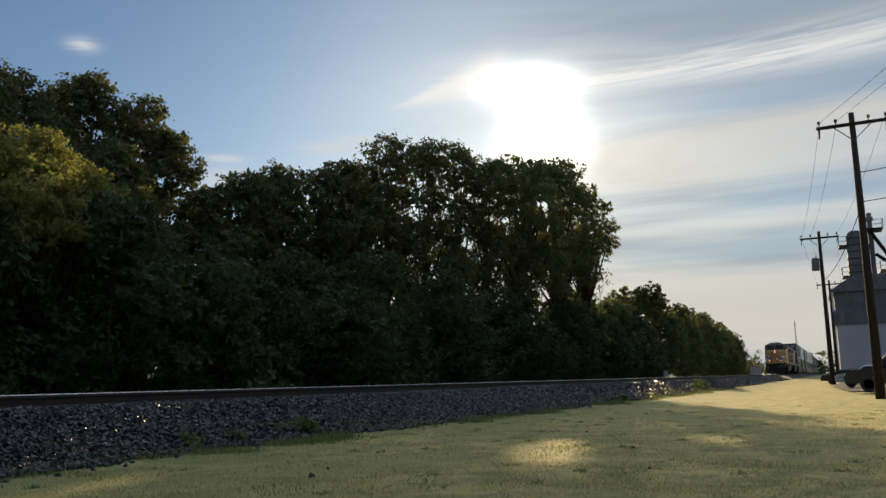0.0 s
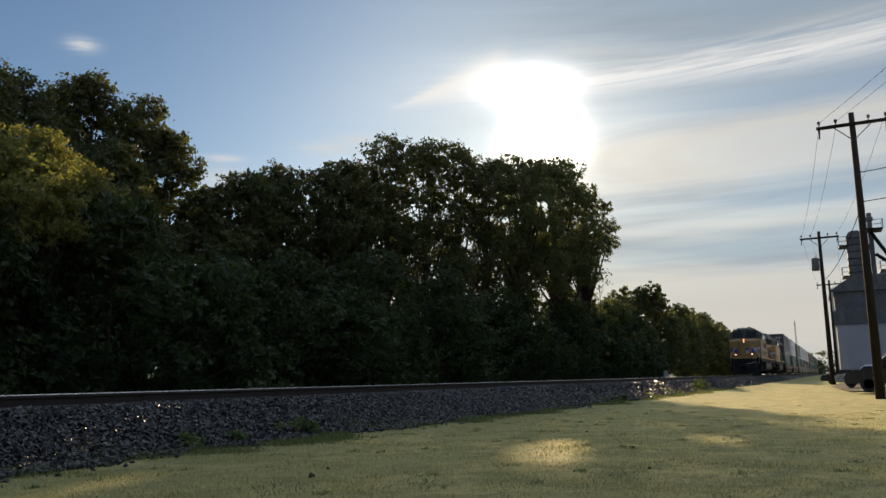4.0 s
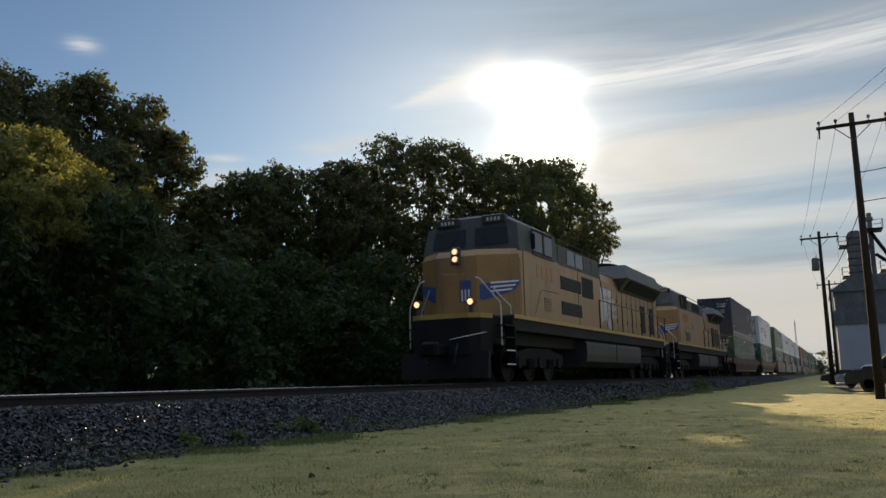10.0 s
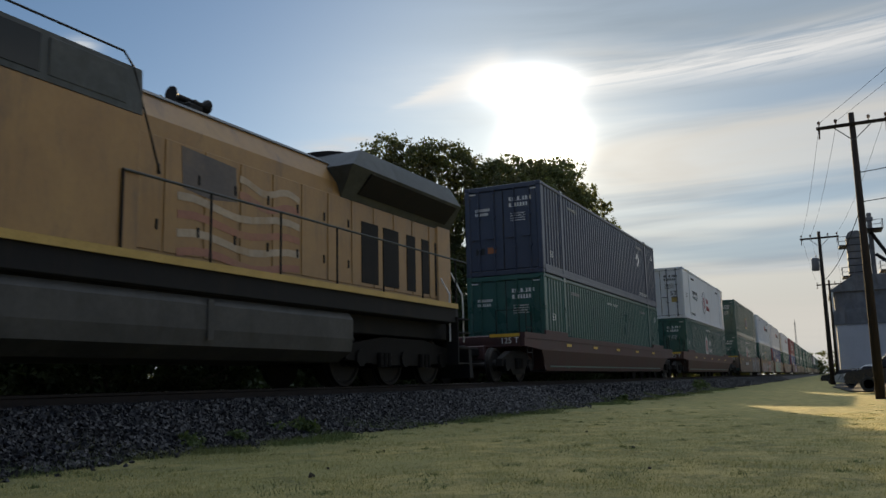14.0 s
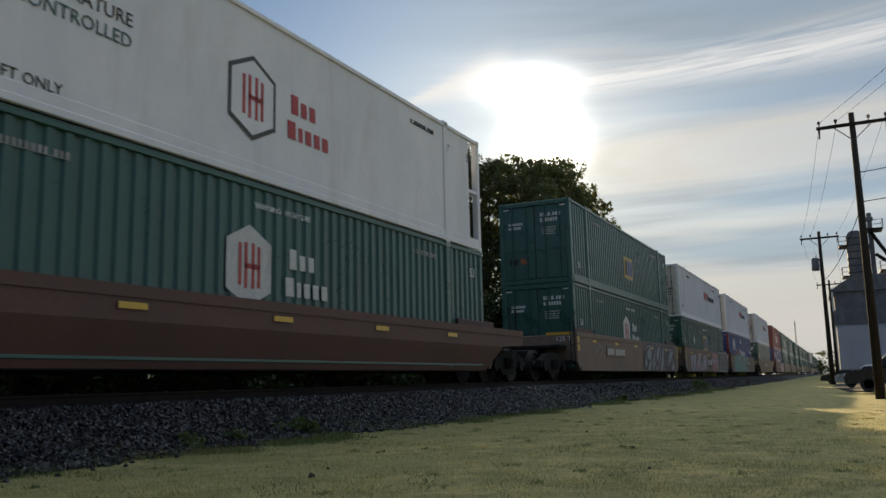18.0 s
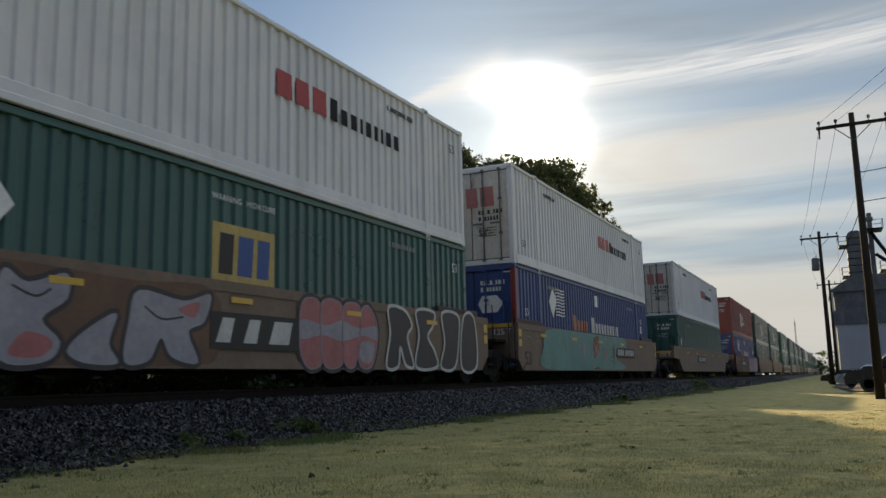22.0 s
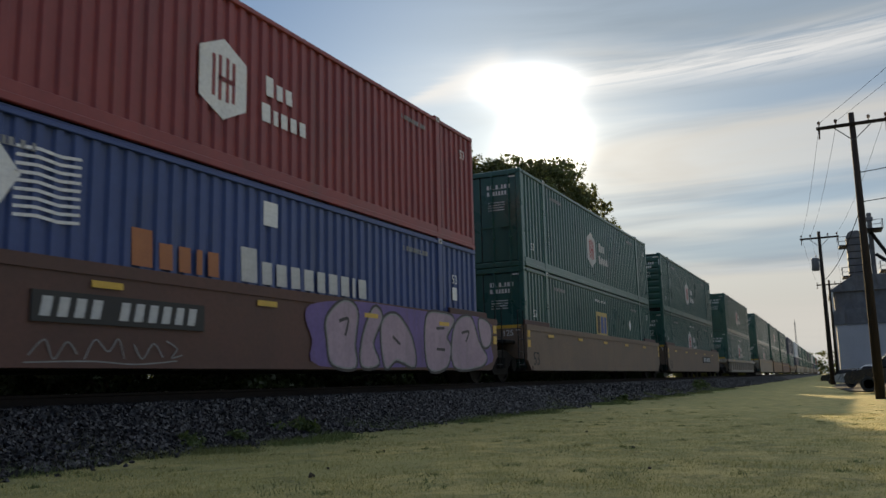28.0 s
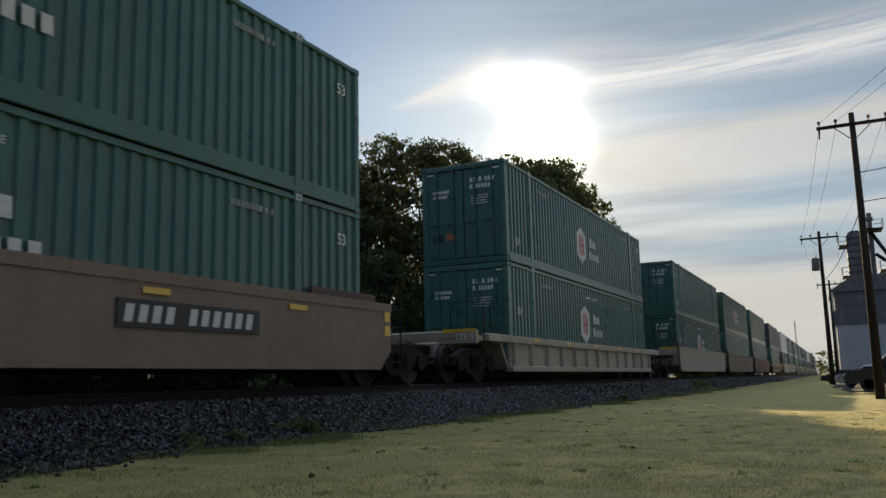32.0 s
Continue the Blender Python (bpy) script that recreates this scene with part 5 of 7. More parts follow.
SPRAYS = {
    "ice": [("faded_print", strokes(0, 0.025, [[(-6.2, 0.36), (-6.1, 0.5), (-6.05, 0.36)], [(-6.0, 0.5), (-5.9, 0.4), (-5.8, 0.52), (-5.85, 0.34)], [(-5.75, 0.36), (-5.6, 0.5), (-5.5, 0.4), (-5.65, 0.34)], [(-6.5, 1.2), (-6.1, 1.0), (-5.7, 1.15), (-5.4, 0.8)], [(-6.3, 0.8), (-5.9, 1.25), (-5.2, 1.0)], [(-5.9, 0.75), (-5.5, 0.95), (-5.1, 1.2)]])),
            ("spray_black", fills(0, [[(1.2, 0.35), (1.1, 0.9), (1.5, 1.40), (2.6, 1.55), (3.8, 1.50), (5.6, 1.53), (7.2, 1.50), (7.9, 1.35), (8.2, 0.6), (7.4, 0.34), (4, 0.33)]])),
            ("spray_ice", fills(1, [[(2.05, 0.6), (2.46, 0.74), (2.3, 0.36), (1.9, 0.36)], [(1.75, 0.95), (2.1, 1.25), (2.52, 1.30), (2.32, 0.78)], [(3.04, 0.35), (2.89, 0.63), (2.95, 0.9), (3.13, 1.05), (3.16, 0.77)],
                                    [(3.78, 0.72), (3.72, 1.09), (4.1, 1.36), (4.42, 1.42), (4.24, 1.08)], [(4.4, 0.36), (4.73, 0.78), (5.1, 1.36), (5.17, 0.87), (4.9, 0.36)], [(6.35, 0.82), (6.8, 1.20), (7.4, 1.26), (7.2, 0.97), (6.7, 0.72)], [(7.0, 0.45), (7.5, 0.7), (7.7, 0.5), (7.3, 0.36)], [(1.3, 0.5), (1.5, 0.95), (1.7, 0.6)]])),
            ("spray_lilac", strokes(2, 0.065, [[(3.19, 1.53), (2.59, 1.05), (2.55, 0.79), (2.93, 0.34)], [(3.77, 1.52), (3.33, 0.96), (3.4, 0.6), (3.77, 0.42), (4.45, 0.93), (4.77, 1.53)], [(5.46, 1.54), (5.2, 0.92), (5.42, 0.34)],
                                               [(6.05, 1.54), (5.72, 1.06), (5.98, 0.62), (6.51, 0.72), (7.39, 1.12)], [(1.3, 1.2), (1.9, 1.36), (2.6, 1.42)], [(7.6, 1.35), (7.2, 0.9), (7.9, 0.5)], [(6.3, 1.4), (6.6, 1.3), (7.4, 1.4)]])),
            ("spray_mauve", strokes(3, 0.022, [[(3.12, 1.5), (2.52, 1.05), (2.48, 0.79), (2.86, 0.34)], [(3.70, 1.5), (3.26, 0.96), (3.33, 0.6), (3.74, 0.36), (4.5, 0.88), (4.84, 1.5)], [(5.38, 1.52), (5.12, 0.92), (5.34, 0.34)]]))],
    "bubble": [("spray_brown", fills(0, [[(-7.2, 0.6), (-7.0, 1.2), (-5.5, 1.42), (-4.2, 1.48), (-2.4, 1.42), (-0.9, 1.42), (-0.8, 0.5), (-1.5, 0.34), (-4, 0.33), (-6.8, 0.34)]])), ("spray_black", strokes(1, 0.13, WILD, True)), ("spray_grey", fills(2, WILD)), ("spray_pink", fills(3, [[(-4.95, 0.6), (-4.7, 0.88), (-4.45, 0.7), (-4.7, 0.4)], [(-4.1, 0.45), (-3.9, 0.7), (-3.55, 0.6), (-3.7, 0.42)], [(-6.7, 0.5), (-6.5, 0.75), (-6.3, 0.55)], [(-1.6, 1.1), (-1.2, 1.22), (-1.3, 1.0)]])),
               ("spray_black", strokes(3, 0.03, [[(-5.8, 1.0), (-5.5, 1.08), (-5.35, 0.95)], [(-4.1, 1.2), (-3.8, 1.1), (-3.6, 1.2)], [(-2.2, 1.1), (-1.9, 0.95), (-1.5, 1.0)], [(-6.6, 0.95), (-6.4, 1.0), (-6.3, 0.9)]])),
               ("black_paint", [Form().box(-0.98, 1.12, -1.4680, -1.4618, 0.58, 1.12)]), ("pale_print", [Form().prism([(x, 0.68), (x + w_, 0.68), (x + w_ + 0.1, 1.04), (x + 0.14, 1.04)], "y", -1.471, -1.467) for x, w_ in ((-0.86, 0.3), (-0.26, 0.3), (0.34, 0.5))]),
               ("spray_black", strokes(0, 0.16, BUBBLES, True)), ("spray_pink", fills(1, BUBBLES)), ("spray_grey", fills(2, [[(1.18, 0.8), (1.2, 1.12), (1.9, 1.05), (2.4, 1.16), (3.0, 1.05), (3.56, 1.12), (3.57, 0.86), (3.1, 0.92), (2.4, 0.80), (1.8, 0.88)], [(3.0, 0.5), (3.05, 0.8), (3.5, 0.78), (3.35, 0.42)]])),
               ("spray_black", fills(0, BLOCKS)), ("pale_print", strokes(3, 0.065, BLOCKS, True)), ("spray_lilac", strokes(3, 0.03, BUBBLES, True))],
    "teal": [("spray_teal", fills(0, [[(-6.3, 0.36), (-6.4, 1.0), (-6.0, 1.5), (-3, 1.56), (0, 1.55), (3.1, 1.55), (3.25, 1.2), (1.95, 1.12), (1.9, 0.74), (3.2, 0.4), (0, 0.34)]])),
             ("spray_brown", fills(1, [[(-1.24, 1.38), (-0.52, 1.5), (-0.58, 1.04), (-1.01, 0.79), (-1.19, 0.7)], [(-1.25, 0.36), (-0.9, 0.45), (-0.4, 0.36)], [(1.35, 1.1), (1.5, 1.3), (1.6, 1.05), (1.45, 0.5)]])),
             ("faded_print", strokes(1, 0.022, [[(-7.75, 1.45), (-7.5, 1.4), (-7.35, 1.3)], [(-7.7, 1.25), (-7.45, 1.2), (-7.3, 1.12)], [(-7.05, 1.4), (-6.9, 1.25), (-6.75, 1.3)], [(-7.0, 1.1), (-6.8, 1.15), (-6.7, 1.05)]])), ("spray_lilac", fills(1, [[(0.04, 1.13), (0.39, 0.96), (0.22, 0.66)], [(-2.6, 1.1), (-2.2, 1.25), (-2.3, 0.7)]])),
             ("spray_black", strokes(1, 0.05, [[(1.08, 1.08), (1.3, 1.1), (1.28, 0.84), (1.06, 0.82)], [(1.02, 0.66), (1.22, 0.62), (1.2, 0.38)], [(-0.14, 1.0), (0.1, 1.12), (0.4, 1.04)]])),
             ("spray_pink", fills(2, [[(-1.18, 1.30), (-0.9, 1.12), (-0.66, 1.34), (-0.74, 1.06), (-0.66, 0.86), (-0.95, 0.92), (-1.12, 0.80), (-1.06, 1.06)], [(0.02, 0.92), (0.2, 1.02), (0.36, 0.88), (0.2, 0.72)]])),
             ("spray_ice", strokes(2, 0.022, [[(-1.55, 1.5), (-1.34, 1.0), (-1.5, 0.6), (-1.3, 0.36)], [(-0.2, 1.4), (0.5, 1.42), (0.62, 1.1), (0.3, 0.6), (-0.1, 0.8), (-0.2, 1.4)], [(2.2, 1.5), (2.0, 1.2), (2.3, 0.9), (2.1, 0.5)], [(-3.9, 1.4), (-3.6, 1.0), (-4.0, 0.6)], [(-5.4, 1.4), (-5.0, 1.0), (-5.4, 0.5)]])),
             ("faded_print", strokes(2, 0.03, [[(-0.4, 1.5), (-0.75, 1.1), (-0.35, 0.7), (-0.6, 0.36)], [(0.9, 1.5), (1.1, 1.0), (0.85, 0.5), (1.0, 0.36)], [(-0.5, 1.15), (0.3, 1.1), (0.8, 1.3)], [(-1.8, 0.9), (-1.4, 0.5), (-1.0, 0.4)], [(-2.9, 1.5), (-3.1, 1.0), (-2.7, 0.4)], [(-4.6, 1.4), (-4.3, 0.9), (-4.6, 0.4)], [(1.9, 1.5), (1.75, 1.2), (1.95, 0.8), (1.8, 0.4)]]))],
    "mauve": [("faded_print", strokes(0, 0.018, [[(-4.45, 0.44), (-4.25, 0.62), (-4.12, 0.40), (-3.95, 0.60), (-3.8, 0.46)], [(-3.7, 0.40), (-3.55, 0.64), (-3.35, 0.50), (-3.2, 0.66), (-3.1, 0.42)], [(-2.95, 0.60), (-2.8, 0.42), (-2.62, 0.62), (-2.45, 0.44)], [(-4.5, 0.36), (-3.6, 0.38), (-2.9, 0.35), (-2.2, 0.40)], [(-2.4, 0.66), (-2.2, 0.56), (-2.3, 0.44), (-2.1, 0.48)]])), ("spray_violet", fills(0, [[(0.7, 1.2), (1.0, 1.42), (2.4, 1.55), (5.0, 1.54), (8.3, 1.54), (8.5, 0.9), (8.2, 0.42), (4, 0.35), (1.1, 0.36), (0.9, 0.8)]])),
              ("spray_black", strokes(1, 0.13, LETTERS, True)), ("spray_mauve", fills(2, LETTERS)), ("faded_print", strokes(3, 0.028, LETTERS, True)), ("spray_black", strokes(3, 0.06, [[(1.7, 1.15), (2.0, 1.2), (1.9, 0.9)], [(5.5, 1.2), (5.9, 1.22)], [(5.5, 0.75), (5.9, 0.74)], [(6.8, 1.15), (7.2, 1.2), (7.0, 0.95)], [(3.6, 0.95), (3.9, 0.8)]]))],
}


def well_side(pack, low, s):
    """A deep side sill; s is -1 on the near side, 1 on the far one."""
    top = 1.36 if low else 1.58
    def make():
        f = Form()
        y = sorted((s * 1.44, s * 1.34))
        a, b = (-8.42, 8.95) if pack else (-10.35, 10.35)
        if pack:
            f.prism([(-8.1, 0.30), (8.55, 0.30), (8.95, 0.66), (8.95, top - 0.08), (-8.42, top - 0.08), (-8.42, 0.6)], "y", *y)
        else:
            if low:
                rim = [(a, top - 0.08), (b, top - 0.08), (b, 0.98), (8.95, 0.90), (8.15, 0.30), (-8.15, 0.30), (-8.95, 0.90), (a, 0.98)]
                rows = [[(x, s * (yy - (0.165 if z < 0.6 else 0.0)), z) for x, z in rim] for yy in (1.34, 1.44)]
                faces = [(0, 1, 2, 3, 6, 7), (3, 4, 5, 6)]
                f.add(rows[0] + rows[1], [tuple(q) for q in faces] + [tuple(8 + i for i in q[::-1]) for q in faces] + [(i, 8 + i, 8 + (i + 1) % 8, (i + 1) % 8) for i in range(8)])
            else:
                f.prism([(-8.15, 0.30), (8.15, 0.30), (8.95, 0.92), (b, 0.98), (b, top - 0.08), (a, top - 0.08), (a, 0.98), (-8.95, 0.92)], "y", *y)
        return f
    return make


def well_flanges(side, mat, pack, style, s):
    """The rolled top edge and the foot of a side sill."""
    top = 1.36 if style == "low" else 1.58
    a, b = (-8.42, 8.95) if pack else (-10.35, 10.35)
    foot = 1.26 if style == "low" else 1.46
    key = "%s %s %d" % (style, bool(pack), s)
    add_train_part("top_flange", "top flange " + key, mat, side, lambda: Form().prism([(s * 1.46, top - 0.16), (s * 1.46, top), (s * 1.26, top), (s * 1.26, top - 0.05), (s * 1.33, top - 0.07), (s * 1.33, top - 0.16)], "x", a, b))
    add_train_part("foot_flange", "foot flange " + key, mat, side, lambda: Form().prism([(s * foot, 0.30), (s * foot, 0.42), (s * 1.1, 0.42), (s * 1.1, 0.30)], "x", -8.05, 8.1))


def ribbed_side():
    f = Form().box(-9.9, 9.9, -1.46, -1.26, 1.02, 1.22, 0.02).box(-8.3, 8.3, -1.46, -1.2, 0.26, 0.42, 0.02).box(-8.3, 8.3, -1.36, -1.30, 0.4, 1.05)
    for i in range(13):
        x = -8.1 + i * 1.35
        f.prism([(x - 0.09, -1.36), (x - 0.05, -1.46), (x + 0.05, -1.46), (x + 0.09, -1.36)], "z", 0.40, 1.03)
    return f


def well_car(mat, style, pack, spray=None, bare=False, plate_x=None, label=""):
    """One unit of a double-stack car: origin on the rail under its middle, front towards -x."""
    car = thing("well_car", label, "rail car", "double-stack well cars")
    reach = 9.55 if pack else 10.35
    for s in (-1, 1):
        if style == "ribbed":
            side = add_train_part("side_sill", "well side ribbed", mat, car, ribbed_side, pose(0, 0, 0, 0, 0, 0 if s < 0 else 180))
        else:
            side = add_train_part("side_sill", "well side %s %s %d" % (style, bool(pack), s), mat, car, well_side(pack, style == "low", s))
            well_flanges(side, mat, pack, style, s)
        if s < 0:
            for x in (-6.4, -3.4, -0.3, 2.8, 5.9):
                add_train_part("reflector", "side reflector", "reflector", side, lambda: Form().box(-0.24, 0.24, -1.468, -1.462, 0, 0.085), pose(x, 0, 1.10 if style == "ribbed" else 1.27 if style != "low" else 1.05), "yellow reflective strip")
            for paint, forms in SPRAYS[spray] if spray else ():
                for form in forms:
                    part("graffiti", form, paint, side, MATS[paint].name + " of sprayed graffiti")
            if style == "low" or pack:
                for x in (-8.40, 6.35):
                    add_train_part("cover_plate", "cover plate", "w_maroon", side, lambda: Form().box(0, 2.1, -1.40, -1.34, 1.56, 1.72, 0.01), pose(x, 0, -0.22 if style == "low" else 0), "dark red-brown cover plate")
            if plate_x is not None:
                pl = add_train_part("sign_plate", "number plate %s" % bare, mat if bare else "black_paint", side, lambda: Form().box(0, 2.75, -1.470, -1.44, 0, 0.36), pose(plate_x, 0, 0.82), "" if bare else "black plate with light bars")
                for j in range(10):
                    add_train_part("plate_bar", "plate bar", "pale_print", pl, lambda: Form().prism([(0.0, 0), (0.14, 0), (0.18, 0.23), (0.04, 0.23)], "y", -0.003, 0), pose(0.10 + j * 0.235 + (0.2 if j > 3 else 0), -1.4715, 0.065))
    add_train_part("well_floor", "well floor", "steel_dark", car, lambda: Form().box(-8.2, 8.2, -1.25, 1.25, 0.28, 0.37))
    for s in (-1, 1):
        e = pose(0, 0, 0, 0, 0, 0 if s < 0 else 180)
        if pack:
            e = pose(0.5 if s > 0 else 0, 0, 0, 0, 0, 0 if s < 0 else 180)
            add_train_part("bulkhead", "end bulkhead", mat, car, lambda: Form().box(-8.44, -8.28, -1.33, 1.33, 0.62, 1.50, 0.02), e)
            plat = add_train_part("end_platform", "pack platform", "steel_dark", car, lambda: Form().box(-9.15, -8.44, -1.1, 1.1, 1.05, 1.15, 0.02).box(-9.75, -8.4, -0.34, 0.34, 0.62, 1.0, 0.04), e, "dark end platform")
        else:
            add_train_part("bulkhead", "bulkhead", mat, car, lambda: Form().prism([(-8.35, 0.34), (-8.25, 0.34), (-8.9, 1.18), (-9.0, 1.18)], "y", -1.32, 1.32), e)
            plat = add_train_part("end_platform", "end platform", mat, car, lambda: Form().box(-10.35, -8.85, -1.30, 1.30, 1.02, 1.16, 0.02).box(-10.5, -8.9, -0.28, 0.28, 0.62, 1.02, 0.03).box(-10.35, -10.21, -1.32, 1.32, 0.95, 1.30, 0.03), e)
            add_train_part("grab_rail", "grab rail", "steel_dark", plat, lambda: Form().tube([(-10.2, -1.25, 1.16), (-10.2, -1.25, 2.0), (-10.2, -0.55, 2.0), (-10.2, -0.55, 1.16)], 0.016, 5))
        for y in (-1.38, 1.38):
            lad = add_train_part("ladder", "end ladder", "steel_dark", plat, lambda: Form().tube([(0, -0.03, 0.35), (0, -0.03, 1.95), (0.42, -0.03, 1.95), (0.42, -0.03, 0.35)], 0.016, 5), pose(-9.0 if pack else -10.1, y, 0))
            for z in (0.45, 0.80, 1.15, 1.5):
                add_train_part("rung", "ladder rung", "steel_dark", lad, lambda: Form().tube([(0, -0.03, 0), (0.42, -0.03, 0)], 0.014, 5), pose(0, 0, z))
        if pack:
            for z in (0.95, 1.22):
                add_train_part("end_reflector", "end reflector", "reflector", car, lambda: Form().box(-0.1, 0.1, -1.452, -1.446, 0, 0.2), pose(8.8 if s > 0 else -8.26, 0, z), "yellow reflective square")
    if not pack or pack == "first":
        truck(car, -10.05 if not pack else -9.875, 2, 1.78, 0.457)
    truck(car, 10.05 if not pack else 9.875, 2, 1.78, 0.457)
    if not pack:
        for s in (-1, 1):
            add_train_part("coupler", "coupler", "truck", car, lambda: Form().box(-11.45, -10.3, -0.12, 0.12, 0.72, 0.95, 0.03).box(-11.75, -11.4, -0.2, 0.2, 0.66, 1.0, 0.06), pose(0, 0, 0, 0, 0, 0 if s < 0 else 180))
    tag = part("load_mark", words("125 T", 0.17, "white_paint"), "white_paint", car, "load limit mark")
    tag.matrix_basis = pose(-8.446 if pack else -10.356, -0.72, 1.28 if pack else 1.06, 0, 0, -90)
    add_train_part("reflector", "front reflector", "reflector", car, lambda: Form().box(-0.006, 0, -0.45, 0.45, 0, 0.09), pose(-8.444 if pack else -10.352, -0.85, 1.49 if pack else 1.24), "yellow reflective strip")
    return car


# -------------------------------- locomotives
def locomotive(p):
    """A six-axle diesel with a wide nose; origin on the rail under its middle, front towards -x."""
    eng = thing("locomotive", p["label"], "locomotive", "locomotives")
    h, r = p["half"], p["rear"]

    def add(name, form, mat, label="", under=None, smooth=False):
        return part(name, form, mat, under or eng, label, smooth)

    frame_ = add("underframe", Form().box(-h + 1.42, r - 1.42, -1.46, 1.46, 1.36, 1.74, 0.02).box(-h + 0.7, r - 0.7, -1.08, 1.08, 1.0, 1.74, 0.02), "steel_dark", "black frame")
    add("deck", Form().box(-h + 1.42, r - 1.42, -1.5, 1.5, 1.742, 1.79, 0.01).box(-h + 0.72, r - 0.72, -1.08, 1.08, 1.742, 1.788, 0.01), "grey_paint")
    for s in (-1, 1):
        add("stripe", Form().box(-h + 1.42, r - 1.42, s * 1.5 - 0.012, s * 1.5 + 0.012, 1.69, 1.80), "gold", "gold edge stripe", frame_)
    # nose and cab
    n, k, rf = p["nose"], p["nose_length"], p["roof_front"]
    nose = Form().add(*hull(both([(n - k, 0.62, 1.79), (n - k + 0.03, 0.62, 3.42), (n - k + 0.15, 0.6, 3.6), (n, 1.5, 1.79), (n, 1.5, 3.5), (n + 0.06, 1.42, 3.66), (n + 0.3, 1.5, 1.79), (n + 0.3, 1.5, 3.62), (n + 0.25, 0.6, 3.74)])))
    nose_ob = add("nose", nose, "yellow", "yellow wide nose")
    add("nose_door", Form().box(n - k - 0.02, n - k + 0.02, -0.22, 0.38, 1.85, 2.95, 0.01), "yellow", "", nose_ob)
    add("nose_seam", Form().box(n + 0.05, n + 0.075, -1.507, -1.502, 1.85, 3.4), "grey_paint", "", nose_ob)
    # the slanting near cheek of the nose carries the emblem and its bars
    a, b = Vector((n - k + 0.005, -0.62, 0)), Vector((n, -1.5, 0))
    d = (b - a).normalized()
    out = Vector((d.y, -d.x, 0))
    cheek = Matrix(((d.x, -out.x, 0, a.x), (d.y, -out.y, 0, a.y), (0, 0, 1, 0), (0, 0, 0, 1)))
    wing = Form().prism([(0.06, 2.62), (1.30, 2.80), (1.24, 2.66), (1.12, 2.50), (0.95, 2.42), (0.2, 2.2), (0.06, 2.2)], "y", -0.012, -0.006)
    emblem = add("wing_emblem", wing, "blue_paint", "blue and white wing emblem", nose_ob)
    emblem.matrix_basis = cheek
    for i in range(3):
        z = 2.72 - i * 0.115
        bar = add("wing_bar", Form().prism([(0.38, z - 0.03), (1.24 - i * 0.10, z + 0.045), (1.2 - i * 0.10, z - 0.005), (0.38, z - 0.08)], "y", -0.018, -0.014), "white_paint", "", emblem)
    far_cheek = Matrix(((d.x, -out.x, 0, a.x), (-d.y, out.y, 0, -a.y), (0, 0, 1, 0), (0, 0, 0, 1)))
    other = add("wing_emblem", Form().prism([(0.06, 2.62), (1.30, 2.80), (1.24, 2.66), (1.12, 2.50), (0.95, 2.42), (0.2, 2.2), (0.06, 2.2)], "y", -0.012, -0.006), "blue_paint", "blue and white wing emblem", nose_ob)
    other.matrix_basis = far_cheek
    def sill(grow):
        return [(-h + 0.15 - grow, -0.72), (-h + 0.15 - grow, 0.72), (-h + 0.32, 0.98 + grow), (-h + 0.78, 1.12 + grow), (-h + 0.78, -1.12 - grow), (-h + 0.32, -0.98 - grow)]
    add("sill_band", Form().prism(sill(0.012), "z", 1.67, 1.795), "gold", "gold band on the front sill")
    shield = add("shield", Form().box(n - k - 0.02, n - k - 0.004, -0.44, -0.08, 2.15, 2.75, 0.006), "blue_paint", "blue shield with light bars", nose_ob)
    for i in range(3):
        add("shield_bar", Form().box(n - k - 0.026, n - k - 0.022, -0.40 + i * 0.1, -0.35 + i * 0.1, 2.18, 2.5), "white_paint", "", shield)
    cab = add("cab_lower", Form().add(*hull(both([(n + 0.3, 1.52, 1.79), (n + 0.3, 1.52, 3.62), (p["cab_end"], 1.52, 1.79), (p["cab_end"], 1.52, 3.62)]))), "yellow", "yellow cab side")
    top = add("cab_roof", Form().add(*hull(both([(n + 0.05, 1.5, 3.62), (n + 0.05, 0.6, 3.74), (n + rf, 1.40, 4.42), (n + rf, 0.85, 4.68), (n + rf + 0.6, 0.72, 4.86), (p["cab_end"], 1.5, 3.62), (p["cab_end"], 1.44, 4.46), (p["cab_end"], 0.72, 4.84)]))), "grey_paint", "dark grey cab roof")
    # windscreen, side windows and number boards
    lean = rf - 0.05
    for s in (-1, 1):
        pane = [(n + 0.02 + lean * 0.08, s * 0.16, 3.84), (n + 0.02 + lean * 0.17, s * 1.18, 3.84), (n + 0.02 + lean * 0.74, s * 1.12, 4.34), (n + 0.02 + lean * 0.60, s * 0.16, 4.36)]
        add("windscreen", Form().add(pane + [(x + 0.06, y, z - 0.01) for x, y, z in pane], [(0, 1, 2, 3), (7, 6, 5, 4), (0, 4, 5, 1), (1, 5, 6, 2), (2, 6, 7, 3), (3, 7, 4, 0)]), "glass_dark", "dark windscreen pane", top)
        add("wiper", Form().tube([(n - 0.01 + lean * 0.12, s * 0.66, 3.86), (n - 0.01 + lean * 0.36, s * 0.42, 4.1)], 0.010, 4), "steel_dark", "", top)
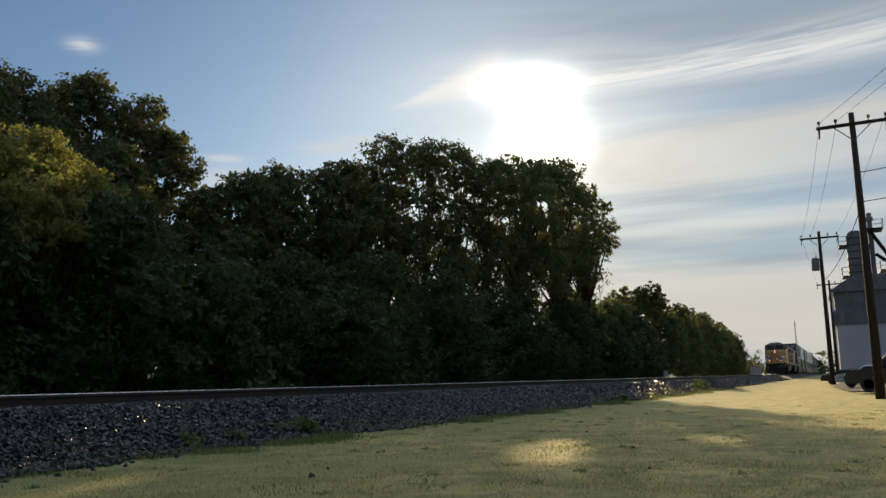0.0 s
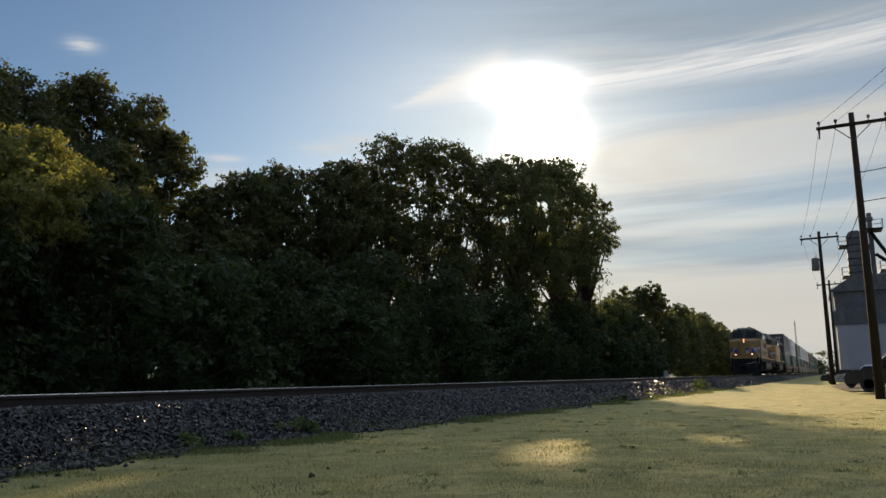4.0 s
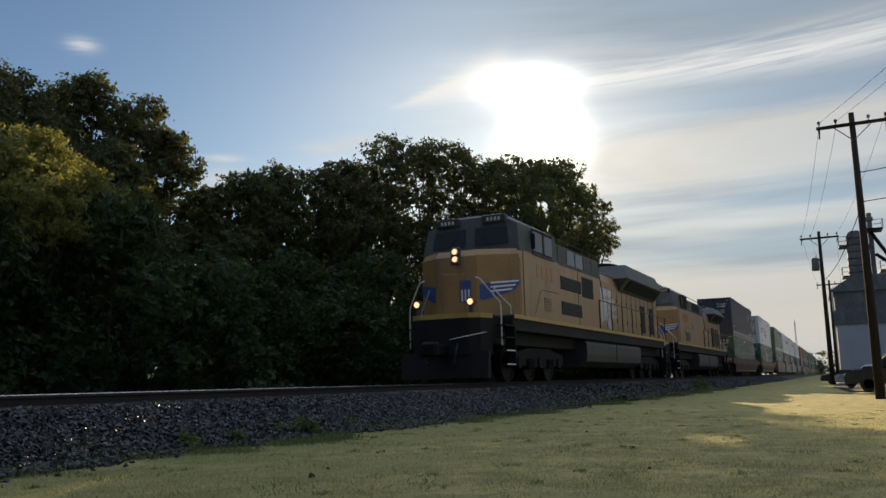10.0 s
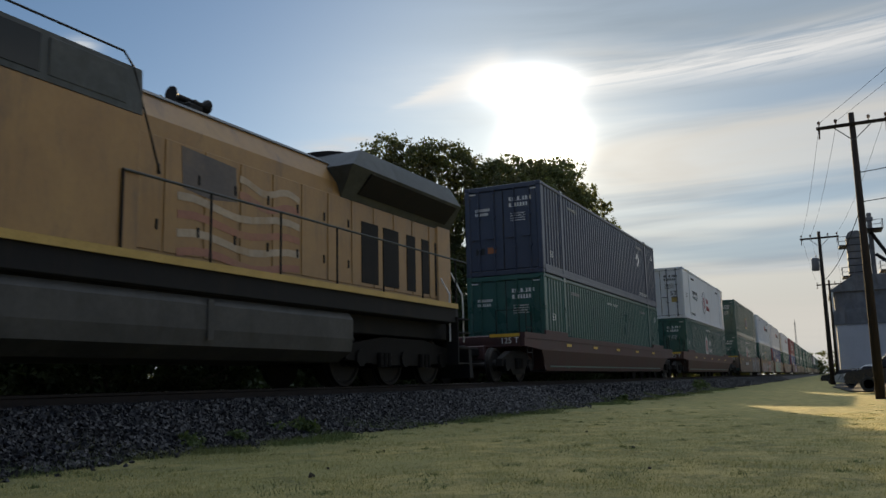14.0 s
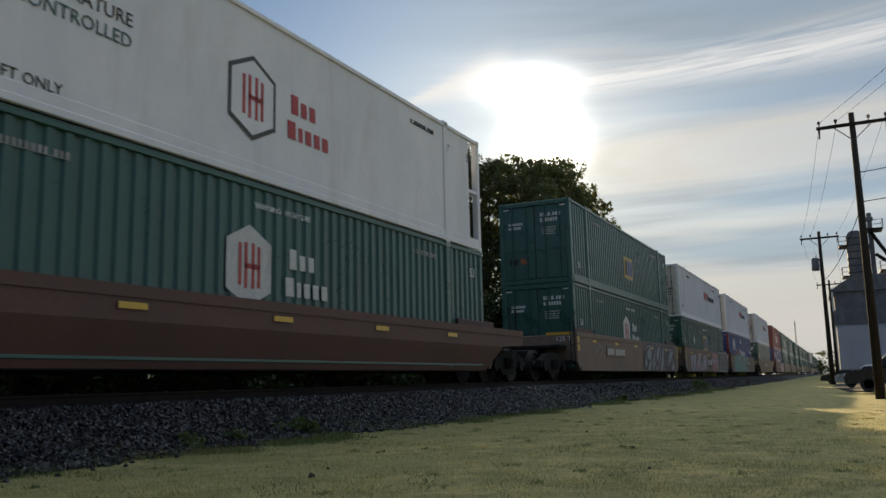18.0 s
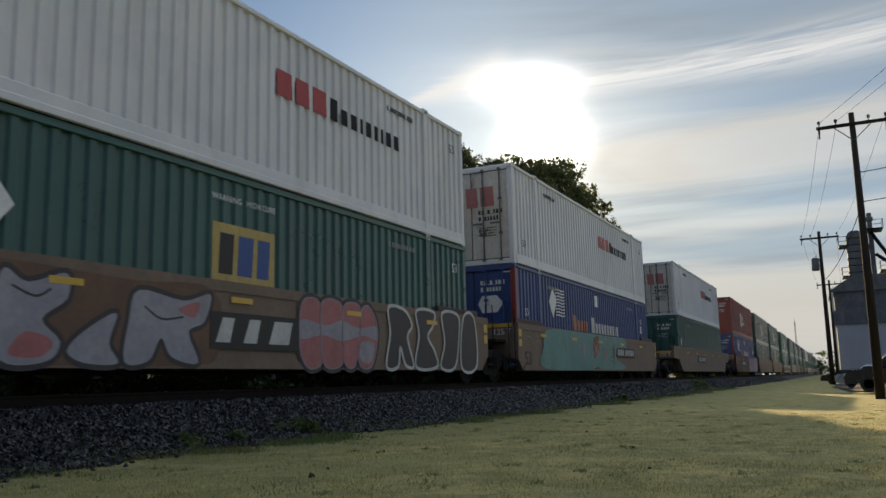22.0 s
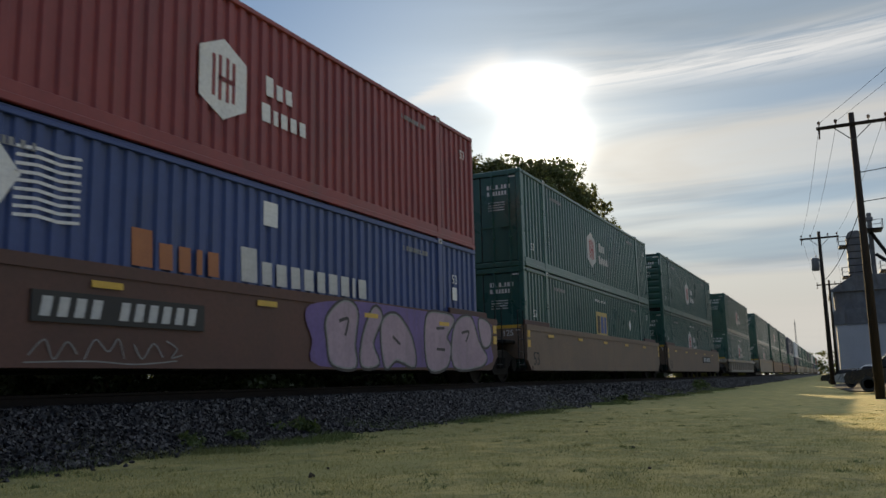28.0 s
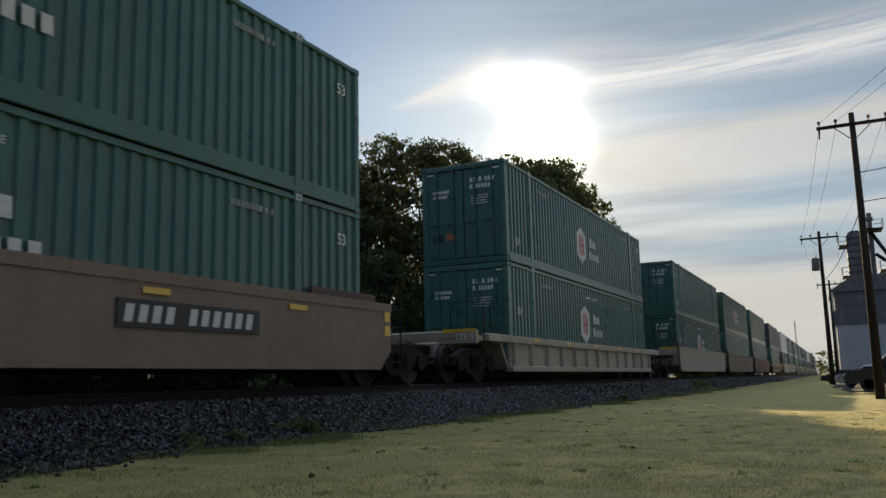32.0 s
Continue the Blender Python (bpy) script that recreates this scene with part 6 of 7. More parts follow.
        for i in range(2):
            x = n + 1.15 + i * 0.9
            win = add("side_window", Form().box(x, x + 0.72, s * 1.51 - 0.03, s * 1.51 + 0.015, 3.70, 4.30, 0.02), "glass_dark", "dark side window", top)
            for xx in (x - 0.05, x + 0.72):
                add("window_frame", Form().box(xx, xx + 0.05, s * 1.5 - 0.03, s * 1.5 + 0.03, 3.65, 4.36), "grey_paint", "", win)
        board = add("number_board", Form().box(n + rf - 0.12, n + rf + 0.1, s * 0.72 - 0.36, s * 0.72 + 0.36, 4.46, 4.70, 0.02), "black_paint", "black number board with light bars", top)
        digits = Form()
        for j in range(4):
            digits.box(n + rf - 0.128, n + rf - 0.124, s * 0.72 - 0.22 + j * 0.115, s * 0.72 - 0.15 + j * 0.115, 4.53, 4.63)
        add("board_bar", digits, "pale_print", "", board)
    if p["lights"]:
        pod = add("headlight_housing", Form().box(n - k - 0.03, n - k + 0.03, -0.15, 0.15, 3.20, 3.68, 0.02), "grey_paint", "", nose_ob)
        for z in (3.34, 3.55):
            lamp = add("headlight", Form().lathe([(0.092, -0.05), (0.092, 0.02)], "x", (n - k - 0.03, 0, z), 16), "handrail", "bright warm headlight", pod, True)
            add("lens", Form().lathe([(0.074, -0.054), (0.05, -0.060), (0.01, -0.062)], "x", (n - k - 0.03, 0, z), 16), "lamp_warm", "glowing lens", lamp)
        for y in (-0.78, 0.78):
            lamp = add("ditch_light", Form().lathe([(0.11, -0.10), (0.11, 0.08)], "x", (-h + 0.26, y, 2.08), 16).box(-h + 0.2, -h + 0.32, y - 0.05, y + 0.05, 1.78, 1.98), "grey_paint", "bright warm ditch light")
            add("lens", Form().lathe([(0.078, -0.104), (0.055, -0.110), (0.01, -0.112)], "x", (-h + 0.26, y, 2.08), 16), "lamp_warm", "glowing lens", lamp)
    # pilot, plough, steps, couplers
    for s in (-1, 1):
        e = pose(0 if s < 0 else r - h, 0, 0, 0, 0, 0 if s < 0 else 180)
        pil = add("pilot", Form().prism(sill(0.0), "z", 0.72, 1.786).prism([(-h + 0.1, 0.12), (-h + 0.3, 0.12), (-h + 0.35, 0.8), (-h + 0.2, 0.8)], "y", -1.25, 1.25), "steel_dark", "black pilot plate and plough")
        pil.matrix_basis = e
        cp = add("coupler", Form().box(-h - 0.55, -h + 0.2, -0.14, 0.14, 0.72, 0.98, 0.03).box(-h - 0.75, -h - 0.45, -0.22, 0.22, 0.66, 1.04, 0.06), "truck")
        cp.matrix_basis = e
        for y in (-0.42, 0.42):
            hose = add("air_hose", Form().tube([(-h + 0.12, y, 1.0), (-h - 0.05, y * 1.05, 0.78), (-h - 0.08, y * 0.95, 0.52), (-h + 0.02, y * 0.7, 0.42)], 0.022, 6), "rubber", "black air hose")
            hose.matrix_basis = e
        lever = add("cut_lever", Form().tube([(-h + 0.1, -0.2, 1.12), (-h + 0.08, -0.75, 1.2), (-h + 0.3, -1.15, 1.28)], 0.012, 5), "handrail", "thin pale uncoupling lever")
        lever.matrix_basis = e
        for y in (-1.36, 1.36):
            tread = Form().box(-h + 1.42, -h + 1.46, y - 0.15, y + 0.15, 0.42, 1.5)
            for z in (0.44, 0.80, 1.14, 1.46):
                tread.box(-h + 0.78, -h + 1.43, y - 0.14, y + 0.14, z, z + 0.03)
            st = add("steps", tread, "steel_dark", "black step well")
            st.matrix_basis = e
            for z in (0.44, 0.80):
                ed = add("step_edge", Form().box(-h + 0.80, -h + 1.40, y - 0.152, y - 0.142, z, z + 0.035), "handrail", "pale step edge", st)
            sg = -1 if y < 0 else 1
            rl = add("handrail", Form().tube([(-h + 0.84, y, 0.95), (-h + 0.84, y, 1.9), (-h + 0.83, y - sg * 0.02, 2.08), (-h + 0.60, y - sg * 0.40, 2.62), (-h + 0.58, y - sg * 0.48, 2.72), (-h + 0.60, y - sg * 0.60, 2.76)], 0.02, 6).tube([(-h + 1.56, y, 0.95), (-h + 1.56, y, 1.85), (-h + 1.54, y, 2.02), (-h + 1.30, y - sg * 0.34, 2.45), (-h + 1.28, y - sg * 0.40, 2.58)], 0.02, 6), "handrail", "pale step handrail")
            rl.matrix_basis = e
    # bodywork behind the cab
    c0, c1, e1 = p["cab_end"], p["body_end"], r - 0.75
    body = add("equipment_body", Form().box(c0 + 0.01, c1, -1.47, 1.47, 1.79, 3.62, 0.02), "yellow", "yellow equipment housing")
    roof = add("body_roof", Form().prism([(-1.47, 3.62), (-1.44, 4.25), (-0.9, 4.52), (0.9, 4.52), (1.44, 4.25), (1.47, 3.62)], "x", c0 + 0.01, c1), "grey_paint", "dark grey roof panels")
    for i in range(p["panels"]):
        x = c0 + 0.15 + i * (c1 - c0 - 0.3) / p["panels"]
        add("roof_panel", Form().box(x, x + (c1 - c0 - 0.3) / p["panels"] - 0.12, -1.475, -1.45, 3.7, 4.18, 0.008), "glass_dark" if i in (1, 2) else "grey_paint", "", roof)
    if p["grilles"]:
        for z in (2.05, 2.85):
            gr = add("grille", Form().box(c0 + 0.33, c0 + 2.5, -1.482, -1.46, z, z + 0.42, 0.008), "steel_dark", "black louvred grille", body)
            for j in range(6):
                add("slat", shared("grille slat", "grey_paint", lambda: Form().box(0, 2.09, -0.012, 0, 0, 0.02)), "steel_dark", "", gr).matrix_basis = pose(c0 + 0.37, -1.484, z + 0.04 + j * 0.065)
        add("screen", Form().box(c0 + 2.62, c0 + 3.95, -1.482, -1.46, 2.78, 3.47, 0.008), "steel_dark", "black mesh screen", body)
        for x in (c0 - 0.02, c0 + 2.16):
            add("seam", Form().box(x, x + 0.03, -1.478, -1.468, 1.82, 3.6), "grey_paint", "", body)
    add("mirror", Form().box(n + 0.92, n + 0.96, -1.66, -1.54, 3.74, 4.20, 0.01).tube([(n + 0.94, -1.5, 4.1), (n + 0.94, -1.6, 4.1)], 0.012, 4), "glass_dark", "upright cab mirror", top)
    add("sunshade", Form().add(*hull([(n + 1.1, -1.5, 4.36), (n + 2.85, -1.5, 4.36), (n + 1.1, -1.60, 4.33), (n + 2.85, -1.60, 4.33), (n + 1.1, -1.5, 4.34), (n + 2.85, -1.5, 4.34)])), "grey_paint", "", top)
    add("window_sill", Form().box(n + 1.05, n + 2.9, -1.56, -1.52, 3.60, 3.655, 0.01), "grey_paint", "", top)
    for x, y, wd in ((n + rf + 1.0, -0.4, 0.16), (n + rf + 1.5, 0.2, 0.12), (n + rf + 2.0, -0.2, 0.2)):
        add("roof_aerial", Form().lathe([(wd, 0.0), (wd * 0.9, 0.07), (wd * 0.3, 0.12)], "z", (x, y, 4.83), 12), "steel_dark", "", top)
    add("roof_rail", Form().tube([(c0 + 0.05, -1.42, 4.30), (c0 + 0.2, -1.42, 4.42), (c1 - 0.3, -1.42, 4.42), (c1 - 0.15, -1.44, 4.25), (c1 + 0.35, -1.46, 2.9)], 0.016, 5), "steel_dark", "dark grab rail over the housing", roof)
    vent = add("louvre", Form().box(n + 1.93, n + 2.50, -1.532, -1.515, 2.03, 2.46, 0.006), "yellow", "", cab)
    add("panel_edge", Form().tube([(n + 1.12, -1.522, 1.92), (n + 1.62, -1.522, 2.58), (n + 1.8, -1.522, 2.64), (c0 - 0.05, -1.522, 2.66)], 0.012, 4), "grey_paint", "", cab)
    for j in range(5):
        add("slat", shared("louvre slat", "grey_paint", lambda: Form().box(0, 0.55, -0.01, 0, 0, 0.025)), "grey_paint", "", vent).matrix_basis = pose(n + 1.95, -1.534, 2.07 + j * 0.078)
    for i in range(4):
        add("number_bar", shared("number bar", p["number"], lambda: Form().box(0, 0.27, -0.005, 0, 0, 0.42)), p["number"], "dull red bar in place of a digit", cab).matrix_basis = pose(n + 1.35 + 0.42 * i, -1.521, 2.95)
    up = p["lift"]
    hood = add("hood", Form().prism([(-0.98, 1.79), (-0.98, 3.75 + up), (-0.80, 4.15 + up), (-0.45, 4.28 + up), (0.45, 4.28 + up), (0.80, 4.15 + up), (0.98, 3.75 + up), (0.98, 1.79)], "x", c1, e1), "yellow", "yellow engine hood")
    x, i = c1 + 0.08, 0
    while x + 0.78 < e1:
        dr = add("hood_door", shared("hood door", "yellow", lambda: Form().box(0, 0.76, -0.02, 0, 0, 1.66, 0.008)), "yellow", "", hood)
        dr.matrix_basis = pose(x, -0.978, 1.95)
        for z in (0.3, 1.1):
            add("latch", shared("latch", "steel_dark", lambda: Form().box(0.66, 0.70, -0.035, -0.018, 0, 0.15)), "steel_dark", "", dr).location = (0, 0, z)
        x += 0.82
        i += 1
    add("hood_end", Form().box(e1 - 0.75, e1, -1.04, 1.04, 1.79, 4.55, 0.05), "yellow", "soiled yellow hood end", hood)
    add("hood_top", Form().prism([(-0.84, 4.13 + up), (-0.5, 4.33 + up), (0.5, 4.33 + up), (0.84, 4.13 + up)], "x", c1, e1), "grey_paint", "dark grey hood top")
    for x0, x1 in p["dark_doors"]:
        add("open_panel", Form().box(x0, x1, -1.012, -0.99, 2.02, 3.26, 0.01), "steel_dark", "dark louvred opening", hood)
    if p["flag"]:
        a = p["flag"]
        fl = add("painted_flag", Form().prism([(a + 0.1 + dx, z) for dx, z in ((0.0, 3.62), (0.8, 3.60), (0.85, 3.52), (2.45, 3.48), (2.4, 3.2), (2.95, 3.12), (2.5, 2.92), (3.2, 2.80), (2.5, 2.62), (3.15, 2.45), (2.45, 2.34), (2.3, 1.95), (1.95, 1.92), (1.8, 2.22), (1.2, 2.28), (0.9, 2.12), (0.5, 2.02), (0.06, 2.10), (0.02, 2.5), (0.07, 2.9), (0.0, 3.3))][::-1], "y", -1.006, -1.0), "flag_film", "painted flag with wavy red stripes", hood)
        for i in range(4):
            pts = [(a + 1.95 + j * 0.12, 2.36 + i * 0.26 + 0.05 * math.sin(j * 0.9 + i)) for j in range(6)]
            add("flag_stripe", Form().prism(pts + [(x, z + 0.09) for x, z in pts[::-1]], "y", -1.011, -1.007), "flag_band", "", fl)
        for dx in (0.62, 1.25, 1.9):
            add("film_seam", Form().box(a + dx, a + dx + 0.03, -1.012, -1.006, 2.25, 3.5), "grey_paint", "", fl)
    if p["old_flag"]:
        a = p["old_flag"]
        fl = add("faded_flag", Form().prism([(a + 0.05, 3.58), (a + 1.25, 3.50), (a + 1.3, 2.95), (a + 0.7, 2.88), (a + 0.1, 2.95)][::-1], "y", -1.004, -1.0), "old_blue", "faded painted flag with wavy stripes", hood)
        for i in range(6):
            x0 = 0.0 if i < 4 else 1.35
            pts = [(a + x0 + j * (2.95 - x0) / 9, 1.92 + i * 0.26 + 0.07 * math.sin(j * 0.9 + i * 0.3)) for j in range(10)]
            add("flag_stripe", Form().prism(pts + [(x, z + 0.12) for x, z in pts[::-1]], "y", -1.004, -1.0), "old_band" if i % 2 == 0 else "old_pale", "", fl)
        grey = add("grey_panel", Form().box(-6.77, -5.45, -1.532, -1.515, 1.92, 2.42, 0.006), "grey_paint", "grey access panel", cab)
        add("panel_opening", Form().box(-6.72, -6.42, -1.538, -1.53, 2.0, 2.36), "steel_dark", "dark opening", grey)
        crest = add("side_shield", Form().prism([(-4.42, 3.10), (-3.86, 3.10), (-3.86, 2.86), (-4.42, 2.86)][::-1], "y", -1.484, -1.47), "flag_canton", "small faded blue shield with light bars", body)
        for j in range(5):
            add("shield_bar", Form().box(-4.40 + j * 0.115, -4.345 + j * 0.115, -1.484, -1.47, 2.62, 2.85), "old_pale", "", crest)
    # radiator section
    f0, f1 = p["wing"]
    z0, zt = p["wing_z"]
    rad = add("radiator", Form().add(*hull(both([(f0 + 0.5, 0.98, z0), (f0 + 0.2, 1.46, z0 + 0.55), (f0 + 0.9, 1.2, zt), (f1 + 0.3, 0.98, z0), (f1, 1.48, z0 + 0.55), (f1, 1.2, zt)]))), "grey_paint", "flared dark radiator housing")
    add("radiator_screen", Form().add([(f0 + 0.9, -1.13, z0 + 0.12), (f1 - 0.2, -1.13, z0 + 0.12), (f1 - 0.2, -1.465, z0 + 0.48), (f0 + 0.9, -1.465, z0 + 0.48), (f0 + 0.9, -1.09, z0 + 0.14), (f1 - 0.2, -1.09, z0 + 0.14), (f1 - 0.2, -1.43, z0 + 0.5), (f0 + 0.9, -1.43, z0 + 0.5)], [(0, 1, 2, 3), (7, 6, 5, 4), (0, 4, 5, 1), (1, 5, 6, 2), (2, 6, 7, 3), (3, 7, 4, 0)]), "steel_dark", "black mesh", rad)
    for x in (f0 + 1.6, f0 + 3.3, f0 + 5.0)[: p["fans"]]:
        add("fan", Form().lathe([(0.72, 0.0), (0.72, 0.14), (0.6, 0.18)], "z", (x, 0, zt - 0.02), 20), "steel_dark", "", rad)
    ex = add("exhaust_stack", Form().box(c1 + 2.6, c1 + 3.8, -0.35, 0.35, 4.3, 4.52, 0.04), "steel_dark")
    hx = p["horn"]
    add("horn", Form().lathe([(0.05, -0.32), (0.05, -0.1), (0.14, 0.0)], "x", (hx + 0.25, -0.35, 4.62), 10).lathe([(0.05, -0.38), (0.05, -0.1), (0.15, 0.02)], "x", (hx + 0.3, 0.0, 4.70), 10).lathe([(0.05, 0.4), (0.05, 0.1), (0.14, -0.02)], "x", (hx - 0.35, -0.18, 4.70), 10).box(hx - 0.2, hx + 0.15, -0.4, 0.3, 4.3, 4.6, 0.03), "steel_dark", "black air horns")
    # walkway rail along the hood
    rail = Form().tube([(c1 - 0.3, -1.49, 2.82), (r - 0.85, -1.49, 2.82)], 0.02, 6)
    rl = add("walkway_rail", rail, "grey_paint", "dark walkway handrail")
    x = c1 - 0.3
    while x < r - 0.8:
        add("rail_post", shared("rail post", "steel_dark", lambda: Form().tube([(0, 0, 1.78), (0, 0, 2.83)], 0.02, 5)), "steel_dark", "", rl).matrix_basis = pose(x, -1.49, 0)
        x += 1.62
    # tank and trucks
    t0, t1 = p["tank"]
    tank = add("fuel_tank", Form().prism([(-1.4, 0.62), (-1.44, 0.85), (-1.44, 1.2), (-1.36, 1.32), (1.36, 1.32), (1.44, 1.2), (1.44, 0.85), (1.4, 0.62), (1.1, 0.44), (-1.1, 0.44)], "x", t0, t1), "tank_grey", "grey fuel tank")
    add("tank_seam", Form().box((t0 + t1) / 2 - 0.06, (t0 + t1) / 2 + 0.06, -1.46, -1.43, 0.7, 1.28), "tank_grey", "", tank)
    add("air_reservoir", Form().lathe([(0.02, 0.0), (0.17, 0.06), (0.17, t1 - t0 - 0.06), (0.02, t1 - t0)], "x", (t0, -1.22, 1.45), 12), "steel_dark", "", tank)
    for x in p["trucks"]:
        truck(eng, x, 3, 1.72, 0.53, 1.06)
    return eng


def place(ob, middle, height=0.0):
    MOVING.append((ob, middle, height))


lead = locomotive({"half": 10.95, "rear": 11.55, "nose": -9.03, "nose_length": 0.90, "roof_front": 0.22, "cab_end": -5.68, "body_end": -0.75, "lift": 0.02, "panels": 5, "grilles": True, "lights": True, "number": "faint_number", "dark_doors": ((7.55, 8.35), (9.3, 10.3)), "flag": -0.05, "old_flag": None, "horn": 1.45, "wing": (3.3, 10.1), "wing_z": (3.55, 4.74),
                   "fans": 3, "tank": (-2.7, 5.2), "trucks": (-6.7, 7.9), "label": "yellow and grey diesel locomotive with lit headlights and a painted flag"})
place(lead, -37.36)
second = locomotive({"half": 10.5, "rear": 10.95, "nose": -8.75, "nose_length": 0.85, "roof_front": 0.65, "cab_end": -5.4, "body_end": 0.05, "lift": 0.12, "panels": 4, "grilles": False, "lights": False, "number": "dull_red", "dark_doors": ((6.2, 6.85), (7.05, 7.7), (8.05, 8.45), (8.75, 9.1), (9.4, 9.75)), "flag": None, "old_flag": 1.2, "horn": 2.2, "wing": (5.0, 9.9), "wing_z": (3.6, 4.62),
                     "fans": 2, "tank": (-2.3, 5.2), "trucks": (-6.5, 7.6), "label": "yellow and grey trailing diesel locomotive"})
place(second, -14.75)

GREEN, WHITE, BLUE, NAVY, RED, PALE = "c_green", "c_white", "c_blue", "c_navy", "c_red", "c_green_pale"
NAMES = {GREEN: "green ribbed", PALE: "faded green ribbed", WHITE: "white ribbed", BLUE: "blue ribbed", NAVY: "slate blue ribbed", RED: "red ribbed"}
PLAN = [  # front of the boxes, upper, lower, well paint, well style, place in an articulated set, spray, bare plate, place of the plate
    (1.42, NAVY, GREEN, "w_maroon", "low", None, None, False, None),
    (25.20, "reefer", GREEN, "w_brown", "low", None, None, False, None),
    (48.92, GREEN, GREEN, "w_tan", "deep", "first", "ice", True, -4.85),
    (68.38, WHITE, GREEN, "w_tan", "deep", "mid", "bubble", False, None),
    (87.81, WHITE, BLUE, "w_tan", "deep", "last", "teal", False, 1.9),
    (111.38, WHITE, GREEN, "w_tan", "deep", None, None, False, -3.0),
    (135.01, RED, BLUE, "w_brown", "deep", "first", "mauve", False, -4.45),
    (154.52, GREEN, GREEN, "w_tan", "deep", "mid", None, False, None),
    (173.94, GREEN, GREEN, "w_tan", "deep", "last", None, False, 2.15),
    (197.62, GREEN, PALE, "w_pale", "ribbed", None, None, False, None),
    (221.47, PALE, GREEN, "w_pale", "deep", "first", None, False, None),
    (240.92, GREEN, PALE, "w_tan", "deep", "mid", None, False, None),
    (260.37, GREEN, GREEN, "w_brown", "deep", "last", None, False, None),
    (284.07, NAVY, PALE, "w_tan", "low", None, None, False, None),
    (307.80, WHITE, NAVY, "w_pale", "deep", "first", None, False, None),
]
tail = [(GREEN, GREEN), (PALE, GREEN), (GREEN, PALE), (NAVY, GREEN), (GREEN, GREEN), (WHITE, GREEN), (PALE, BLUE), (GREEN, GREEN), (RED, GREEN), (GREEN, PALE)]
for i, (a, b) in enumerate(tail):
    PLAN.append((327.3 + i * 21.0, a, b, "w_tan" if i % 2 else "w_pale", "deep", None, None, False, None))


def build_unit(i, front, upper, lower, paint, style, pack, spray, bare, plate):
    mid = front + LONG / 2
    what = {"w_maroon": "maroon", "w_brown": "red-brown", "w_tan": "weathered tan", "w_pale": "pale weathered"}[paint]
    extra = " with sprayed graffiti" if spray else " with ribbed sides" if style == "ribbed" else ""
    car = well_car(paint, style, pack, spray, bare, plate, what + " steel double-stack well car" + extra)
    place(car, mid)
    made = []
    for colour, z in ((lower, 0.382), (upper, 0.382 + HIGH + 0.004)):
        if colour == "reefer":
            c = container("c_white", "plain", "doors", "white smooth-sided refrigerated container stacked on top")
        else:
            c = container(colour, "ribbed", "wall" if i == 8 and z > 1 else "doors", NAMES[colour] + (" container stacked on top" if z > 1 else " container sunk in a well car"))
        ink = "black_paint" if colour in (WHITE, "reefer") else "white_paint"
        front_marks(c, ink, i, colour == WHITE)
        if colour != "reefer":
            size_mark(c, -7.4, 1.47 if z < 1 else 0.55, ink)
        if colour == BLUE:
            size_mark(c, 6.70, 1.93, ink)
            on_side(c, 6.72, 1.54, "sticker", shared("tall sticker", "white_paint", lambda: Form().box(0, 0.24, -0.003, 0.003, 0, 0.3)), "white_paint", "white sticker")
        else:
            size_mark(c, 7.3, 2.2, ink)
        id_bars(c, -5.4, 2.42, ink, i), id_bars(c, 4.4, 2.42, ink, i + 1)
        place(c, mid, z)
        made.append(c)
    return made


UNITS = [build_unit(i, *row) for i, row in enumerate(PLAN)]


def board_sign(c, z):
    """A yellow board with three dark letter blocks."""
    b = on_side(c, -0.78, z, "brand_board", shared("brand board", "board_yellow", lambda: Form().box(0, 1.46, -0.002, 0.002, 0, 0.92)), "board_yellow", "yellow brand board")
    for x, wd, mat in ((0.14, 0.34, "black_paint"), (0.56, 0.38, "blue_paint"), (1.02, 0.32, "blue_paint")):
        part("board_block", shared("board block %.2f" % wd, mat, lambda: Form().prism([(0, 0), (wd * 0.9, 0), (wd, 0.62), (wd * 0.08, 0.62)], "y", -0.006, -0.003)), mat, b).matrix_basis = pose(x, 0, 0.15)


def freight_sign(c, z):
    blocks(c, on_side, 0.70, z, (0.44, 0.40, 0.44), 0.10, 0.46, "red_paint")
    blocks(c, on_side, 2.30, z, (0.24, 0.22, 0.22, 0.09, 0.20, 0.14, 0.09, 0.20, 0.20), 0.12, 0.30, "steel_dark", 1.4)


def stack_sign(c):
    blocks(c, on_side, -0.74, 1.26, (0.40, 0.26, 0.28, 0.26, 0.28, 0.24, 0.28, 0.28, 0.10, 0.28), 0.11, 0.36, "pale_print", 1.5)
    blocks(c, on_side, -2.9, 1.26, (0.38, 0.26, 0.24, 0.12, 0.24), 0.11, 0.36, "orange_paint", 1.4)
    on_side(c, -0.2, 2.22, "sticker", shared("square sticker", "white_paint", lambda: Form().box(0, 0.36, -0.003, 0.003, 0, 0.40)), "white_paint", "white square sticker")
    on_side(c, -4.9, 2.02, "emblem", shared("diamond emblem", "white_paint", lambda: Form().prism([(-0.36, 0), (0, 0.48), (0.36, 0.1), (0, -0.48)], "y", -0.002, 0.002)), "white_paint", "white diamond emblem")
    for i in range(9):
        on_side(c, -4.62, 2.42 - i * 0.10, "emblem_line", shared("emblem line", "white_paint", lambda: Form().prism([(0, 0), (0.3, 0.03), (0.6, 0.0), (0.9, 0.03), (0.9, 0.07), (0.6, 0.04), (0.3, 0.07), (0, 0.04)], "y", -0.002, 0.002)), "white_paint")


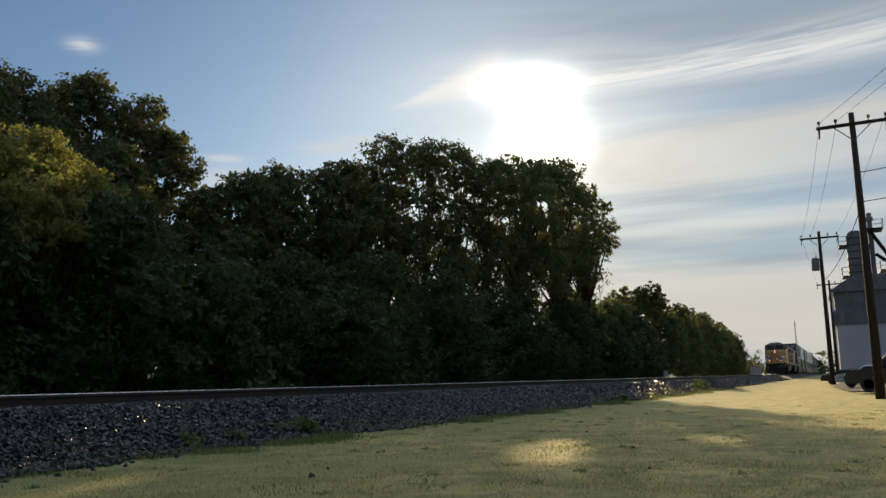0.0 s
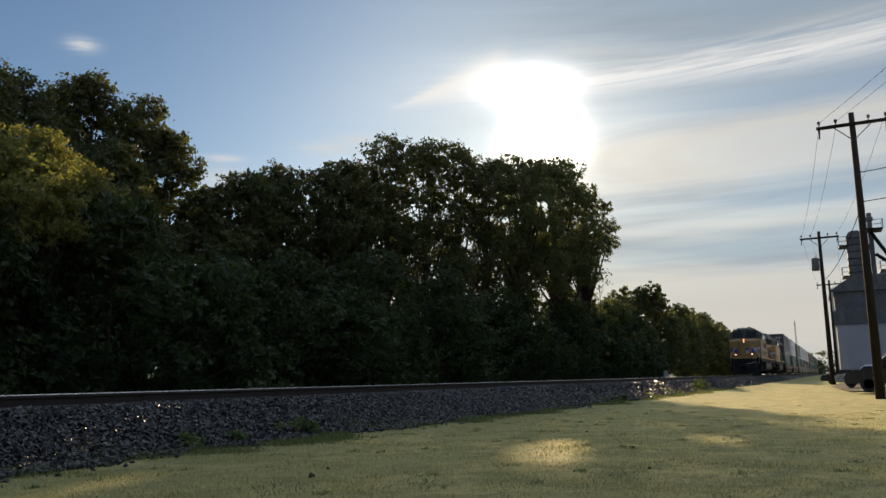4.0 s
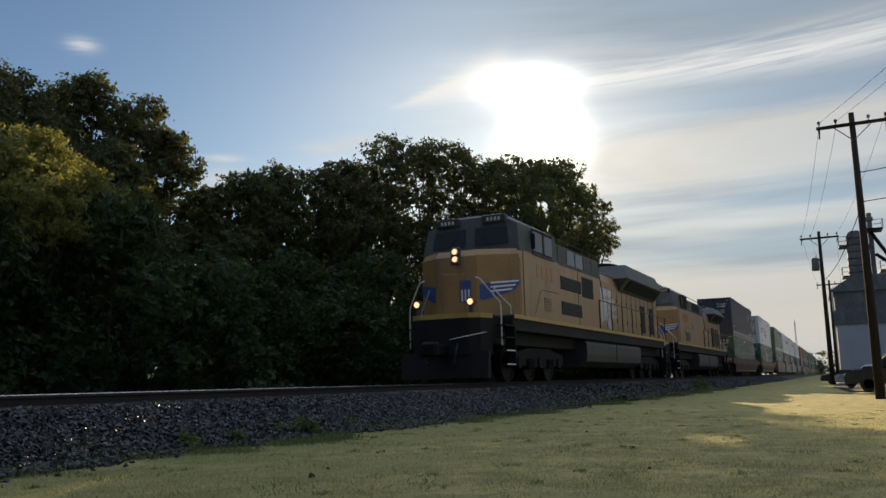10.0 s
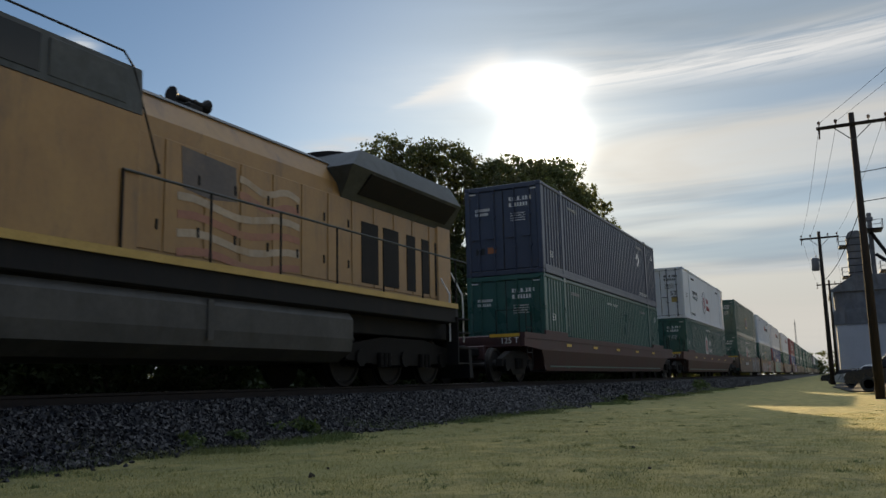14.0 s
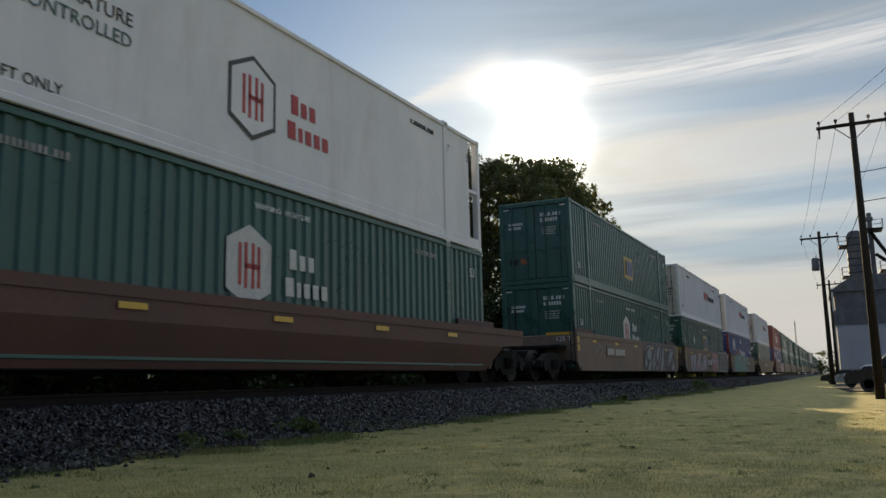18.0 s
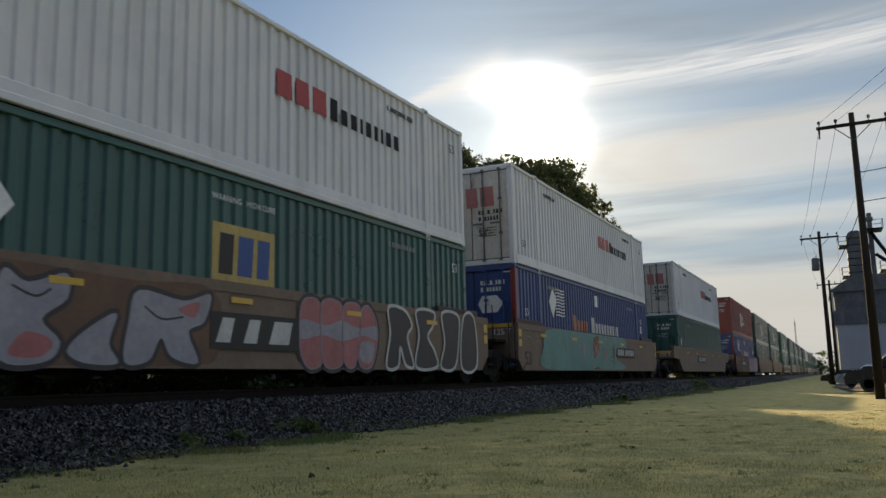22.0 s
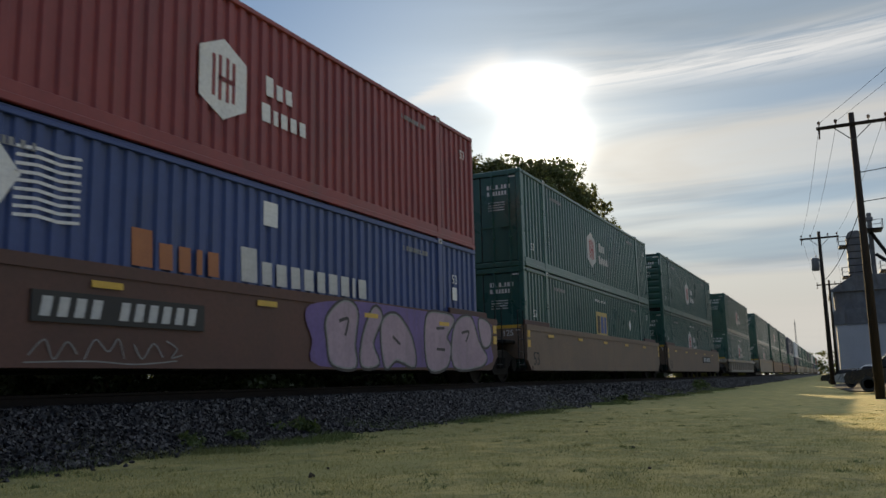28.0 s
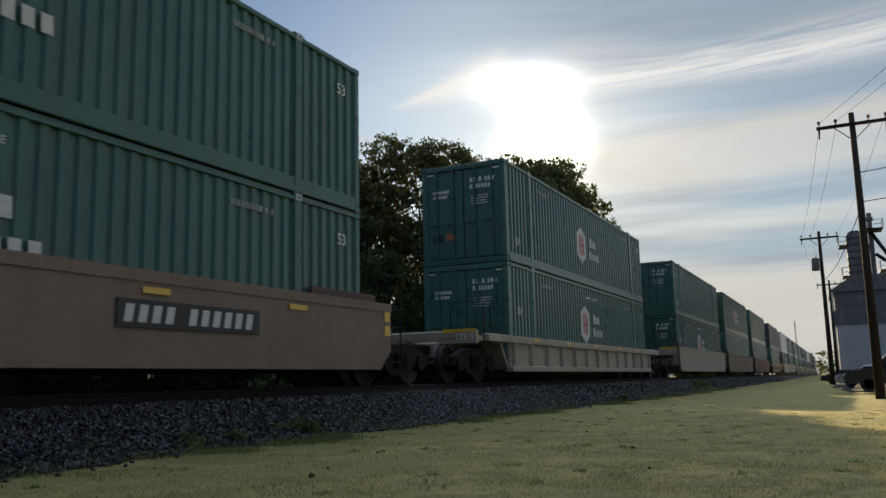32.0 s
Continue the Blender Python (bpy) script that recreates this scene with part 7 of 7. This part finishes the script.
def diamond(c, x, z):
    on_side(c, x, z, "placard", shared("diamond placard", "white_paint", lambda: Form().prism([(-0.2, 0), (0, 0.24), (0.2, 0), (0, -0.24)], "y", -0.002, 0.002)), "white_paint", "white diamond placard")


def front_brand(c, mat, grey):
    blocks(c, on_front, -0.66, 1.70, (0.42, 0.38, 0.44), 0.07, 0.58, mat)
    on_front(c, 0.2, 0.86, "lettering", words("53'", 0.2, grey), grey, "length mark")


for i in (0, 1, 2, 7, 8, 9, 10, 11, 12):
    if i != 1:
        caution(UNITS[i][0], -0.85, 2.42, "white_paint")
caution(UNITS[1][0], -0.83, 2.46, "white_paint"), caution(UNITS[3][0], -0.8, 2.44, "white_paint")
on_side(UNITS[0][1], 4.62, 0.34, "lettering", words("TOP LIFT ONLY", 0.15, "white_paint"), "white_paint", "white lifting notice")
on_side(UNITS[0][1], 4.6, 1.9, "emblem", shared("square emblem", "white_paint", lambda: Form().prism([(-0.34, 0), (0, 0.34), (0.34, 0), (0, -0.34), (-0.1, -0.2), (0.14, 0), (0, 0.16), (-0.2, 0)], "y", -0.002, 0.002)), "white_paint", "white square emblem")
on_side(UNITS[1][1], -5.22, 1.58, "lettering", words("TEMPERATURE", 0.20, "black_paint"), "black_paint", "dark lettering")
on_side(UNITS[1][1], -5.22, 1.28, "lettering", words("CONTROLLED", 0.20, "c_green"), "c_green", "green lettering")
on_side(UNITS[1][1], -5.9, 0.30, "lettering", words("TOP LIFT ONLY", 0.15, "black_paint"), "black_paint", "dark lifting notice")
on_side(UNITS[1][1], -7.34, 1.22, "lettering", words("53'", 0.26, "black_paint"), "black_paint", "length mark")
on_side(UNITS[1][1], 6.0, 2.2, "lettering", words("53'", 0.2, "black_paint"), "black_paint", "length mark")
on_front(UNITS[1][1], 0.52, 1.30, "lettering", words("53'", 0.26, "black_paint"), "black_paint", "length mark")
for z, text in ((1.72, "WARNING"), (1.54, "HIGH CUBE")):
    on_front(UNITS[1][1], -1.14, z, "lettering", words(text, 0.10, "black_paint"), "black_paint", "small warning lettering")
on_front(UNITS[1][1], -0.98, 2.25, "emblem", shared("end emblem", "grey_paint", lambda: hexagon(0.16)), "grey_paint", "small grey hexagon emblem")
on_front(UNITS[1][1], 0.58, 0.92, "sticker", shared("orange label", "board_yellow", lambda: Form().box(0, 0.36, -0.003, 0.003, 0, 0.3)), "board_yellow", "dull orange sticker")
on_front(UNITS[8][1], -1.10, 2.24, "emblem", shared("end badge", "pale_print", lambda: Form().prism([(0, 0.1), (0.22, 0), (0.44, 0.1), (0.44, 0.38), (0, 0.38)], "y", -0.003, 0.003)), "pale_print", "pale badge shape")
on_front(UNITS[8][1], -0.35, 0.72, "sticker", shared("data label", "pale_print", lambda: Form().box(0, 0.5, -0.003, 0.003, 0.1, 0.38).box(0.12, 0.34, -0.003, 0.003, -0.12, 0.05)), "pale_print", "pale data label")
on_front(UNITS[8][1], -0.29, 1.58, "lettering", words("53", 0.22, "white_paint"), "white_paint", "length mark")
ring = on_side(UNITS[1][1], -0.92, 1.36, "emblem", shared("hexagon ring", "grey_paint", lambda: hexagon(0.68)), "grey_paint", "grey ringed hexagon emblem")
core_ = part("emblem_face", shared("hexagon face", "c_white", lambda: hexagon(0.60)), "c_white", ring)
core_.location = (0, -0.003, 0)
bars_ = part("emblem_bar", SHARED[("hexagon bars", "red_paint")] if ("hexagon bars", "red_paint") in SHARED else shared("hexagon bars", "red_paint", lambda: Form().box(-0.26, -0.19, -0.004, 0, -0.32, 0.34).box(-0.12, -0.05, -0.004, 0, -0.36, 0.36).box(0.05, 0.12, -0.004, 0, -0.36, 0.36).box(0.19, 0.26, -0.004, 0, -0.34, 0.32).box(-0.12, 0.26, -0.004, 0, -0.05, 0.03)), "red_paint", ring)
bars_.location = (0, -0.006, 0)
blocks(UNITS[1][1], on_side, 0.10, 1.40, (0.20, 0.17, 0.18), 0.08, 0.26, "red_paint", 1.3)
blocks(UNITS[1][1], on_side, 0.0, 0.94, (0.23, 0.12, 0.18, 0.18, 0.18), 0.08, 0.25, "red_paint", 1.25)
for i, k in ((1, 0), (2, 0), (7, 1), (8, 0), (8, 1), (9, 0), (9, 1), (10, 0), (11, 1)):
    hub_sign(UNITS[i][k], -0.95, 1.52 if k == 0 else 1.40, "pale_print", "pale_print")
hub_sign(UNITS[6][1], -1.2, 1.45, "white_paint", "white_paint", "c_red")
board_sign(UNITS[2][1], 0.86), board_sign(UNITS[3][0], 1.18), board_sign(UNITS[7][0], 1.14)
for i in (3, 4, 5):
    freight_sign(UNITS[i][1], 1.62)
    front_brand(UNITS[i][1], "flag_band", "black_paint")
for i in (4, 6):
    stack_sign(UNITS[i][0])
diamond(UNITS[3][0], -4.2, 1.75), diamond(UNITS[7][0], 4.25, 1.8), diamond(UNITS[5][0], -7.2, 1.5)
for y in (-0.9, 0.25):
    on_front(UNITS[4][0], y, 1.75, "emblem", shared("arrow emblem", "white_paint", lambda: Form().prism([(0, -0.2), (0.45, -0.2), (0.65, 0.05), (0.45, 0.28), (0, 0.28), (-0.12, 0.05)], "y", -0.002, 0.002)), "white_paint", "white arrow-shaped emblem")
for ob, middle, height in MOVING:
    if height == 0.0 and (abs(middle - PLAN[7][0] - LONG / 2) < 0.1 or abs(middle - PLAN[4][0] - LONG / 2) < 0.1 or abs(middle - PLAN[8][0] - LONG / 2) < 0.1):
        big = part("lettering", words("53", 0.40, "black_paint"), "black_paint", ob, "large dark length mark")
        big.matrix_basis = pose(-7.94, -1.443, 0.45)


# ---------------------------------------------------------------- poles
def pole(x, y, height, arm, turn, label, base=None, can=False):
    """A timber pole with a crossarm, braces, insulators."""
    p = thing("utility_pole", label, "utility pole", "poles along the lot")
    z0 = (ground_z(x, y) if base is None else base) - 0.1
    p.matrix_world = pose(x, y, z0, 0, 0, turn)
    part("shaft", Form().tube([(0, 0, 0), (0.01, 0, height * 0.5), (0, 0, height + 0.1)], 0.17, 10, 0.10), "wood_pole", p, "", True)
    part("crossarm", Form().box(-0.16, -0.06, -arm, arm, height - 0.42, height - 0.30, 0.012), "wood_pole", p)
    for s in (-1, 1):
        part("brace", Form().tube([(-0.12, s * 0.62, height - 0.42), (-0.10, s * 0.04, height - 0.95)], 0.02, 5), "galvanised", p)
    for y_ in (-arm + 0.1, -arm * 0.45, arm * 0.45, arm - 0.1):
        part("insulator", Form().lathe([(0.02, 0.0), (0.02, 0.08), (0.055, 0.10), (0.05, 0.15), (0.065, 0.17), (0.03, 0.22)], "z", (-0.11, y_, height - 0.30), 10), "insulator", p)
        if abs(y_) > arm * 0.6:
            part("cutout", Form().tube([(-0.11, y_, height - 0.42), (-0.16, y_ + 0.02, height - 0.78)], 0.03, 6), "insulator", p)
    if can:
        part("transformer", Form().lathe([(0.2, 0.0), (0.25, 0.04), (0.25, 0.8), (0.22, 0.86), (0.1, 0.9)], "z", (-0.05, 0.38, height - 2.6), 14).lathe([(0.03, 0.0), (0.03, 0.2)], "z", (-0.05, 0.30, height - 1.7), 8).box(-0.12, 0.02, 0.08, 0.2, height - 2.35, height - 2.25).box(-0.12, 0.02, 0.08, 0.2, height - 1.95, height - 1.85), "galvanised", p, "grey pole transformer", True)
    return p


def at_polar(az, dist, el=0.0):
    a = radians(az)
    return dist * math.cos(a), dist * math.sin(a), EYE.z + dist * math.tan(radians(el))


P1, P2, P3 = at_polar(-0.72, 33.5), at_polar(1.82, 62), at_polar(1.50, 96)
pole(P1[0], P1[1], 10.55, 1.22, 0, "tall dark timber utility pole with a crossarm", -0.95)
pole(P2[0], P2[1], 10.3, 1.22, 0, "timber utility pole carrying a grey transformer", -0.62, True)
pole(P3[0], P3[1], 10.5, 1.22, 0, "distant timber utility pole with a crossarm", -0.8)


def cable(a, b, sag, r=0.006):
    pts = []
    for i in range(13):
        t = i / 12
        pts.append((a[0] + (b[0] - a[0]) * t, a[1] + (b[1] - a[1]) * t, a[2] + (b[2] - a[2]) * t - sag * 4 * t * (1 - t)))
    c = part("power_line", Form().tube(pts, r, 5), "wire")
    tagged(c, "thin black overhead power line", "cable", "power lines")


for y in (-1.1, 0.5, 1.1):
    cable((P1[0] - 0.1, P1[1] + y, 9.35), (P2[0] - 0.1, P2[1] + y, 9.45), 0.45)
    cable((P2[0] - 0.1, P2[1] + y, 9.45), (P3[0] - 0.1, P3[1] + y, 9.5), 0.45)
    cable((P1[0] - 0.1, P1[1] + y, 9.35), (P1[0] - 42, P1[1] - 15 + y, 9.6), 0.5)
cable((P1[0], P1[1], 7.3), (P1[0] - 6, P1[1] - 14, 8.2), 0.3, 0.016)
cable((P1[0], P1[1], 6.2), (P1[0] - 6, P1[1] - 14, 7.2), 0.3, 0.016)
cable((P1[0], P1[1], 6.0), (P2[0], P2[1], 6.3), 0.5, 0.016)


# ---------------------------------------------------------------- lot with parked cars, grain bins
def build_lot():
    lot = Form().add([(14, -9.5, -0.93), (44, -8.2, -0.93), (49.5, 0.8, -0.93), (65, 2.2, -0.93), (200, 8, -0.93), (200, -60, -0.93), (14, -60, -0.93)], [(0, 1, 2, 3, 4, 5, 6)])
    tagged(part("lot", lot, "asphalt"), "worn grey asphalt lot beside the grass", "parking lot", kind="structure")


build_lot()


def car(x, y, turn, paint, tall, label, size=1.0, name="car"):
    c = thing(name, label, "car", "parked cars")
    c.matrix_world = pose(x, y, -0.92, 0, 0, turn) @ Matrix.Scale(size, 4)
    L2 = 2.35
    body = Form().prism([(-L2, 0.35), (-L2 - 0.03, 0.62), (-L2 + 0.1, 0.86), (-1.15, 0.98), (1.9, 0.98), (L2, 0.9), (L2 + 0.02, 0.5), (L2 - 0.1, 0.32)], "y", -0.9, 0.9)
    part("body", body, paint, c)
    cab = Form().add(*hull(both([(-1.25, 0.86, 0.97), (-0.55, 0.70, tall), (1.55, 0.70, tall), (2.2, 0.86, 0.97), (0.5, 0.70, tall + 0.03)])))
    part("cabin", cab, paint, c, "", True)
    for s in (-1, 1):
        for a, b in ((-0.75, 0.25), (0.35, 1.45)):
            part("side_window", Form().add(*hull([(a - 0.2, s * 0.862, 1.04), (b, s * 0.862, 1.04), (a + 0.1, s * 0.745, tall - 0.10), (b - 0.02, s * 0.745, tall - 0.10), (a - 0.2, s * 0.84, 1.04), (b, s * 0.84, 1.04), (a + 0.1, s * 0.72, tall - 0.10), (b, s * 0.72, tall - 0.10)])), "tinted_glass", c)
    part("windscreen", Form().add(*hull(both([(-1.20, 0.76, 1.02), (-0.66, 0.62, tall - 0.08), (-1.16, 0.76, 1.0), (-0.62, 0.62, tall - 0.1)]))), "tinted_glass", c)
    for sx in (-1.45, 1.45):
        for s in (-1, 1):
            w_ = part("wheel", Form().lathe([(0.2, -0.11), (0.31, -0.11), (0.33, -0.06), (0.33, 0.06), (0.31, 0.11), (0.2, 0.11)], "y", (sx, s * 0.8, 0.33), 18), "rubber", c)
            part("rim", Form().lathe([(0.2, -0.1), (0.19, 0.0), (0.2, 0.1)], "y", (sx, s * 0.81, 0.33), 14), "steel_dark", w_)
    for s in (-1, 1):
        part("headlight", Form().box(-L2 - 0.02, -L2 + 0.12, s * 0.68 - 0.16, s * 0.68 + 0.16, 0.64, 0.78, 0.03), "handrail", c)
    return c


car(47.0, -1.80, -90, "car_black", 1.62, "black parked sport utility vehicle", 1.16)
car(60.0, -0.62, -90, "car_silver", 1.42, "silver parked saloon car glinting in the sun")
car(76.0, 1.15, -90, "car_black", 1.40, "dark parked car at the far end of the lot", 0.9)


def build_bins():
    """A grain elevator: white shed, grey house above it, tower with platforms, spouts."""
    b = thing("grain_elevator", "white and grey sheet-metal grain elevator with a tower and platforms", "grain elevator")
    b.matrix_world = pose(108.0, 2.45, -0.95, 0, 0, 2.6)
    part("lower_wall", Form().box(0, 16, -30, 0, 0, 6.55, 0.02), "bin_white", b, "white sheet-metal wall")
    for i in range(11):
        part("wall_seam", shared("shed seam", "bin_white", lambda: Form().box(-0.02, 0.0, -0.03, 0.03, 0.1, 6.5)), "bin_white", b).location = (0, -1.1 - i * 2.4, 0)
    part("awning", Form().add(*hull([(x, y, z) for x in (-0.12, 15.8) for y, z in ((0.25, 6.55), (-28, 6.55), (0.25, 8.1), (-7, 8.95), (-28, 8.95))])), "galvanised", b, "grey ribbed parapet")
    for i in range(24):
        part("parapet_rib", shared("parapet rib", "galvanised", lambda: Form().box(-0.17, -0.12, -0.04, 0.04, 6.6, 8.1)), "galvanised", b).location = (0, -0.2 - i * 1.1, 0)
    part("upper_house", Form().box(0.6, 13, -24, 0.0, 8.0, 10.6, 0.02), "galvanised", b, "grey sheet-metal upper house")
    part("roof", Form().add(*hull([(x, y, z) for x in (0.3, 13.3) for y, z in ((0.45, 10.45), (0.45, 10.6), (-2.2, 12.3), (-20, 12.3), (-24, 10.5))])), "galvanised", b, "grey sheet-metal sloping roof")
    part("downpipe", Form().tube([(0.2, 0.16, 0.2), (0.2, 0.16, 10.4)], 0.1, 6), "handrail", b, "pale downpipe")
    tower = part("elevator_leg", Form().box(4.6, 6.4, -3.95, -2.1, 9.0, 17.6, 0.05).add(*hull([(x, y, z) for x in (4.6, 6.4) for y, z in ((-2.1, 17.5), (-2.3, 18.0), (-2.7, 18.25), (-3.4, 18.25), (-3.8, 18.0), (-3.95, 17.5))])), "galvanised", b, "dark grey elevator tower")
    for i in range(7):
        part("tower_band", shared("tower band", "steel_dark", lambda: Form().box(4.55, 6.45, -4.0, -2.05, 0, 0.08)), "steel_dark", tower).location = (0, 0, 12.2 + i * 0.85)

    def platform(y0, y1, z, x0=3.6, x1=6.8):
        plat = part("platform", Form().box(x0, x1, y0, y1, z, z + 0.14), "steel_dark", b, "railed steel platform")
        for a, c in (((x0, y1), (x1, y1)), ((x0, y1), (x0, y0)), ((x0, y0), (x1, y0))):
            for dz in (0.6, 1.15):
                part("rail", Form().tube([(a[0], a[1], z + dz), (c[0], c[1], z + dz)], 0.035, 4), "galvanised", plat)
            part("post", Form().tube([(a[0], a[1], z), (a[0], a[1], z + 1.15)], 0.04, 4), "galvanised", plat)

    platform(-2.1, -1.2, 16.3)
    platform(-2.6, -1.3, 12.5)
    platform(-6.2, -4.2, 18.1)
    platform(-9.0, -5.5, 13.0)
    part("mast", Form().tube([(5.5, -4.9, 12.2), (5.5, -4.9, 20.4)], 0.28, 8).box(5.2, 5.8, -5.3, -4.5, 19.4, 19.9, 0.05), "galvanised", b, "slim grey leg with a cap")
    for a, c in (((5.2, -4.9, 18.0), (5.2, -7.4, 13.4)), ((5.6, -4.6, 16.5), (5.6, -3.2, 12.3)), ((5.0, -5.2, 15.2), (5.0, -8.5, 12.4))):
        part("spout", Form().tube([a, c], 0.22, 8), "steel_dark", b, "sloping grain spout")
    part("vent_cap", Form().lathe([(0.3, 0.0), (0.3, 0.7), (0.5, 0.75), (0.15, 1.1)], "z", (5.0, -6.6, 13.1), 10), "handrail", b, "pale vent cap")
    return b


build_bins()


def build_small():
    """Trackside cabinet, marker post, radio mast, clods and weeds."""
    cab = thing("relay_cabinet", "pale grey metal trackside relay cabinet", "cabinet")
    cab.location = (133.0, 14.6, -0.6)
    part("case", Form().box(-0.5, 0.5, -0.75, 0.75, 0.15, 1.75, 0.04), "bin_white", cab)
    part("cap", Form().box(-0.56, 0.56, -0.82, 0.82, 1.75, 1.85, 0.03), "galvanised", cab)
    part("plinth", Form().box(-0.45, 0.45, -0.7, 0.7, -0.1, 0.15), "galvanised", cab)
    post = thing("marker_post", "short pale trackside marker post", "post")
    post.location = (58.0, 12.15, -0.4)
    part("stake", Form().box(-0.04, 0.04, -0.05, 0.05, -0.2, 0.75, 0.01), "handrail", post)
    part("plate", Form().box(-0.05, -0.04, -0.14, 0.14, 0.45, 0.85, 0.01), "handrail", post)
    mast = thing("radio_mast", "thin distant lattice radio mast", "mast")
    mast.location = (300.0, 19.4, -0.8)
    part("lattice", Form().tube([(-0.3, -0.3, 0), (-0.1, -0.1, 17.6)], 0.07, 4).tube([(0.3, -0.3, 0), (0.1, -0.1, 17.6)], 0.07, 4).tube([(0, 0.3, 0), (0, 0.1, 17.6)], 0.07, 4), "galvanised", mast)
    part("tip", Form().tube([(0, 0, 17.3), (0, 0, 18.6)], 0.05, 4), "galvanised", mast)
    rng = random.Random(3)
    for x, y, r in ((5.41, 3.87, 0.028), (5.95, 4.1, 0.014), (8.7, 2.2, 0.02), (6.8, 1.6, 0.015), (11.3, 3.5, 0.02), (7.7, 4.6, 0.016)):
        pts = [Vector((rng.gauss(0, 1), rng.gauss(0, 1), rng.gauss(0, 1))).normalized() * r * (0.7 + 0.5 * rng.random()) for _ in range(14)]
        c = part("clod", Form().add(*hull([(p.x * 1.4, p.y * 1.2, p.z * 0.9) for p in pts])), "bark")
        c.location = (x, y, ground_z(x, y) + r * 0.5)
        tagged(c, "small dark clod lying on the grass", "clod", "clods on the grass")
    MATS["weed"] = leafy("weed leaves", (0.055, 0.085, 0.038), (0.12, 0.15, 0.065), (0.09, 0.115, 0.05), 0.5)
    for i, (x, y, s) in enumerate(((43.5, 7.5, 0.55), (41.8, 7.3, 0.4), (9.1, 7.2, 0.22), (9.6, 7.05, 0.26), (8.2, 7.0, 0.18), (7.4, 7.0, 0.2), (45.0, 7.6, 0.35), (25.5, 6.7, 0.2))):
        wd = thing("weed", "low yellow-green weed growing beside the ballast", "weed", "weeds by the ballast")
        wd.location = (x, y, ground_z(x, y) - 0.02)
        v, f = leaves([(0.3 * s * math.cos(j * 2.1), 0.3 * s * math.sin(j * 2.1), 0.35 * s + 0.1 * s * (j % 3), 0.5 * s, 0.4 * s) for j in range(6)], 500, 0.07 * (s + 0.3), 300 + i, 0.5)
        part("stem", Form().tube([(0, 0, 0), (0.02, 0.01, 0.5 * s)], 0.008, 5), "weed", wd)
        part("foliage", cloud_mesh("foliage", v, f, "weed", "", ""), "weed", wd)
    bare = thing("bare_sapling", "thin leafless sapling above the hedge", "tree")
    bare.location = (51.5, 14.6, -0.7)
    twig = Form().tube([(0, 0, 0), (0.1, 0, 3.5), (0.05, 0.05, 6.7)], 0.06, 5, 0.015)
    for i in range(16):
        z, a = 3.6 + i * 0.19, i * 2.4
        twig.tube([(0.08, 0, z), (0.08 + 0.5 * math.cos(a), 0.5 * math.sin(a), z + 0.35)], 0.018, 4, 0.006)
    part("stem", twig, "bark", bare)


build_small()


def build_far():
    """Low woods that close the horizon."""
    rng = np.random.default_rng(9)
    blobs = []
    for i in range(150):
        a = radians(-40 + i * 0.8)
        d = 420 + 60 * math.sin(i * 1.3)
        blobs.append((d * math.cos(a), d * math.sin(a), 2.2 + 1.2 * math.sin(i * 2.2), 7.5, 5.5 + 1.5 * math.sin(i * 0.9)))
    v, f = leaves(blobs, 70000, 0.6, 77, 0.2)
    cloud_mesh("far_woods", v, f, "leaf_dark", "low green woods along the horizon", "woods")


build_far()


# ---------------------------------------------------------------- the train runs
def motions():
    steps = [i * 1.0 for i in range(33)]
    for ob, middle, height in MOVING:
        rows = []
        for t in steps:
            x = middle - run(t)
            rows.append((t, pose(x, TRACK_Y + drift(x), height, 0, 0, math.degrees(math.atan(swing(x))))))
        walk(ob, rows)
    for ws, spot, r in ROLLING:
        ws.location = spot
    near = [q for q in ROLLING if q[0].parent.parent in [m[0] for m in MOVING if m[1] < 190]]
    for ws, spot, r in near:
        walk(ws, [(i / 30.0, pose(*spot, 0, -math.degrees(run(i / 30.0) / r), 0)) for i in range(0, 961)])


motions()
